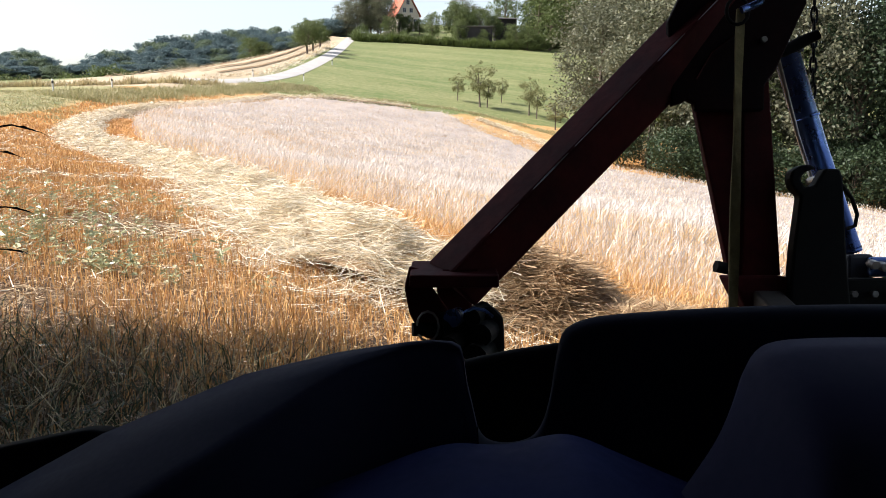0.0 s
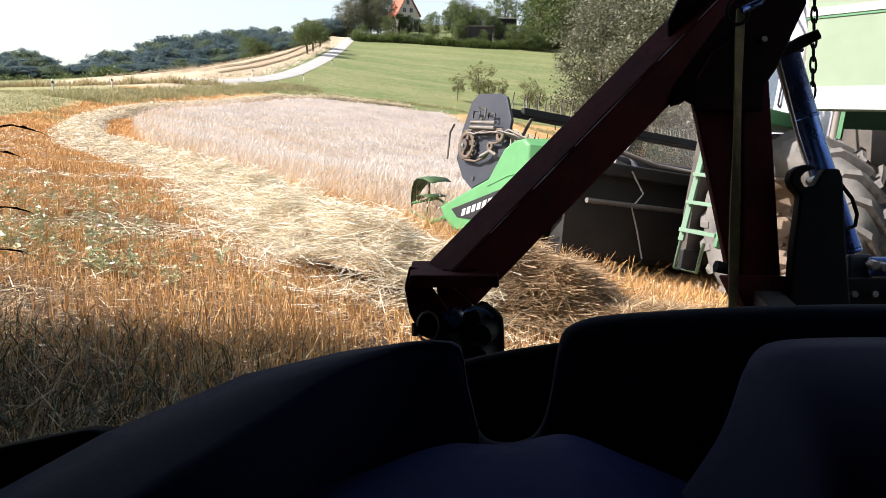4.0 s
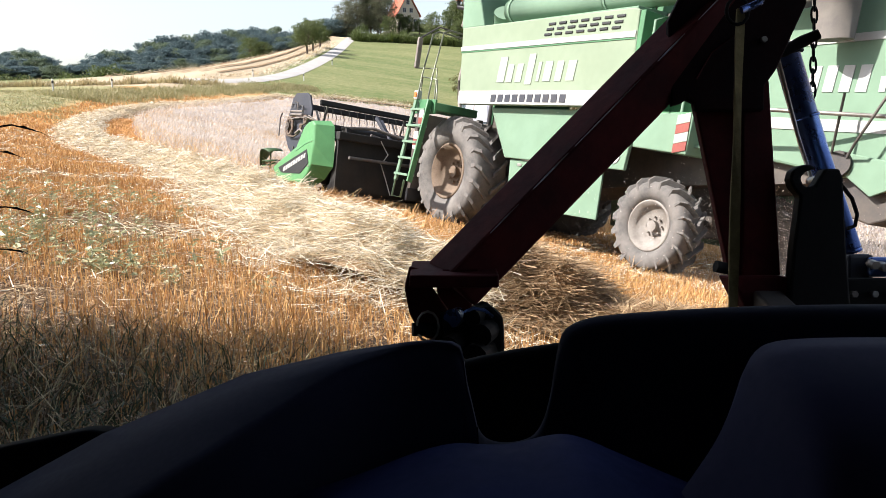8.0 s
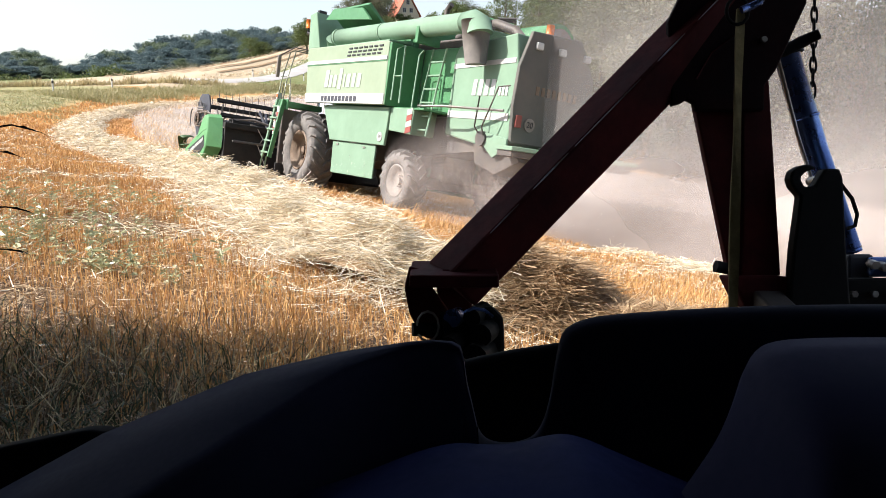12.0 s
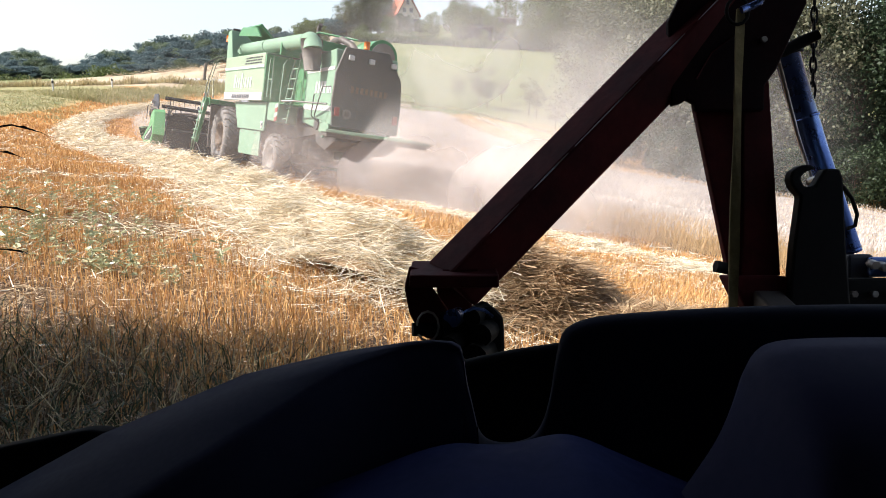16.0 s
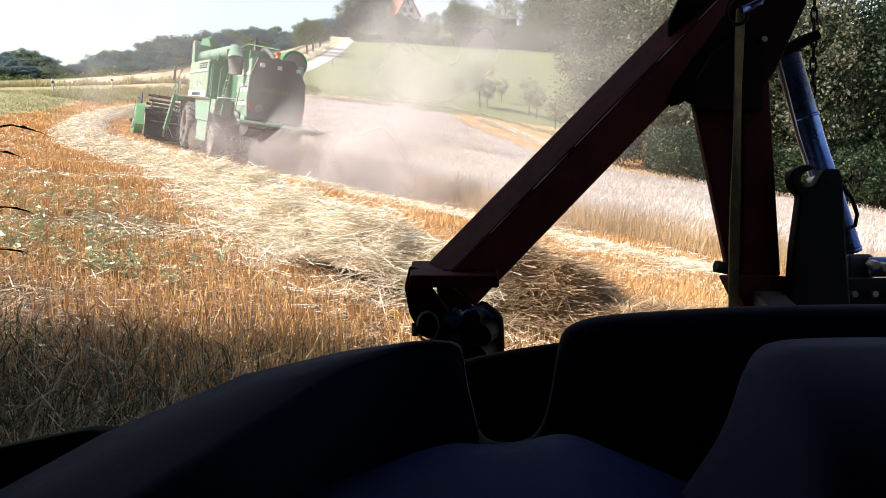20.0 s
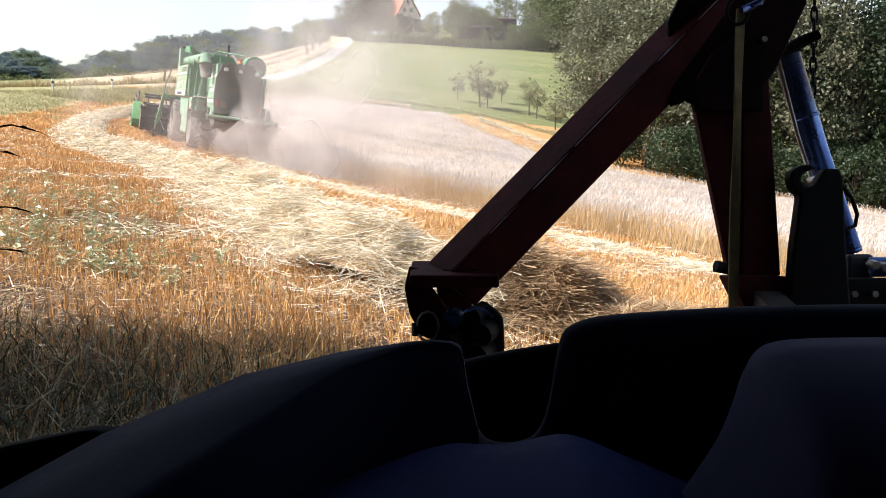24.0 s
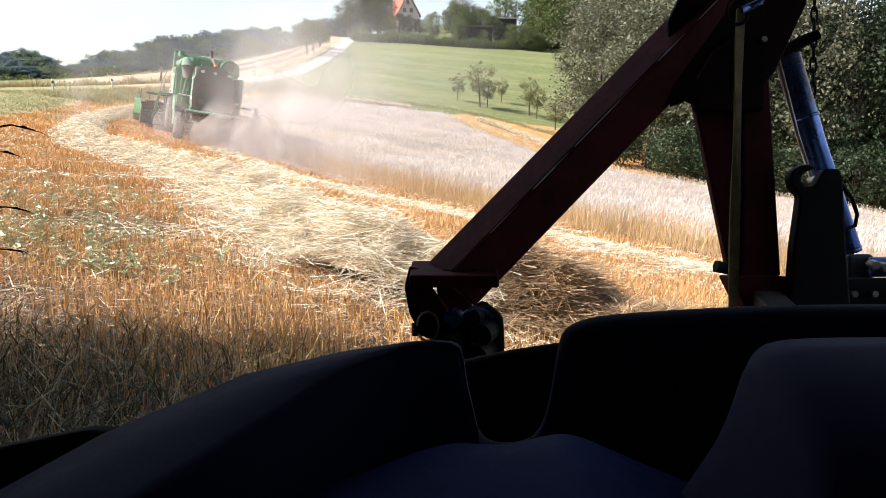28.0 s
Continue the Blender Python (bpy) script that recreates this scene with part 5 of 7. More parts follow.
    add("side_flap", prism([(-5.9, 1.65), (-6.62, 1.55), (-6.62, 1.38), (-6.3, 1.22), (-6.0, 1.42)], "x", -0.80, -0.76, 0.01), M_GREEN)
    add("drive_pulley", disc((-0.80, -5.95, 1.52), (1, 0, 0), 0.13, 0.08, 20), M_DARK)
    add("grab_rail", rod([(-0.80, -6.0, 1.55), (-0.98, -6.15, 1.7), (-0.98, -6.45, 2.35), (-0.80, -6.52, 2.4)], 0.014, 7), M_DARK)
    add("grab_rail", rod([(-0.80, -5.85, 1.6), (-0.98, -5.95, 1.7), (-0.96, -5.95, 2.2)], 0.014, 7), M_DARK)
    add("side_rail", rod([(-1.22, -4.5, 1.98), (-1.2, -5.3, 1.99), (-0.85, -6.5, 1.99)], 0.022, 7), M_STEEL)
    # ladder to the engine deck
    lad = new("ladder")
    lad.parent = combine
    for y in (-4.30, -4.72):
        add("rail", rod([(-1.12, y, 1.45), (-1.02, y, 2.3), (-0.92, y, 3.05)], 0.018, 7), M_GREEN, "", lad)
    for k in range(6):
        add("rung", box(-1.13 + 0.035 * k, -1.07 + 0.035 * k, -4.72, -4.30, 1.55 + k * 0.25, 1.58 + k * 0.25, 0.005), M_GREEN, "", lad)
    add("hand_rail", rod([(-1.36, -3.75, 2.05), (-1.36, -3.75, 3.0), (-1.36, -4.02, 3.05), (-1.36, -4.05, 2.0)], 0.017, 7), M_GREEN, "", lad)
    add("hand_rail", rod([(-1.36, -3.75, 2.5), (-1.36, -4.04, 2.5)], 0.015, 7), M_GREEN, "", lad)
    add("hand_rail", rod([(-1.18, -4.2, 1.45), (-1.15, -4.2, 2.9), (-1.1, -4.25, 3.0)], 0.017, 7), M_GREEN, "", lad)
    add("step", box(-1.25, -0.72, -4.75, -3.62, 1.90, 1.94, 0.01), M_GREEN2, "", lad)


def combine_cab():
    cab = add("cab", prism([(0.12, 1.75), (1.0, 1.75), (1.19, 2.5), (1.06, 3.45), (0.12, 3.45)], "x", -0.64, -0.60, 0.01), M_GLASS, "glazed driver's cab")
    add("cab_glass", prism([(0.12, 1.75), (1.0, 1.75), (1.19, 2.5), (1.06, 3.45), (0.12, 3.45)], "x", 1.0, 1.04, 0.01), M_GLASS, "", cab)
    add("windscreen", prism([(1.01, 1.75), (1.20, 2.5), (1.07, 3.45), (1.04, 3.45), (1.17, 2.5), (0.98, 1.75)], "x", -0.6, 1.0), M_GLASS, "", cab)
    add("cab_floor", box(-0.64, 1.05, 0.1, 1.05, 1.66, 1.76, 0.02), M_DARK, "", cab)
    add("cab_roof", prism([(0.0, 3.44), (1.3, 3.44), (1.26, 3.60), (0.0, 3.64)], "x", -0.72, 1.15, 0.03), M_BEAM, "", cab)
    add("cab_back", box(-0.64, 1.05, 0.06, 0.12, 1.75, 3.45), M_GREEN2, "", cab)
    for p, q in (((-0.64, 0.14, 1.75), (-0.64, 0.14, 3.45)), ((-0.64, 1.01, 1.78), (-0.64, 1.19, 2.5)), ((-0.64, 1.19, 2.5), (-0.64, 1.06, 3.45)), ((-0.64, 0.6, 1.75), (-0.64, 0.6, 3.45))):
        add("pillar", rod([p, q], 0.035, 6), M_BEAM, "", cab)
    # Sky reflected in the side glass is painted as this pale panel.
    add("door_panel", box(-0.668, -0.642, 0.17, 0.86, 1.78, 3.40, 0.008), M_SHEEN, "cab's side glass with pale sky reflection as its colour", cab)
    add("door_handle", rod([(-0.67, 0.78, 2.1), (-0.70, 0.78, 2.12), (-0.70, 0.78, 2.32), (-0.67, 0.78, 2.34)], 0.01, 6), M_BLACK, "", cab)
    add("seat", box(-0.25, 0.3, 0.35, 0.85, 2.0, 2.2, 0.04), M_BLACK, "", cab)
    add("seat_back", box(-0.25, 0.3, 0.28, 0.38, 2.2, 2.85, 0.04), M_BLACK, "", cab)
    # platform, railing, ladder, mirror
    plat = add("platform", box(-1.78, -0.95, 0.08, 0.66, 1.80, 1.93, 0.015), M_GREEN2, "green standing platform")
    add("platform_edge", box(-1.82, -1.78, 0.06, 0.68, 1.74, 1.97, 0.008), M_GREEN2, "", plat)
    add("marker_lamp", box(-1.86, -1.78, 0.55, 0.68, 1.97, 2.11, 0.01), M_WHITE, "", plat)
    add("marker_lens", box(-1.875, -1.86, 0.58, 0.65, 2.0, 2.08, 0.005), M_ORANGE, "", plat)
    for y in (0.2, 0.52):
        add("railing", rod([(-1.88, y, 1.96), (-1.84, y + 0.02, 2.35), (-1.62, y + 0.2, 3.08), (-1.50, y + 0.22, 3.14), (-0.66, y + 0.2, 3.14)], 0.0135, 7), M_RAIL, "", plat)
    add("railing", rod([(-1.68, 0.25, 1.96), (-1.72, 0.25, 2.3), (-1.72, 0.7, 2.36), (-1.70, 0.75, 1.96)], 0.012, 7), M_RAIL, "", plat)
    add("railing", rod([(-1.68, 0.32, 1.96), (-1.72, 0.3, 2.48), (-1.68, 0.95, 2.52)], 0.012, 7), M_RAIL, "", plat)
    mir = add("mirror", box(-1.94, -1.855, 0.62, 0.68, 2.46, 2.96, 0.02), M_BEAM, "grey wing mirror on an arm")
    add("mirror_arm", rod([(-0.66, 0.95, 3.25), (-1.5, 0.75, 3.22), (-1.88, 0.66, 2.96)], 0.014, 6), M_DARK, "", mir)
    lad = new("cab_ladder")
    lad.parent = combine
    a0, a1 = Vector((-1.86, 0.26, 1.95)), Vector((-2.10, 0.17, 0.62))
    add("rail", bar(a0 + Vector((0, -0.1, 0)), a1 + Vector((0, -0.1, 0)), 0.03, 0.12, 0, 0.004), M_GREEN2, "", lad)
    add("rail", bar(a0 + Vector((0, 0.32, 0)), a1 + Vector((0, 0.32, 0)), 0.05, 0.05, 0, 0.004), M_GREEN, "", lad)
    for k in range(5):
        p = a0.lerp(a1, (k + 0.6) / 5)
        add("rung", box(p.x - 0.07, p.x + 0.07, p.y - 0.1, p.y + 0.32, p.z - 0.018, p.z + 0.018, 0.004), M_GREEN, "", lad)
    add("foot_loop", rod([a1 + Vector((0, 0.05, 0.02)), a1 + Vector((-0.03, 0.05, -0.26)), a1 + Vector((-0.03, 0.32, -0.26)), a1 + Vector((0, 0.32, 0.02))], 0.018, 6), M_GREEN, "", lad)
    for q in (0.22, 0.48):
        p = a0.lerp(a1, q)
        add("reflector_plate", box(p.x - 0.055, p.x - 0.04, p.y - 0.11, p.y + 0.02, p.z - 0.16, p.z + 0.12, 0.004), M_WHITE, "white plate with red spots", lad)
        add("red_spot", box(p.x - 0.062, p.x - 0.054, p.y - 0.10, p.y + 0.01, p.z - 0.1, p.z + 0.0, 0.002), M_REDW, "", lad)
    add("splash_guard", prism([(0.92, 1.78), (1.0, 1.78), (1.02, 0.9), (0.98, 0.35), (0.9, 0.35)], "x", -1.55, -0.9), M_DARK)
    add("bumper_plate", box(-1.62, -1.30, 0.86, 0.92, 0.28, 0.5, 0.01), M_BLACK)


def tapered(outer, inner, xo, xi, bevel):
    """A hollow-looking cover: one outline on its outer face, another on its inner one."""
    bm = bmesh.new()
    lo = [bm.verts.new((xo, y, z)) for y, z in outer]
    hi = [bm.verts.new((xi, y, z)) for y, z in inner]
    n = len(lo)
    fs = [bm.faces.new(lo), bm.faces.new(hi[::-1])] + [bm.faces.new((lo[(i + 1) % n], lo[i], hi[i], hi[(i + 1) % n])) for i in range(n)]
    bmesh.ops.recalc_face_normals(bm, faces=fs)
    bmesh.ops.bevel(bm, geom=list(fs[0].edges), offset=bevel, segments=3, affect="EDGES", profile=0.5, clamp_overlap=True)
    return bm


def curved_sheet(grid, thick):
    """A bent plate: rows of points, given a thickness downwards."""
    bm = bmesh.new()
    hi = [[bm.verts.new(p) for p in row] for row in grid]
    lo = [[bm.verts.new((p[0], p[1], p[2] - thick)) for p in row] for row in grid]
    n, m = len(grid), len(grid[0])
    for i in range(n - 1):
        for j in range(m - 1):
            for g in (hi, lo):
                bm.faces.new((g[i][j], g[i + 1][j], g[i + 1][j + 1], g[i][j + 1])).smooth = True
    rim = [(i, 0) for i in range(n)] + [(n - 1, j) for j in range(1, m)] + [(i, m - 1) for i in range(n - 2, -1, -1)] + [(0, j) for j in range(m - 2, 0, -1)]
    for (i, j), (k, q) in zip(rim, rim[1:] + rim[:1]):
        bm.faces.new((hi[i][j], hi[k][q], lo[k][q], lo[i][j]))
    bmesh.ops.recalc_face_normals(bm, faces=bm.faces)
    return bm


def ring(x, y, z, outer, inner, deep, sides=28):
    """A flat ring that stands across x."""
    bm = lathe([(-deep / 2, inner), (-deep / 2, outer), (deep / 2, outer), (deep / 2, inner)], sides)
    bmesh.ops.recalc_face_normals(bm, faces=bm.faces)
    return moved(bm, Matrix.Translation((x, y, z)))


def cutting_header():
    hd = new("header")
    hd.parent = combine
    tagged(hd, "wide cutting header with reel")
    L, R = HEADER_L, HEADER_R
    add("back_wall", prism([(1.55, 0.28), (1.62, 1.18), (1.70, 1.2), (1.78, 0.28)], "x", L + 0.1, R - 0.1), M_PAN, "", hd)
    add("trough", prism([(1.6, 0.22), (3.0, 0.10), (3.05, 0.13), (1.9, 0.30), (1.6, 0.45)], "x", L + 0.1, R - 0.1), M_PAN, "", hd)
    add("top_tube", box(L + 0.05, R - 0.05, 1.50, 1.66, 1.14, 1.28, 0.02), M_PAN, "", hd)
    add("rear_tube", rod([(L + 0.25, 1.45, 0.86), (R - 0.3, 1.45, 0.86)], 0.028, 8), M_STEEL, "", hd)
    add("screw", rod([(L + 0.15, 2.15, 0.52), (R - 0.15, 2.15, 0.52)], 0.2, 16), M_PAN, "", hd)
    for k in range(26):
        x = L + 0.3 + k * (R - L - 0.6) / 25
        add("flight", disc((x, 2.15, 0.52), (1, 0.25 if x < 0.25 else -0.25, 0), 0.31, 0.015, 18), M_PAN, "", hd)
    add("knife", box(L + 0.05, R - 0.05, 3.0, 3.06, 0.10, 0.13), M_STEEL, "", hd)
    add("feeder_house", prism([(1.7, 0.3), (1.7, 1.1), (0.3, 1.7), (0.3, 0.95)], "x", -0.55, 1.1, 0.02), M_PAN, "", hd)
    for s, x in ((-1, L), (1, R)):
        rear = [(1.90, 0.66), (1.87, 1.0), (1.92, 1.34), (2.03, 1.40)]
        nose = [(2.20, 1.37), (2.36, 1.28), (2.60, 0.92), (3.13, 0.69), (3.60, 0.48), (3.46, 0.36), (3.21, 0.25), (2.22, 0.30), (2.0, 0.47)]
        back = [(1.62, 0.66), (1.66, 1.0), (1.76, 1.36), (1.94, 1.44)]
        heel = [(2.20, 1.40), (2.36, 1.31), (2.60, 0.95), (3.13, 0.71), (3.60, 0.50), (3.46, 0.34), (3.21, 0.22), (2.30, 0.25), (1.90, 0.42)]
        sh = add("end_shield", tapered(rear + nose, back + heel, x + s * 0.24, x - s * 0.06, 0.03), M_VIVID, "bright green header end shield", hd)
        add("seam", rod([(x + s * 0.243, 2.58, 0.84), (x + s * 0.243, 2.2, 0.99), (x + s * 0.243, 1.9, 1.06)], 0.005, 5), M_GREEN2, "", sh)
        add("hinge_bolt", disc((x + s * 0.245, 1.98, 0.62), (1, 0, 0), 0.016, 0.02, 8), M_STEEL, "", sh)
        o = x + s * 0.25
        add("dark_field", prism([(3.29, 0.49), (2.11, 0.90), (1.98, 0.67), (2.28, 0.46), (3.13, 0.41)], "x", min(o, o - s * 0.012), max(o, o - s * 0.012)), M_BLACK, "black panel with white bars", sh)
        for k in range(9):
            y = 2.12 + k * 0.104
            z = 0.80 - k * 0.037
            o2 = o + s * 0.004
            add("letter_bar", prism([(y + 0.012, z - 0.045), (y + 0.087, z - 0.071), (y + 0.075, z + 0.015), (y, z + 0.041)], "x", min(o2, o2 - s * 0.006), max(o2, o2 - s * 0.006)), M_WHITE, "", sh)
        add("divider_rod", rod([(x, 3.5, 0.42), (x, 4.2, 0.22), (x, 4.86, 0.30)], [0.05, 0.03, 0.012], 8), M_VIVID, "", sh)
        arc = [(4.76, 0.40, 0.03), (4.68, 0.55, 0.10), (4.55, 0.69, 0.17), (4.40, 0.78, 0.23), (4.24, 0.83, 0.27), (4.06, 0.84, 0.27), (3.90, 0.80, 0.22)]
        add("divider_blade", curved_sheet([[(x + s * w * q, y, z - 0.05 * q * q) for q in (-0.25, 0.15, 0.6, 1.0)] for y, z, w in arc], 0.008), M_OLIVE, "curved green crop divider, darkened for facing away from the light", sh)
        add("divider_blade", curved_sheet([[(x + s * w * q, y, z - 0.04 * q) for q in (-0.2, 0.4, 1.0)] for y, z, w in ((4.55, 0.50, 0.06), (4.36, 0.58, 0.18), (4.15, 0.61, 0.24), (3.93, 0.60, 0.22))], 0.008), M_OLIVE, "", sh)
        add("divider_stay", rod([(x, 4.36, 0.28), (x, 4.34, 0.5), (x + s * 0.05, 4.30, 0.80)], 0.016, 6), M_OLIVE, "", sh)
        add("divider_rod", rod([(x, 3.55, 0.45), (x, 4.1, 0.55), (x + s * 0.1, 4.6, 0.42)], 0.018, 6), M_VIVID, "", sh)
    # reel arms and drive at the ends
    for s, x in ((-1, L + 0.16), (1, R - 0.16)):
        add("reel_arm", bar((x, 1.6, 1.2), (x, 3.05, 1.28), 0.06, 0.1, 0), M_BEAM, "", hd)
        pl = add("reel_plate", prism([(2.80, 0.98), (2.68, 1.2), (2.66, 1.62), (2.82, 1.88), (2.95, 1.92), (3.44, 1.92), (3.58, 1.82), (3.72, 1.45), (3.76, 1.1), (3.56, 0.88), (3.31, 0.76)], "x", x - 0.16 if s < 0 else x + 0.12, x - 0.12 if s < 0 else x + 0.16, 0.01), M_GREY, "blue-grey reel side plate", hd)
        o = x + s * 0.22
        gy, gz = 3.45, 1.28
        gear = add("sprocket", ring(o, gy, gz, 0.17, 0.125, 0.03), M_RUST, "rusty drive sprocket", pl)
        add("sprocket_hub", disc((o + s * 0.01, gy, gz), (1, 0, 0), 0.075, 0.08, 20), M_DARK, "", gear)
        add("hub_bolt", disc((o + s * 0.055, gy, gz), (1, 0, 0), 0.022, 0.03, 8), M_STEEL, "", gear)
        for k in range(5):
            a = k * 1.2566 + 0.3
            add("sprocket_spoke", bar((o, gy + 0.06 * math.cos(a), gz + 0.06 * math.sin(a)), (o, gy + 0.14 * math.cos(a), gz + 0.14 * math.sin(a)), 0.02, 0.05, 0, 0.002), M_RUST, "", gear)
        for k in range(20):
            a = k * math.pi / 10
            add("tooth", moved(box(-0.010, 0.010, -0.012, 0.012, 0.165, 0.192), Matrix.Translation((o, gy, gz)) @ Matrix.Rotation(a, 4, "X")), M_RUST, "", gear)
        small = add("sprocket", ring(o, 2.74, 1.42, 0.075, 0.03, 0.03, 18), M_RUST, "", pl)
        add("idler", ring(o, 2.92, 1.29, 0.06, 0.025, 0.03, 18), M_RUST, "", small)
        loop = [(3.45, 1.462), (3.2, 1.475), (2.9, 1.49), (2.74, 1.50), (2.67, 1.45), (2.69, 1.37), (2.80, 1.34), (2.88, 1.33), (2.93, 1.24), (3.0, 1.16), (3.2, 1.10), (3.40, 1.10), (3.55, 1.13), (3.63, 1.24), (3.60, 1.38), (3.53, 1.45)]
        add("drive_chain", rod([(o, y, z) for y, z in loop], 0.016, 6, None, True), M_RUST, "rusty drive chain", pl)
        for z in (1.56, 1.50):
            add("hydraulic_pipe", rod([(o + s * 0.03, 3.38, z), (o + s * 0.03, 2.84, z + 0.01)], 0.022, 8), M_BEAM, "", pl)
        add("tension_arm", rod([(o + s * 0.04, 3.05, 1.16), (o + s * 0.04, 2.86, 1.24), (o + s * 0.04, 2.72, 1.20)], 0.02, 6), M_BEAM, "", pl)
        for q in (-0.35, 0.0, 0.35, 0.7):
            add("plate_boss", disc((x - s * 0.0 + s * 0.165, 3.22 + 0.42 * math.cos(q * 4), 1.25 + 0.36 * math.sin(q * 4)), (1, 0, 0), 0.03, 0.02, 10), M_DARK, "", pl)
        add("hook_rod", rod([(o, 3.40, 1.62), (o + s * 0.02, 3.36, 1.70), (o, 3.26, 1.70), (o, 3.25, 1.62)], 0.012, 6), M_BLACK, "", pl)
        add("hook_rod", rod([(o, 3.06, 1.62), (o + s * 0.02, 3.02, 1.68), (o, 2.92, 1.67), (o, 2.92, 1.60)], 0.012, 6), M_BLACK, "", pl)
        add("guard_bar", rod([(o + s * 0.06, 3.72, 1.52), (o + s * 0.06, 3.80, 1.42), (o + s * 0.06, 3.78, 1.08)], 0.014, 6), M_DARK, "", pl)
        add("guard_bar", rod([(o + s * 0.05, 3.05, 1.62), (o + s * 0.05, 3.05, 1.72), (o + s * 0.05, 3.2, 1.74)], 0.012, 6), M_DARK, "", pl)
        add("hydraulic_ram", rod([(x, 1.75, 0.75), (x, 2.5, 1.22)], 0.03, 8), M_STEEL, "", hd)
        for k in range(5):
            y = 2.75 + 0.18 * k
            add("hose", rod([(o, y, 1.44), (o + s * 0.03, y - 0.2, 1.50 - 0.02 * k), (o, y - 0.5, 1.42 + 0.02 * k), (x, 2.1, 1.3)], 0.012, 5), M_BEAM, "", pl)
    for k in range(3):
        x = -1.9 + 1.6 * k
        add("cable", rod([(x, 1.5, 1.22), (x + 0.12, 1.40, 1.0), (x + 0.05, 1.46, 0.84)], 0.010, 5), M_WHITE, "", hd)
    add("cable", rod([(-1.9, 1.42, 0.85), (-1.78, 1.40, 0.6), (-1.62, 1.42, 0.3)], 0.009, 5), M_WHITE, "", hd)
    add("junction_box", box(-1.0, -0.8, 1.42, 1.50, 1.12, 1.28, 0.01), M_BLACK, "", hd)
    add("hose_loom", rod([(L + 0.3, 2.0, 1.35), (L + 0.8, 1.7, 1.42), (L + 1.3, 1.6, 1.32), (-0.4, 1.55, 1.30), (-0.2, 1.0, 1.5)], 0.03, 7), M_BEAM, "", hd)
    for x in (-1.55, 0.3, 2.1):
        add("reel_bracket", bar((x, 1.75, 1.22), (x + 0.22, 2.6, 1.62), 0.05, 0.07, 0), M_GREY, "blue-grey reel bracket", hd)
        add("reel_bracket", bar((x, 1.75, 1.22), (x - 0.06, 2.3, 1.66), 0.05, 0.07, 0), M_GREY, "blue-grey reel bracket", hd)
        add("bracket_strut", bar((x - 0.5, 1.62, 1.30), (x + 0.02, 1.66, 1.20), 0.03, 0.05, 0), M_BEAM, "", hd)
    add("guide_tube", rod([(L + 0.35, 1.95, 1.28), (R - 0.35, 1.95, 1.28)], 0.10, 12), M_PAN, "", hd)
    for k in range(6):
        x = -0.75 + 0.11 * k
        add("hose_end", rod([(x, 1.46, 1.2), (x + 0.02, 1.40, 1.27), (x + 0.08, 1.42, 1.15)], 0.02, 6), M_BEAM, "", hd)
    reel = new("reel")
    reel.parent = combine
    reel.matrix_basis = Matrix.Translation((0, 3.15, 1.28))
    tagged(reel, "turning reel with tined bats")
    part("reel_tube", rod([(L + 0.3, 0, 0), (R - 0.3, 0, 0)], 0.075, 12), M_BEAM, reel)
    for k in range(6):
        a = k * math.pi / 3 + 0.2
        cy, cz = 0.55 * math.cos(a), 0.55 * math.sin(a)
        bat = part("bat", box(L + 0.28, R - 0.28, cy - 0.035, cy + 0.035, cz - 0.05, cz + 0.05, 0.012), M_PAN, reel)
        tine = None
        for j in range(32):
            if tine is None:
                tine = part("tine", rod([(0, 0, 0), (0, -0.02, -0.15), (0, 0.02, -0.27)], [0.012, 0.010, 0.005], 4), M_DARK, reel)
                one = tine
            else:
                one = new("tine", tine.data)
                one.parent = reel
            one.location = (L + 0.35 + j * (R - L - 0.7) / 31, cy, cz)
        for x in (L + 0.45, -0.6, 1.2, R - 0.45):
            part("spoke", bar((x, 0, 0), (x, cy, cz), 0.04, 0.02, 0, 0.004), M_BEAM, reel)
    return reel


combine_body()
combine_cab()
reel = cutting_header()
# ---- the tractor's rear linkage, placed in the camera's space to fit its view: x right, y away, z up ----
EYE = Matrix.Translation((0, 0, CAM_Z)) @ Matrix.Rotation(radians(-10.89), 4, "X")


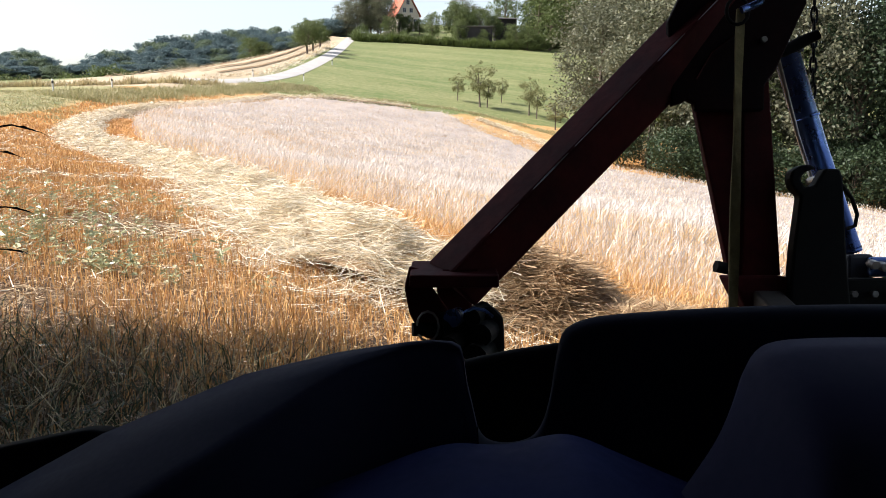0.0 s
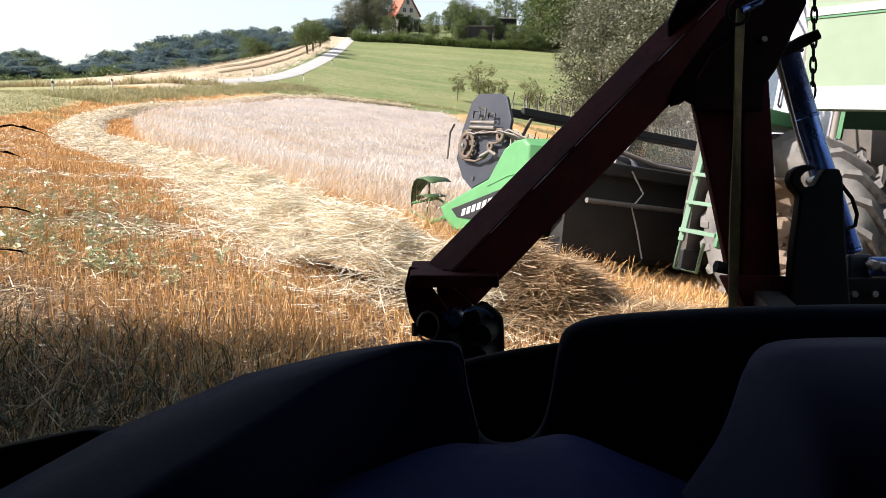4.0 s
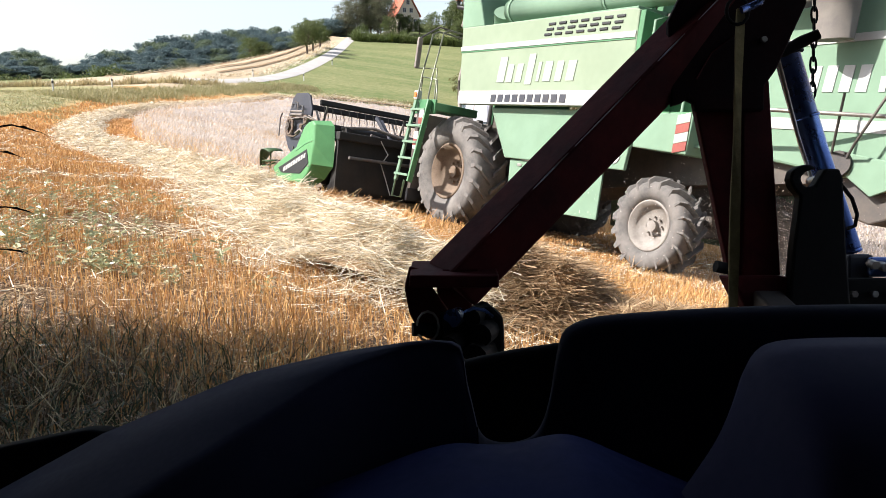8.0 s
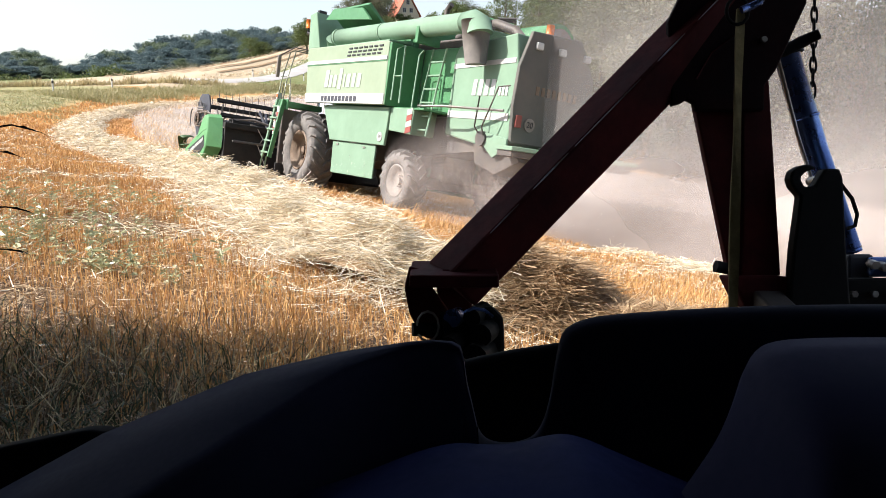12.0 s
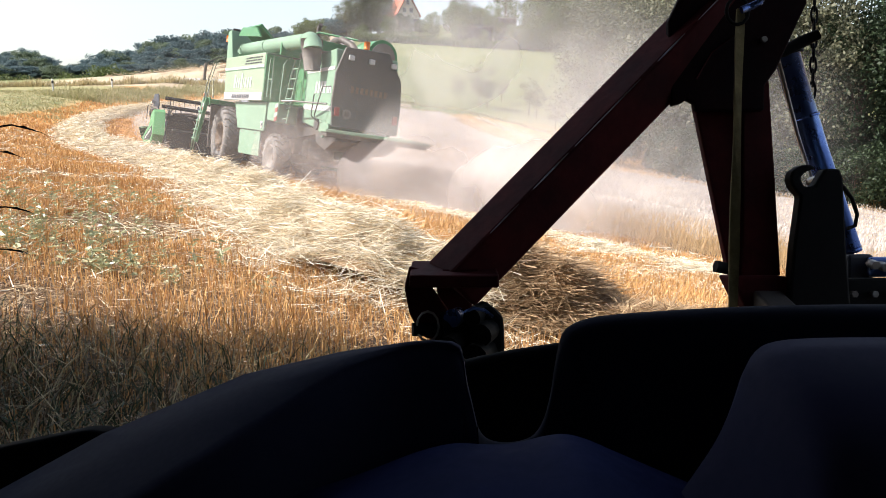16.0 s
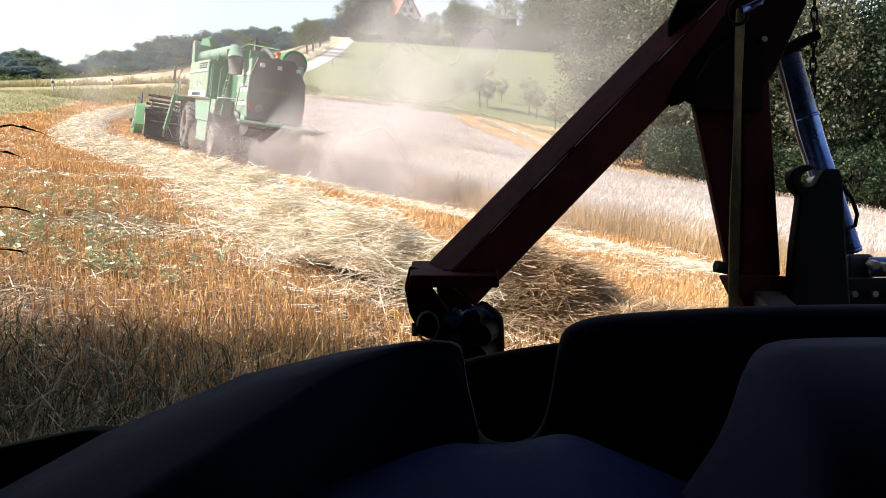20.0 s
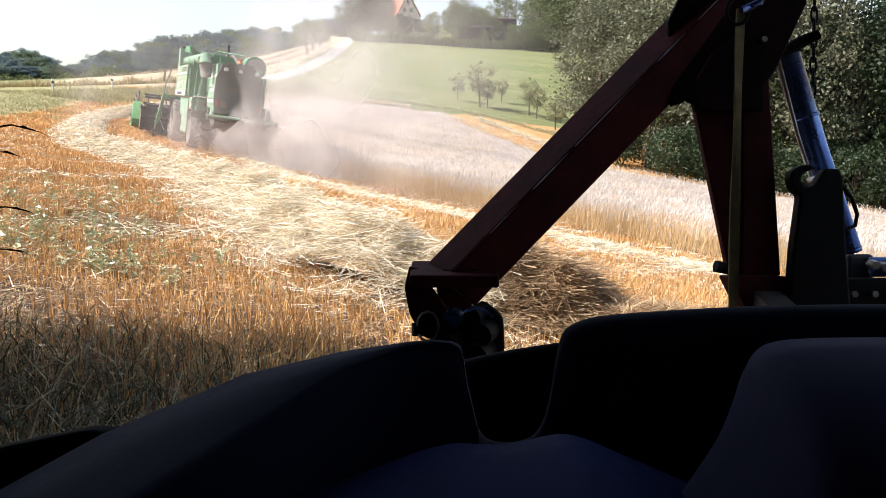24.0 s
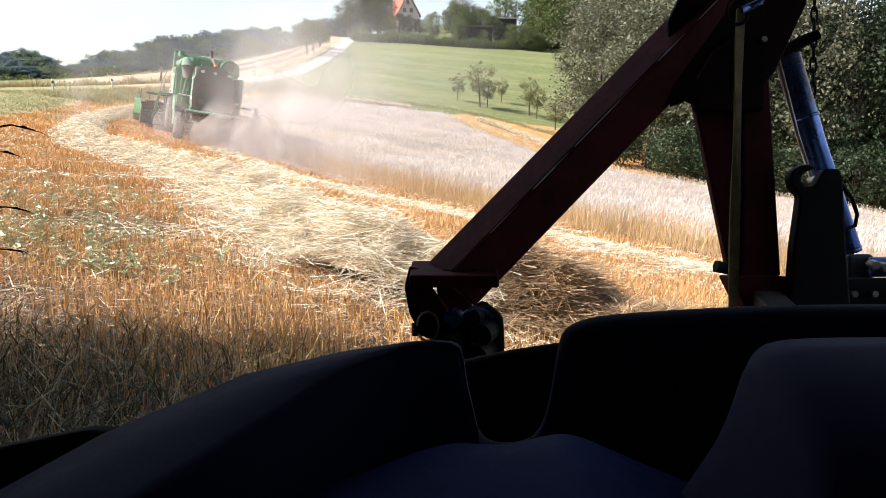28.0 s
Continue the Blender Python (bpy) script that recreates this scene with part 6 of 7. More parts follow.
def hitch():
    h = thing("hitch_triangle", EYE, "worn dark red steel quick-hitch triangle on a tractor linkage", "tractor hitch")
    part("beam", bar((0.0132, 1.23, -0.0594), (0.5948, 1.3, 0.534), 0.08, 0.08, 25), M_RED, h)
    way = Vector((0.5948, 1.3, 0.534)) - Vector((0.0132, 1.23, -0.0594))
    turn = way.to_track_quat("Z", "Y").to_matrix() @ Matrix.Rotation(radians(25), 3, "Z")
    edge = min((turn @ Vector((0.0395 * i, 0.0395 * j, 0)) for i in (-1, 1) for j in (-1, 1)), key=lambda v: v.y)
    # Highlight and wear on the edge are drawn as thin pale rods.
    for q, r, w in ((0.12, 0.2, 0.0011), (0.24, 0.34, 0.0017), (0.36, 0.55, 0.0013), (0.60, 0.68, 0.0016), (0.72, 0.83, 0.0011)):
        at = Vector((0.0132, 1.23, -0.0594)) + edge
        part("worn_edge", rod([at + way * q, at + way * (q + r) / 2, at + way * r], [w * 0.4, w, w * 0.3], 6), M_GLINT, h, "glint and scuffed steel drawn along the beam's edge")
    part("foot_plate", prism([(1.155, -0.061), (1.155, -0.041), (1.27, -0.020), (1.27, -0.041)], "x", -0.053, 0.088, 0.003), M_RED, h)
    part("foot_weld", rod([(0.0, 1.19, -0.036), (0.03, 1.185, -0.037), (0.055, 1.19, -0.036)], 0.004, 6), M_RED, h)
    part("bracket", prism([(-0.055, -0.027), (-0.033, -0.034), (-0.020, -0.060), (0.006, -0.096), (0.026, -0.128), (0.015, -0.157), (-0.033, -0.143), (-0.055, -0.106), (-0.063, -0.063)], "y", 1.2, 1.225, 0.004), M_RED, h)
    part("bracket", prism([(-0.012, -0.064), (0.045, -0.066), (0.051, -0.102), (0.016, -0.117), (-0.006, -0.097)], "y", 1.27, 1.3, 0.004), M_RED, h)
    ball = part("coupling", disc((0.0411, 1.22, -0.1412), (1, 0.25, 0), 0.040, 0.10, 20), M_RUBBER, h, "black iron lower link coupling")
    part("pin", disc((-0.0248, 1.2, -0.1306), (1, 0.2, 0), 0.011, 0.05, 14), M_RUBBER, ball)
    part("ring", rod([Vector((-0.0246, 1.19, -0.1249)) + Vector((0.018 * math.cos(t), 0, 0.024 * math.sin(t))) for t in [k * 0.5236 for k in range(12)]], 0.0022, 6, None, True), M_STEEL, ball)
    part("collar", disc((0.0201, 1.19, -0.1104), (0.4, 1, 0), 0.015, 0.03, 14), M_BLUE, ball, "pin head, its blue glint put into the colour")
    part("clevis", prism([(0.049, -0.097), (0.078, -0.090), (0.096, -0.108), (0.099, -0.164), (0.051, -0.173), (0.043, -0.135)], "y", 1.17, 1.2, 0.006), M_RUBBER, ball)
    for p, r in (((0.056, 1.18, -0.104), 0.015), ((0.070, 1.17, -0.130), 0.018), ((0.020, 1.17, -0.150), 0.018), ((0.060, 1.165, -0.165), 0.022)):
        part("knuckle", disc(p, (0.5, 1, 0.2), r, 0.05, 12), M_RUBBER, ball)
    part("spring_clip", rod([(0.034, 1.15, -0.098), (0.048, 1.148, -0.092), (0.066, 1.15, -0.096), (0.078, 1.15, -0.106)], 0.003, 6), M_BLUE, ball)
    part("gusset", prism([(0.387, 0.242), (0.404, 0.247), (0.412, 0.253), (0.424, 0.247), (0.427, 0.2345), (0.543, 0.2345), (0.544, 0.277), (0.562, 0.301), (0.590, 0.362), (0.615, 0.416), (0.611, 0.482), (0.428, 0.482), (0.380, 0.385)], "y", 1.245, 1.262, 0.003), M_GUSSET, h, "near-black gusset plate")
    part("leg", prism([(0.434, 0.254), (0.518, 0.256), (0.520, -0.087), (0.506, -0.063), (0.492, -0.028)], "y", 1.275, 1.295, 0.003), M_RED, h)
    part("leg", prism([(0.514, 0.290), (0.560, 0.290), (0.580, -0.045), (0.516, -0.051)], "y", 1.265, 1.28, 0.003), M_RED, h)
    part("leg_foot", prism([(0.487, -0.046), (0.565, -0.044), (0.592, -0.048), (0.596, -0.101), (0.514, -0.101)], "y", 1.25, 1.31, 0.005), M_RED, h)
    part("bolt", disc((0.4742, 1.25, -0.0316), (1, 0.1, -0.2), 0.011, 0.026, 6), M_RUBBER, h)
    part("edge_rod", rod([(0.4270, 1.243, 0.2865), (0.4530, 1.243, 0.3310), (0.4900, 1.243, 0.3600)], 0.0013, 6), M_RED, h)
    # Pale steel disc stands in for daylight through a small hole.
    part("rivet", disc((0.5400, 1.243, 0.3525), (0, 1, 0), 0.005, 0.012, 10), M_STEEL, h)


def top_link():
    h = thing("top_link", EYE, "chrome hydraulic top link tinted for blue light, with a black bracket", "top link")
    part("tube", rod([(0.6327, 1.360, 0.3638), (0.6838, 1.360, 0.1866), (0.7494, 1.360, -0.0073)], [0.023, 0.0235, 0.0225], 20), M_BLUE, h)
    part("seam", rod([(0.6057, 1.335, 0.3489), (0.6425, 1.335, 0.2057), (0.6712, 1.335, 0.1136)], 0.0035, 6), M_STEEL, h)
    part("collar", disc((0.6316, 1.36, 0.3627), (-0.29, 0, 1), 0.030, 0.016, 18), M_RUBBER, h)
    for k in range(3):
        c = Vector((0.6546, 1.36, 0.2877)) + (Vector((0.7494, 1.36, -0.0073)) - Vector((0.6327, 1.36, 0.3638))) * (0.12 + 0.33 * k)
        part("band", disc(c, (-0.29, 0, 1), 0.0245, 0.006, 18), M_BLUE, h)
    part("lever", rod([(0.5790, 1.330, 0.3455), (0.6126, 1.330, 0.3557), (0.6434, 1.320, 0.3713), (0.6687, 1.310, 0.3825)], [0.006, 0.010, 0.011, 0.009], 8), M_RUBBER, h, "dark locking lever")
    part("spindle", rod([(0.6296, 1.360, 0.5013), (0.6243, 1.360, 0.3971), (0.6306, 1.360, 0.3638)], 0.0105, 12), M_RUBBER, h)
    for k in range(6):
        part("thread", disc(Vector((0.6243, 1.36, 0.3992)) + Vector((0.0006 * k, 0, -0.004 * k)), (-0.05, 0, 1), 0.0125, 0.0018, 12), M_STEEL, h)
    part("yoke", prism([(0.625, 0.519), (0.678, 0.519), (0.673, 0.456), (0.652, 0.414), (0.636, 0.419), (0.628, 0.466)], "y", 1.37, 1.40, 0.004), M_RUBBER, h)
    br = part("bracket", prism([(0.579, -0.114), (0.588, 0.001), (0.600, 0.089), (0.587, 0.103), (0.582, 0.118), (0.586, 0.132), (0.601, 0.141), (0.619, 0.142), (0.625, 0.135), (0.607, 0.129), (0.600, 0.118), (0.607, 0.104), (0.623, 0.106), (0.634, 0.124), (0.640, 0.135), (0.665, 0.135), (0.671, 0.120), (0.677, -0.009), (0.686, -0.114)], "y", 1.235, 1.262, 0.004), M_RUBBER, h, "black iron bracket with an open hook")
    part("hook_pin", disc((0.6395, 1.27, 0.1178), (0, 1, 0), 0.008, 0.03, 12), M_STEEL, br)
    part("hose", rod([(0.7176, 1.330, 0.1172), (0.7380, 1.330, 0.0907), (0.7472, 1.330, 0.0622), (0.7431, 1.330, 0.0418), (0.7298, 1.330, 0.0367)], 0.0035, 7), M_RUBBER, h)
    part("end_fitting", box(0.7247, 0.7726, 1.32, 1.36, -0.0561, -0.0092, 0.006), M_GREY, h, "pale grey end fitting")
    blk = part("valve_block", box(0.7584, 0.8725, 1.31, 1.37, -0.0499, -0.0143, 0.006), M_BLUE, h, "hydraulic coupling tinted for blue light")
    for k in range(3):
        part("nut", disc((0.7582 + 0.018 * k, 1.3, -0.0269 - 0.004 * k), (0, 1, 0.2), 0.008, 0.02, 6), M_STEEL, blk)
    part("cross_plate", box(0.5888, 0.8728, 1.28, 1.31, -0.1285, -0.0508, 0.004), M_RUBBER, h)
    for px in (0.71, 0.745, 0.775):
        part("bolt", disc((px, 1.275, -0.078), (0, 1, 0), 0.006, 0.012, 6), M_STEEL, h)


def strap():
    h = thing("strap", EYE, "weathered yellow-green webbing strap hanging from the hitch", "strap")
    path = [(0.4847, 1.200, 0.3909), (0.4788, 1.190, 0.3475), (0.4741, 1.185, 0.2643), (0.4703, 1.180, 0.1727), (0.4676, 1.180, 0.0823), (0.4657, 1.180, -0.0081), (0.4639, 1.180, -0.1076)]
    bm = bmesh.new()
    prev = None
    for k, p in enumerate(path):
        w = 0.0068 + 0.0010 * math.sin(k * 1.7)
        ring = [bm.verts.new((p[0] + sx * w, p[1] + sy * 0.002 + sx * 0.002 * math.sin(k), p[2])) for sx, sy in ((-1, -1), (1, -1), (1, 1), (-1, 1))]
        if prev:
            for j in range(4):
                bm.faces.new((prev[j], prev[(j + 1) % 4], ring[(j + 1) % 4], ring[j]))
        prev = ring
    part("webbing", bm, M_STRAP, h)
    part("buckle", rod([Vector((0.4752, 1.19, 0.384)) + Vector((0.018 * math.cos(t), 0, 0.022 * math.sin(t))) for t in [k * 0.5236 for k in range(12)]], 0.003, 7, None, True), M_RUBBER, h)
    part("hook", rod([(0.4775, 1.180, 0.3825), (0.4920, 1.180, 0.3880), (0.5073, 1.180, 0.3952), (0.5137, 1.180, 0.4097)], 0.006, 8), M_BLUE, h, "steel hook tinted for blue light")


def chain():
    h = thing("chain", EYE, "dark steel link chain hanging beside the top link", "chain")
    n = 9
    for k in range(n):
        c = Vector((0.706, 1.4, 0.4925)).lerp(Vector((0.7017, 1.4, 0.3015)), k / (n - 1))
        turn = k % 2
        pts = [c + Vector((0.0062 * math.cos(t) * (0.35 if turn else 1), 0.0062 * math.cos(t) * (1 if turn else 0.2), 0.0165 * math.sin(t))) for t in [j * 0.5236 for j in range(12)]]
        part("link", rod(pts, 0.0021, 6, None, True), M_RUBBER, h)


hitch()
top_link()
strap()
chain()


def loft(rows):
    """A smooth skin over rows of points."""
    bm = bmesh.new()
    made = [[bm.verts.new(p) for p in row] for row in rows]
    for p, q in zip(made, made[1:]):
        for i in range(len(p) - 1):
            bm.faces.new((p[i], p[i + 1], q[i + 1], q[i])).smooth = True
    bmesh.ops.recalc_face_normals(bm, faces=bm.faces)
    return bm


def lip(line, section):
    """A moulded edge: the line of its crest, from which a rounded face falls away towards the cab; a fourth number scales its depth."""
    L = np.array([(*p, 1.0)[:4] for p in line], float)
    k = np.linspace(0, len(L) - 1, (len(L) - 1) * 4 + 1)
    L = np.stack([np.interp(k, np.arange(len(L)), L[:, c]) for c in range(4)], 1)
    for _ in range(5):
        L[1:-1] = (L[:-2] + 2 * L[1:-1] + L[2:]) / 4
    return loft([[(x, y + dy * q, z + dz) for dy, dz in section] for x, y, z, q in L])


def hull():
    """The dark moulded plastic edge right before the camera, its outlines placed to fit the camera's view."""
    h = thing("tractor_fender", EYE, "dark moulded plastic tractor body edge, sky blue and shade in its colours", "tractor fender")
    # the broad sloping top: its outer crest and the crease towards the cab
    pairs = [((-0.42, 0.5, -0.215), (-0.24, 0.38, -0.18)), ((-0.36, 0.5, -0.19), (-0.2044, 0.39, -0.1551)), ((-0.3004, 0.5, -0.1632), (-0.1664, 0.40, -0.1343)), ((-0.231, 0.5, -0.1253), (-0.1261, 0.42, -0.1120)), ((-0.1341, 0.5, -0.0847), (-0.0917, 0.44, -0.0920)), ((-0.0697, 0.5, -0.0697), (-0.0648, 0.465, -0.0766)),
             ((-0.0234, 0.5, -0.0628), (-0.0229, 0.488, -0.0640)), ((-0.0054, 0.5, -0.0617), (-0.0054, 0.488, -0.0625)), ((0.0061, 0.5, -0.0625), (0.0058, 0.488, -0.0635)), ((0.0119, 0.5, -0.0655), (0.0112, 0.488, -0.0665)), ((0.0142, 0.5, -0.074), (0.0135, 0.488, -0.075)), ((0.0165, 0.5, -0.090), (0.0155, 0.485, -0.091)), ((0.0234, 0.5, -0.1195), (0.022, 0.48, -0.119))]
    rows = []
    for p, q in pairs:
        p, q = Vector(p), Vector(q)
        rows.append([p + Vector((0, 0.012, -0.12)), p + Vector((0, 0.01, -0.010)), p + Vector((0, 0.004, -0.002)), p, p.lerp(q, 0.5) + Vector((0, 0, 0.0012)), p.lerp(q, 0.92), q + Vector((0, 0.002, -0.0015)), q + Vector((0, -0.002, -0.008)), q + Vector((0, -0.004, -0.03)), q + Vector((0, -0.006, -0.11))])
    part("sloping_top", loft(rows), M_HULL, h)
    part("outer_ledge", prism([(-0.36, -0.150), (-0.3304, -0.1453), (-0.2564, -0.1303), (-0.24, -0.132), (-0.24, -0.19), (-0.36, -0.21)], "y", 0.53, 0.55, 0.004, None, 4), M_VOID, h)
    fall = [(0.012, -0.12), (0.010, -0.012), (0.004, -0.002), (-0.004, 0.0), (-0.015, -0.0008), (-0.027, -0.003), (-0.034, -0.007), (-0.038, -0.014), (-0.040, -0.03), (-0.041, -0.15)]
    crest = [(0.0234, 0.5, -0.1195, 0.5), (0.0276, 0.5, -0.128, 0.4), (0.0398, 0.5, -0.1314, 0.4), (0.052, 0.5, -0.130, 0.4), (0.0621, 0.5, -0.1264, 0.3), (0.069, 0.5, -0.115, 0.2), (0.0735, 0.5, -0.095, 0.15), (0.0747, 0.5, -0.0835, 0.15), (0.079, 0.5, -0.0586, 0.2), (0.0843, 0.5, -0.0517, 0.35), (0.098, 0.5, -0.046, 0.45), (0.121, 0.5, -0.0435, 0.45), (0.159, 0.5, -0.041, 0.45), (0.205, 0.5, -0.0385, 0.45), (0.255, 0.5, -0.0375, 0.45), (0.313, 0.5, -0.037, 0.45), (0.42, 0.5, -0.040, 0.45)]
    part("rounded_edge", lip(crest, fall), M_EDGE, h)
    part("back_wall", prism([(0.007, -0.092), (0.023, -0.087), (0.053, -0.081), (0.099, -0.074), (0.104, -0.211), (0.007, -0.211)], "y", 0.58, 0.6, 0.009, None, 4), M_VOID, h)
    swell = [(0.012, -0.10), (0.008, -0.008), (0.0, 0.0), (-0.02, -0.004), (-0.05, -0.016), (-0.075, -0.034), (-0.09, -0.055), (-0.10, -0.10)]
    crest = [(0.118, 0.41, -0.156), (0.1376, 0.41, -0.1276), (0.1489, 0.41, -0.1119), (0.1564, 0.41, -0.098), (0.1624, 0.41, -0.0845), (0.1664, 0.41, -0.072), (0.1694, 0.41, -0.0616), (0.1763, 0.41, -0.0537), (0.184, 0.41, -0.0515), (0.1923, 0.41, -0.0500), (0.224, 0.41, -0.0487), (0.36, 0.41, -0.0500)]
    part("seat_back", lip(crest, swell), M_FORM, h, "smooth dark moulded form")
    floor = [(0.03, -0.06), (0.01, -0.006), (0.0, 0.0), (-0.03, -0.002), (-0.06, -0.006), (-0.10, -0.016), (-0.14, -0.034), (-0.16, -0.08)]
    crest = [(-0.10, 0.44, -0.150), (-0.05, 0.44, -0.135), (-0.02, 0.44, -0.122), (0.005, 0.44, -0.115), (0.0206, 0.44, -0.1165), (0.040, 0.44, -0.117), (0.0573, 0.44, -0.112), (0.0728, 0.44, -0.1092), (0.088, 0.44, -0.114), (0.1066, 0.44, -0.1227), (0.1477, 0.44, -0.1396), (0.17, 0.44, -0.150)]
    part("floor_pan", lip(crest, floor), M_PANBLUE, h, "smooth floor of the moulding, its blue glow put into the colour")
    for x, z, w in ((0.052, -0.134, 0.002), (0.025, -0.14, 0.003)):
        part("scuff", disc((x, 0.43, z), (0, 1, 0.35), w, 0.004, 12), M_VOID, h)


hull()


def tractor_wheel(parent, x, y, radius, wide, rim_r):
    """A big ribbed rear wheel on the ground beside the cab."""
    hub = new("rear_wheel")
    hub.parent = parent
    hub.matrix_basis = Matrix.Translation((x, y, land1(x, y) + radius - 0.03))
    w, r = wide / 2, radius - 0.04
    part("tyre", lathe([(-w * 0.8, rim_r), (-w, rim_r + (r - rim_r) * 0.45), (-w * 0.95, r * 0.93), (-w * 0.75, r), (w * 0.75, r), (w * 0.95, r * 0.93), (w, rim_r + (r - rim_r) * 0.45), (w * 0.8, rim_r)], 36), M_TYRE, hub)
    first = None
    for k in range(36):
        side = -1 if k % 2 else 1
        if k < 2:
            bm = prism([(0.02 * side, -0.05), (w * side, 0.10), (w * side, 0.17), (0.02 * side, 0.02)], "z", r - 0.03, r + 0.04, 0.006)
            ob = part("lug", bm, M_TYRE, hub)
            first = (first or []) + [ob]
        else:
            ob = new("lug", first[k % 2].data)
            ob.parent = hub
        ob.matrix_basis = Matrix.Rotation(k * math.pi / 18, 4, "X")
    part("rim", lathe([(-w * 0.7, rim_r * 1.02), (-w * 0.3, rim_r * 0.8), (-w * 0.2, 0.02), (w * 0.2, 0.02), (w * 0.3, rim_r * 0.8), (w * 0.7, rim_r * 1.02)], 28), M_RED, hub)


def tractor_shell():
    """The tractor's body and cab, round and below the camera: unseen, its shell added to shade hitch and hull."""
    s = thing("tractor", Matrix(), "dark parked tractor with red rims, unseen cab shell added for shade", "tractor")
    # Unseen roof and panels, added to keep daylight off the hitch.
    part("roof", box(-1.15, 1.3, -1.6, 1.75, 2.55, 2.75, 0.05), M_BLACK, s)
    part("side_panel", box(-1.22, -1.15, -1.6, 1.2, 0.45, 2.6, 0.02), M_BLACK, s)
    part("side_panel", box(1.25, 1.32, -1.6, 0.4, 0.45, 2.6, 0.02), M_BLACK, s)
    part("front_panel", box(-1.2, 1.3, -1.68, -1.6, 0.2, 1.4, 0.02), M_BLACK, s)
    part("front_panel", box(-1.2, 1.3, -1.68, -1.6, 1.75, 2.6, 0.02), M_BLACK, s)
    for x in (-1.2, 1.2):
        part("screen_post", box(x, x + 0.1, -1.68, -1.6, 0.95, 2.6, 0.02), M_BLACK, s)
        part("roof_post", rod([(x + 0.05, 0.5, 2.6), (x + 0.05, 0.48, 0.4)], 0.05, 8), M_BLACK, s)
    # Slit height is set to let a little light reach the hull.
    part("windscreen", box(-1.1, 1.2, -1.65, -1.64, 1.4, 1.75), M_GLASS, s, "low clear slit added to let light onto the hull")
    part("floor_panel", box(-1.15, 1.25, -1.6, 0.35, 0.25, 0.33, 0.02), M_BLACK, s)
    part("fender_skirt", box(-0.75, 0.85, 0.36, 0.46, 0.30, 0.62, 0.02), M_BLACK, s)
    part("axle_housing", rod([(-1.35, -0.05, 0.42), (-0.3, -0.05, 0.34), (0.4, -0.05, 0.30), (1.4, -0.05, 0.26)], [0.09, 0.15, 0.15, 0.09], 14), M_DARK, s)
    part("bonnet", prism([(-1.68, 0.30), (-3.3, 0.30), (-3.4, 0.75), (-3.2, 1.05), (-1.68, 1.2)], "x", -0.42, 0.48, 0.05), M_RED, s, "dark red bonnet")
    part("front_axle", box(-0.85, 0.9, -3.05, -2.85, 0.28, 0.42, 0.03), M_DARK, s)
    # lower links and the arm that carries the hitch
    for x0, p in ((-0.15, (0.03, 1.27, -0.16)), (0.65, (0.55, 1.27, -0.10))):
        q = EYE @ Vector(p)
        part("lower_link", bar((x0, 0.0, 0.30), (q.x, q.y, q.z), 0.05, 0.07, 0), M_DARK, s)
    q = EYE @ Vector((0.62, 1.33, 0.56))
    part("hitch_arm", bar((0.55, 0.45, 2.35), (q.x, q.y, q.z), 0.09, 0.09, 0), M_RED, s)
    q = EYE @ Vector((0.64, 1.385, 0.52))
    part("upper_stay", bar((0.75, 0.45, 2.2), (q.x, q.y, q.z), 0.05, 0.06, 0), M_RUBBER, s)
    for x in (-1.45, 1.55):
        tractor_wheel(s, x, -0.05, 0.72, 0.42, 0.40)
        tractor_wheel(s, x * 0.68, -2.95, 0.46, 0.28, 0.25)


tractor_shell()
# ---- growth close to the tractor: unseen shrubs and trees added for shade, stems in view ----
side_shrub = tree("wayside_shrub", 61, 3.2, 2.8, 18000, 0.065, M_LEAF, "unseen leafy shrub added to shade the stubble", clumps=95, stem=0.05, low=0.02, category="shrub")
wall_shrub = copy_thing(side_shrub, Matrix.Translation((-2.5, -0.5, land1(-2.5, -0.5) - 0.05)) @ Matrix.Rotation(2.2, 4, "Z"))
wall_shrub["label"] = "unseen leafy shrub added beside the tractor to block light"
side_shrub.matrix_basis = Matrix.Translation((-3.35, 0.85, land1(-3.35, 0.85) - 0.05))

# Unseen crown added overhead to block skylight on the near ground.
shade_tree = tree("wayside_tree", 62, 7.4, 6.6, 15000, 0.13, M_LEAF, "unseen broad tree added to block the sky over the tractor", clumps=90, stem=0.14, low=0.42)
shade_tree.matrix_basis = Matrix.Translation((-3.2, 0.15, land1(-3.2, 0.15) - 0.05))


# Unseen tree added to the left; only its shade falls into view.
dapple_tree = tree("wayside_tree", 63, 5.2, 3.7, 16000, 0.075, M_LEAF, "unseen slender tree added to shade the stubble", clumps=80, stem=0.09, low=0.3)
dapple_tree.matrix_basis = Matrix.Translation((-5.3, -0.5, land1(-5.3, -0.5) - 0.05))


# Unseen saplings added for dappled shade patches on the stubble.
sapling = tree("wayside_sapling", 64, 2.4, 1.0, 950, 0.045, M_LEAF, "unseen thin sapling added to dapple the stubble with shade", clumps=12, stem=0.02, low=0.55, tight=0.3)
sapling.matrix_basis = Matrix.Translation((-2.76, 2.62, land1(-2.76, 2.62) - 0.05))
second = copy_thing(sapling, Matrix())
second.matrix_basis = Matrix.Translation((-3.1, 2.75, land1(-3.1, 2.75) - 0.05)) @ Matrix.Rotation(1.9, 4, "Z") @ Matrix.Diagonal((0.7, 0.7, 0.9, 1))


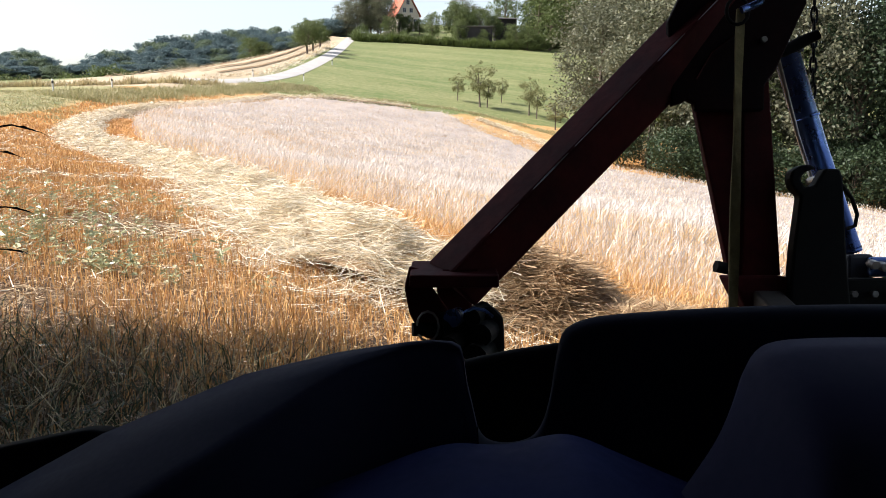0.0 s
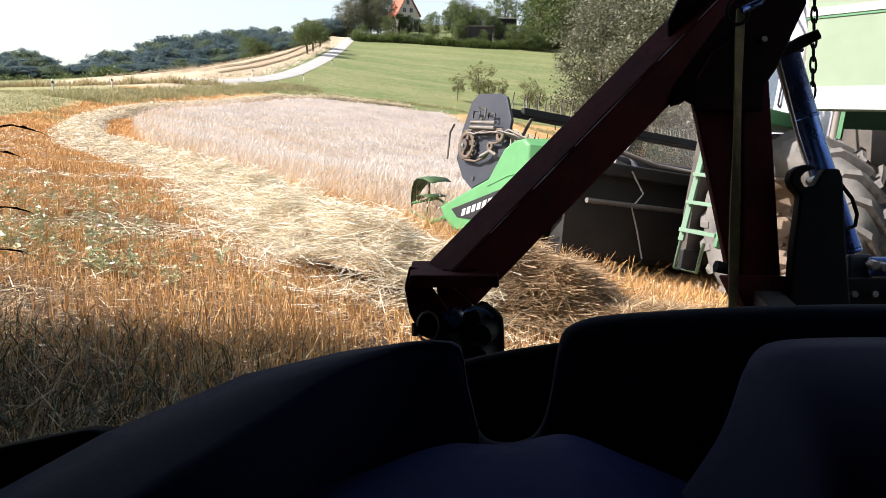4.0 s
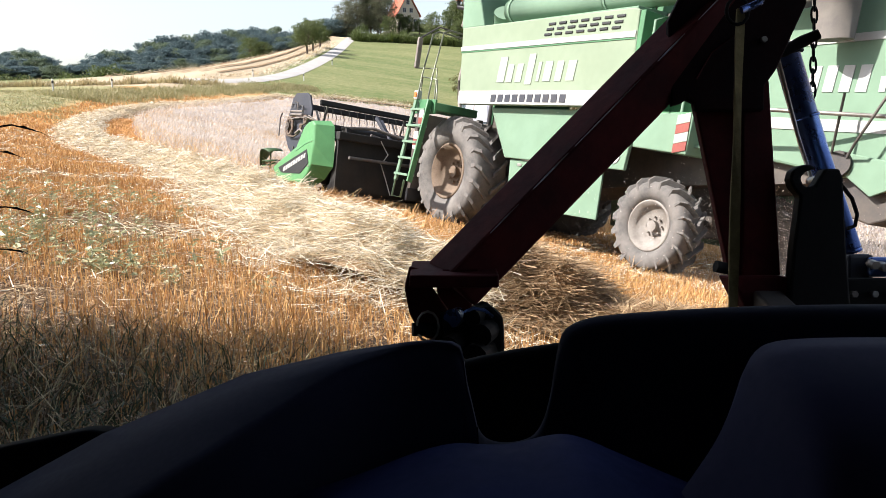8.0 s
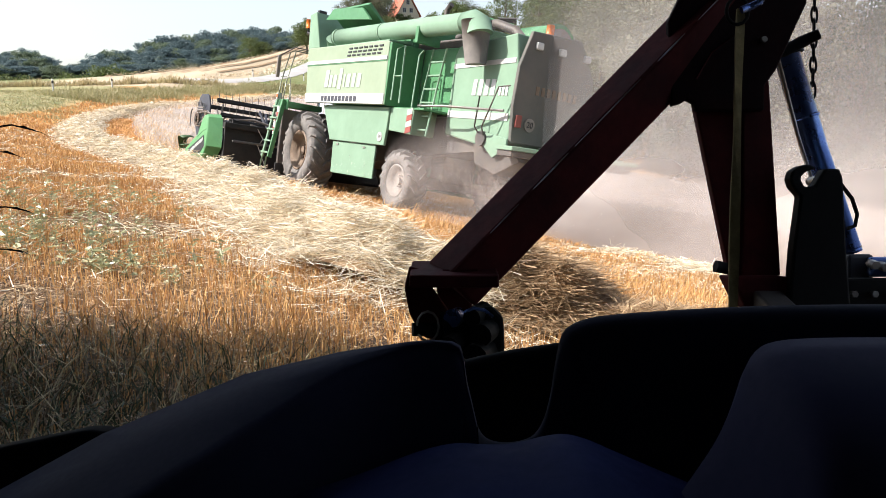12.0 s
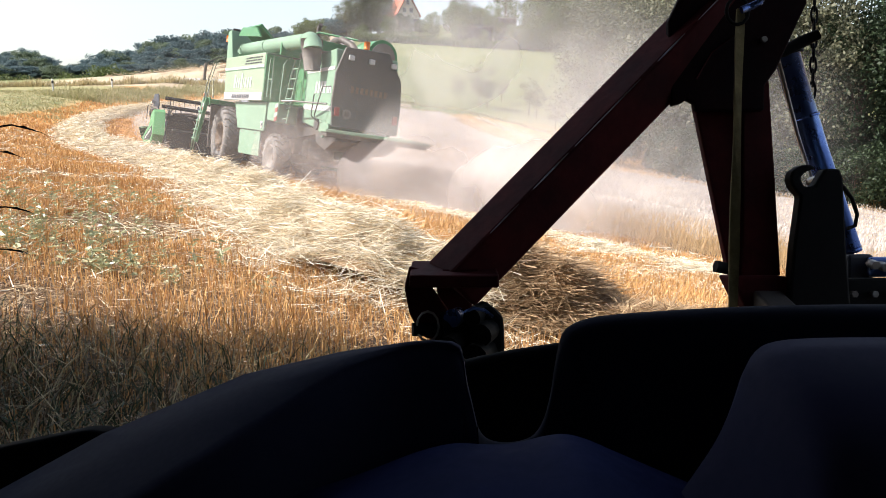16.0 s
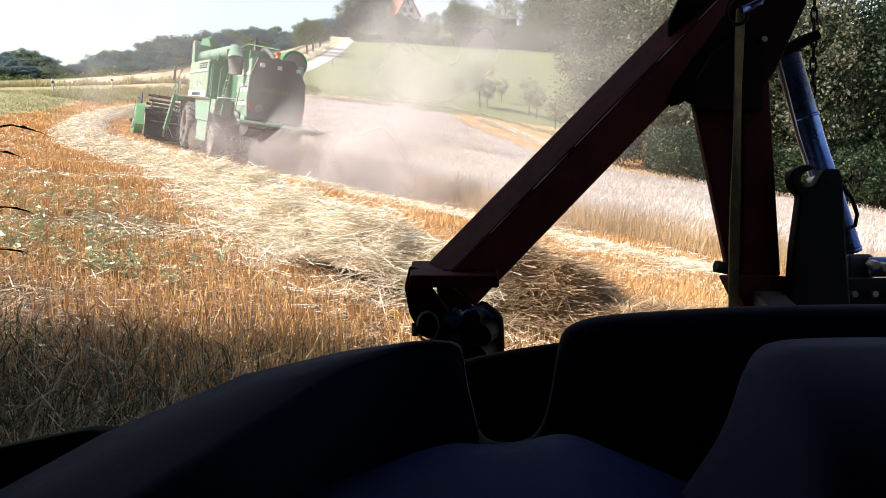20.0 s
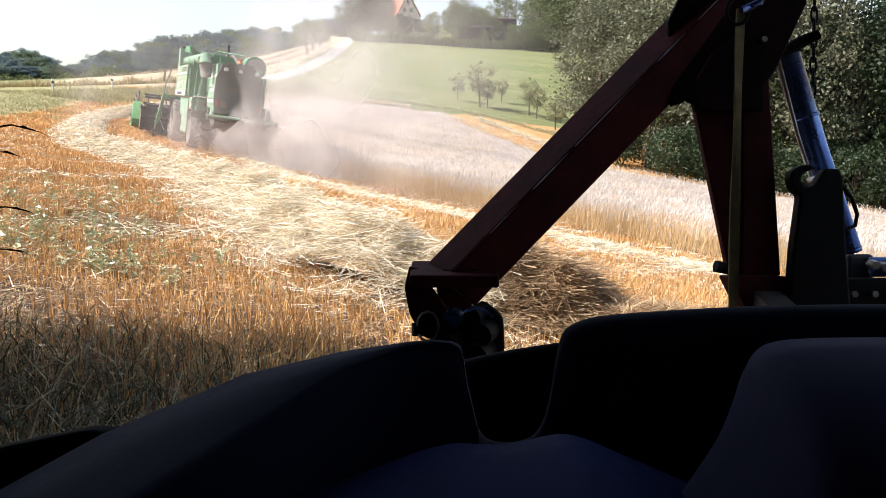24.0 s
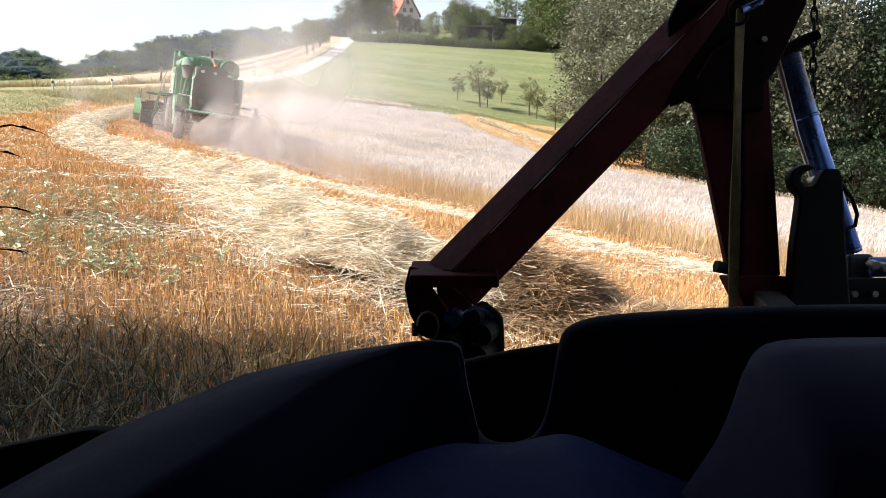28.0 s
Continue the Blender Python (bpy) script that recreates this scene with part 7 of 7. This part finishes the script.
def twig(points, thick, label):
    """A drooping grass stem with narrow leaves, hanging into view, its shade put into a near-black colour."""
    t = thing("grass_stem", EYE, label, "grass stem", "dark grass stems beside the window")
    part("stem", rod(points, [thick, thick * 0.8, thick * 0.6, thick * 0.3][:len(points)], 6), M_RUBBER, t)
    a, b = Vector(points[-2]), Vector(points[-1])
    for k in range(3):
        p = a.lerp(b, 0.25 + 0.3 * k)
        part("leaf", prism([(p.x - 0.006, p.z), (p.x + 0.010, p.z + 0.002 - 0.002 * k), (p.x + 0.024, p.z - 0.004 - 0.003 * k), (p.x + 0.009, p.z - 0.003)], "y", p.y - 0.0008, p.y + 0.0008), M_RUBBER, t)


D = 1.4
twig([(-0.95, D, 0.215), (-0.88, D, 0.225), (-0.82, D, 0.236), (-0.765, D, 0.222)], 0.003, "drooping grass stem with shade in its black colour")
twig([(-0.95, D, 0.20), (-0.90, D, 0.197), (-0.845, D, 0.186), (-0.815, D, 0.180), ], 0.0026, "short grass stem with shade in its black colour")
twig([(-0.95, D, 0.075), (-0.89, D, 0.077), (-0.83, D, 0.080), (-0.79, D, 0.073), ], 0.0026, "level grass stem with shade in its black colour")
twig([(-0.95, D, -0.008), (-0.90, D, -0.004), (-0.84, D, 0.0), (-0.80, D, -0.003), ], 0.0026, "low grass stem with shade in its black colour")


# ---- rank grass in the tractor's shade, in dark tones that deepen it ----
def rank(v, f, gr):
    # Dark straw and leaf tones put extra shade into the blades' colour.
    ob = from_arrays("rank_grass", v, f, [M_SHADED, M_LEAF3, M_DRY])
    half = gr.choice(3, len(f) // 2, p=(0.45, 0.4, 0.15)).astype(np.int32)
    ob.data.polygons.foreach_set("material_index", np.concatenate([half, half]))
    return ob


def near_grass():
    gr = np.random.default_rng(95)
    n = 15000
    y = gr.uniform(1.2, 3.2, n)
    x = gr.uniform(-2.3, 0.3, n)
    k = gr.uniform(0, 1, n) < np.clip((3.2 - y) / 1.2, 0, 1) * np.clip((0.4 - x) / 1.0, 0, 1)
    x, y = x[k], y[k]
    m = len(x)
    h = gr.uniform(0.03, 0.17, m)
    b = np.stack([x, y, land(x, y)], 1)
    lean = flat_dirs(m, gr) * gr.uniform(0.03, 0.2, (m, 1))
    mid = b + lean * 0.4 + np.stack([np.zeros(m), np.zeros(m), h * 0.7], 1)
    tip = b + lean * 1.2 + np.stack([np.zeros(m), np.zeros(m), h], 1)
    side = flat_dirs(m, gr)
    v1, f1 = strips(b, mid, np.full(m, 0.006), side, gr)
    v2, f2 = strips(mid, tip, np.full(m, 0.004), side, gr)
    tagged(rank(np.concatenate([v1, v2]), np.concatenate([f1, f2 + len(v1)]), gr), "rank green and dry grass, darkened to deepen the tractor's shade", "grass", kind="stuff")


near_grass()


# ---- weeds in the stubble ----
def weeds():
    wr = np.random.default_rng(91)
    proto = []
    for s in range(4):
        t = thing("weed", Matrix(), "grey-green leafy weed growing in the stubble", "weed", "weeds in the stubble")
        bm = bmesh.new()
        top = Vector((wr.normal(0, 0.07), wr.normal(0, 0.07), 0.25))
        rod([(0, 0, 0), top * 0.5 + Vector((0.01, 0, 0)), top], [0.004, 0.003, 0.002], 5, bm)
        part("stem", bm, M_WEED, t)
        for k in range(11):
            q = 0.15 + 0.85 * k / 10
            a = k * 2.4 + s
            p = top * q
            out = Vector((math.cos(a), math.sin(a), wr.uniform(-0.1, 0.9)))
            ln = (0.09 - 0.035 * q) * wr.uniform(0.6, 1.35)
            sd = Vector((-math.sin(a), math.cos(a), wr.normal(0, 0.5))) * ln * 0.2
            bm = bmesh.new()
            v = [bm.verts.new(w) for w in (p, p + out * ln * 0.4 + sd, p + out * ln * 0.75 + sd * 0.7 - Vector((0, 0, ln * 0.1)), p + out * ln - Vector((0, 0, ln * 0.25)), p + out * ln * 0.75 - sd * 0.7 - Vector((0, 0, ln * 0.1)), p + out * ln * 0.4 - sd, p + out * ln * 0.5 - Vector((0, 0, 0.012)))]
            for f in ((0, 1, 6), (1, 2, 6), (2, 3, 6), (3, 4, 6), (4, 5, 6), (5, 0, 6)):
                bm.faces.new([v[i] for i in f])
            part("leaf", bm, M_WEED, t)
        proto.append(t)
    n = 0
    while n < 170:
        d = math.exp(wr.uniform(math.log(4.2), math.log(10)))
        x = -d * wr.uniform(0.22, 0.64)
        y = d
        if wr.uniform() > smooth(-0.26, -0.5, x / y) * 0.85 + 0.05:
            continue
        m = Matrix.Translation((x, y, land1(x, y) - 0.01)) @ Matrix.Rotation(wr.uniform(0, 6.28), 4, "Z")
        s = wr.uniform(0.4, 1.0)
        m = m @ Matrix.Diagonal((s, s, s * wr.uniform(0.7, 1.1), 1))
        if n < 4:
            proto[n].matrix_basis = m
        else:
            c = copy_thing(proto[n % 4], Matrix())
            c.matrix_basis = m
        n += 1


weeds()
# ---- dust ----
def dust_mesh(name, seed, count, size, spread):
    rg = np.random.default_rng(seed)
    p = rg.normal(0, 1, (count, 3)) * np.array(spread)
    lump = rg.normal(0, 1, (26, 3)) * np.array(spread) * 0.9
    p = np.where(rg.uniform(0, 1, (count, 1)) < 0.6, lump[rg.integers(0, 26, count)] + p * 0.38, p)
    nrm = rg.normal(0, 0.55, (count, 3)) + np.array(sun_way) + np.array([0.0, -0.8, 0.0])
    a = np.cross(nrm, rg.normal(0, 1, (count, 3)))
    a /= np.linalg.norm(a, axis=1)[:, None]
    b = np.cross(a, nrm)
    b /= np.linalg.norm(b, axis=1)[:, None]
    s = (size * rg.uniform(0.5, 1.5, count))[:, None]
    v = np.stack([p + a * s, p - a * s * 0.5 + b * s * 0.87, p - a * s * 0.5 - b * s * 0.87], 1).reshape(-1, 3)
    ob = from_arrays(name, v, np.arange(count * 3).reshape(-1, 3), M_DUST)
    return tagged(ob, "drifting cloud of pale harvest dust and chaff", "dust", kind="stuff")


drng = np.random.default_rng(77)
chaff = dust_mesh("chaff", 201, 9000, 0.0055, (0.8, 1.3, 0.45))
tagged(chaff, "flying chaff round the rear wheels of the combine")


def dust_veil(name, wide, high, bulge, mat, label):
    """A billow of dust: a domed, uneven sheet of haze."""
    n = 22
    u = np.linspace(-1, 1, n)
    X, Z = np.meshgrid(u * wide, u * high)
    Y = bulge * ((X / wide) ** 2 + (Z / high) ** 2) + 0.25 * np.sin(X * 1.3) * np.cos(Z * 1.7)
    i = np.arange(n * n).reshape(n, n)
    f = np.stack([i[:-1, :-1], i[:-1, 1:], i[1:, 1:], i[1:, :-1]], -1).reshape(-1, 4)
    P = np.stack([X, Y, Z], -1).reshape(-1, 3)
    mid = P[f].mean(axis=1)
    f = f[np.hypot(mid[:, 0] / wide, mid[:, 2] / high) < 1.0]
    used, inv = np.unique(f, return_inverse=True)
    P, f = P[used], inv.reshape(-1, 4)
    ob = from_arrays(name, P, f, mat)
    ob.data.polygons.foreach_set("use_smooth", [True] * len(f))
    return tagged(ob, label, "dust", kind="stuff")


haze_proto = dust_veil("dust_cloud", 5.4, 3.4, 0.9, M_HAZE, "drifting cloud of pale harvest dust")
plume_proto = dust_veil("dust_plume", 3.8, 2.2, 0.6, M_PLUME, "thick dust blown out behind the combine")


def another(src):
    ob = src.copy()
    scene.collection.objects.link(ob)
    return ob


dust_puffs = []
for k in range(10):
    dust_puffs.append((-2.2 + k * 3.1, haze_proto if k == 0 else another(haze_proto), drng.uniform(-0.6, 1.2), drng.uniform(0.7, 1.3), drng.uniform(-58, -34)))
# billows that go along with the machine: place on it, turn, and the time at which they fall behind
plumes = [(plume_proto, (0.3, -8.3, 0.35), -36), (another(plume_proto), (1.4, -11.0, 0.5), -46)]
machine_haze = dust_veil("thin_dust_cloud", 5.4, 3.4, 0.9, M_MIST, "thin haze of dust hanging round the combine")
plumes += [(another(machine_haze), (1.8, -8.8, 2.4), -46)]
machine_haze.scale = (1.3, 1.0, 1.2)
front_haze = another(haze_proto)
wheel_dust = dust_veil("wheel_dust", 2.6, 1.25, 0.4, M_WHEEL, "dust stirred up beside the combine's rear wheel")
plumes += [(wheel_dust, (-1.75, -6.3, 0.55), -56)]


far_haze = dust_veil("thin_dust_cloud", 7.0, 4.6, 1.0, M_FAR, "broad haze of dust hanging over the wheat")


back_haze = dust_veil("thin_dust_cloud", 18.0, 7.5, 1.4, M_BACK, "thin haze of dust drifting before the hill")


def ground_run(t):
    """Metres driven since the start."""
    T = np.array([r[0] for r in WAY])
    P = np.array([r[1:4] for r in WAY])
    run = np.concatenate([[0], np.cumsum(np.linalg.norm(P[1:] - P[:-1], axis=1))])
    return float(np.interp(t, T, run))


def motions():
    walk(combine, [(row[0], way_pose(row)) for row in WAY])
    for hub, radius in wheels:
        p = hub.matrix_basis.translation.copy()
        step = 0.5 if radius > 0.7 else 0.4
        rows = []
        for k in range(int(28 / step) + 1):
            t = k * step
            rows.append((t, Matrix.Translation(p) @ Matrix.Rotation(-ground_run(t) / radius, 4, "X")))
        if rows[-1][0] < 28:
            rows.append((28.0, Matrix.Translation(p) @ Matrix.Rotation(-ground_run(28) / radius, 4, "X")))
        walk(hub, rows)
    p = reel.matrix_basis.translation.copy()
    walk(reel, [(0.4 * k, Matrix.Translation(p) @ Matrix.Rotation(-2.4 * 0.4 * k, 4, "X")) for k in range(71)])
    walk(chaff, [(row[0], way_pose(row) @ Matrix.Translation((0.1, -4.6, 0.6))) for row in WAY])
    for ob, place, turn in plumes:
        rows = []
        for row in WAY:
            p = way_pose(row) @ Vector(place)
            if ob is wheel_dust:
                p.z -= 1.5 * (1 - float(smooth(7.0, 11.0, row[0])))
            rows.append((row[0], Matrix.Translation(p) @ Matrix.Rotation(radians(turn), 4, "Z")))
        walk(ob, rows)
    rows = []
    for row in WAY:
        p = way_pose(row) @ Vector((-3.4, -9.0, 1.5))
        p.z -= 7.0 * (1 - float(smooth(13.0, 17.5, row[0])))
        rows.append((row[0], Matrix.Translation(p) @ Matrix.Rotation(radians(-32), 4, "Z")))
    walk(machine_haze, rows)
    rows = []
    for row in WAY:
        p = way_pose(row) @ Vector((6.6 + 3.4 * float(smooth(11.0, 16.0, row[0])), -5.5, 2.4))
        p.z -= 10.0 * (1 - float(smooth(10.0, 15.0, row[0])) * (1 - float(smooth(16.5, 21.0, row[0]))))
        rows.append((row[0], Matrix.Translation(p) @ Matrix.Rotation(radians(-30), 4, "Z")))
    walk(far_haze, rows)
    rows = []
    for t in (0.0, 11.0, 12.5, 14.0, 15.5, 17.0, 19.0, 22.0, 25.0, 28.0):
        u = float(smooth(11.0, 16.5, t))
        x = 1.0 - 11.0 * float(smooth(18.0, 26.0, t))
        rows.append((t, Matrix.Translation((x, 52.0, 5.0 - 18.0 * (1 - u) - 1.5 * float(smooth(19.0, 26.0, t)))) @ Matrix.Rotation(radians(-30), 4, "Z")))
    walk(back_haze, rows)
    rows = []
    for t, back in ((0.0, 5.0), (1.0, 5.0), (1.9, 1.5), (2.6, 0.0), (4.0, 0.4), (6.0, 3.0), (8.0, 7.5), (28.0, 7.5)):
        p = way_at(min(t, 4.2)) @ Vector((4.2, 3.0, 2.4))
        rows.append((t, Matrix.Translation(p + Vector((0.3 * back, 0, -back))) @ Matrix.Rotation(radians(-40), 4, "Z")))
    walk(front_haze, rows)
    # the crop goes down where the knife has come
    for tc, ob, off in cut_slices:
        up, down = Matrix.Translation(off), Matrix.Translation(off + np.array([0, 0, -1.05]))
        a, b = tc - 0.1, tc + 0.35
        if a <= 0:
            rows = [(0.0, down), (28.0, down)]
        elif b >= 28:
            rows = [(0.0, up), (28.0, up)]
        else:
            rows = [(0.0, up), (a, up), (b, down), (28.0, down)]
        walk(ob, rows)
    # straw heaps come to lie behind the machine
    for tc, ob, off in fresh_heaps:
        low, high = Matrix.Translation(off + np.array([0, 0, -0.7])), Matrix.Translation(off)
        a, b = tc - 0.3, tc + 0.5
        if b <= 0:
            rows = [(0.0, high), (28.0, high)]
        elif a <= 0:
            rows = [(0.0, low), (max(b, 0.2), high), (28.0, high)]
        else:
            rows = [(0.0, low), (a, low), (min(b, 27.9), high), (28.0, high)]
        walk(ob, rows)
    # dust leaves the machine's rear, rises, drifts off down the slope and settles
    for t0, ob, dx, rise, turn in dust_puffs:
        src = way_at(t0) @ Vector((0.4 + dx, -6.9 if 9 < t0 < 14 else -8.6 if t0 < 14 else -10.0, 0.0))
        rows = []
        rot = Matrix.Rotation(radians(turn), 4, "Z")
        drift = Vector((0.1, 0.5, 0)) if t0 < 14 else Vector((0.04, 0.3, 0)) if t0 < 19 else Vector((0.22, 0.25, 0))
        stay = 1.6 if t0 < 14 else 4.6
        base = land1(src.x, src.y)
        for t in sorted({0.0, 28.0, *[min(max(t0 + q, 0.0), 28.0) for q in (-0.2, 1.0, 2.5, 4.5, 6.5, 8.5, 11.5)]}):
            e = min(max(t - t0, 0.0), 11.5)
            q = Vector((src.x, src.y, 0)) + drift * e
            low = 5.4 * (1 - float(smooth(-0.2, 1.0, t - t0))) + (9.0 if t0 < 14 else 9.6) * float(smooth(stay, stay + 3.0, t - t0))
            q.z = base + 0.6 * (land1(q.x, q.y) - base) + 0.9 + rise * (1 - math.exp(-e / 4.0)) * 2.4 - low
            rows.append((t, Matrix.Translation(q) @ rot))
        ob.scale = (1.0, 1.0, 1.45) if t0 < 14 else (1.2, 1.0, 1.4) if t0 < 19 else (1.45, 1.0, 1.5)
        walk(ob, rows)


motions()
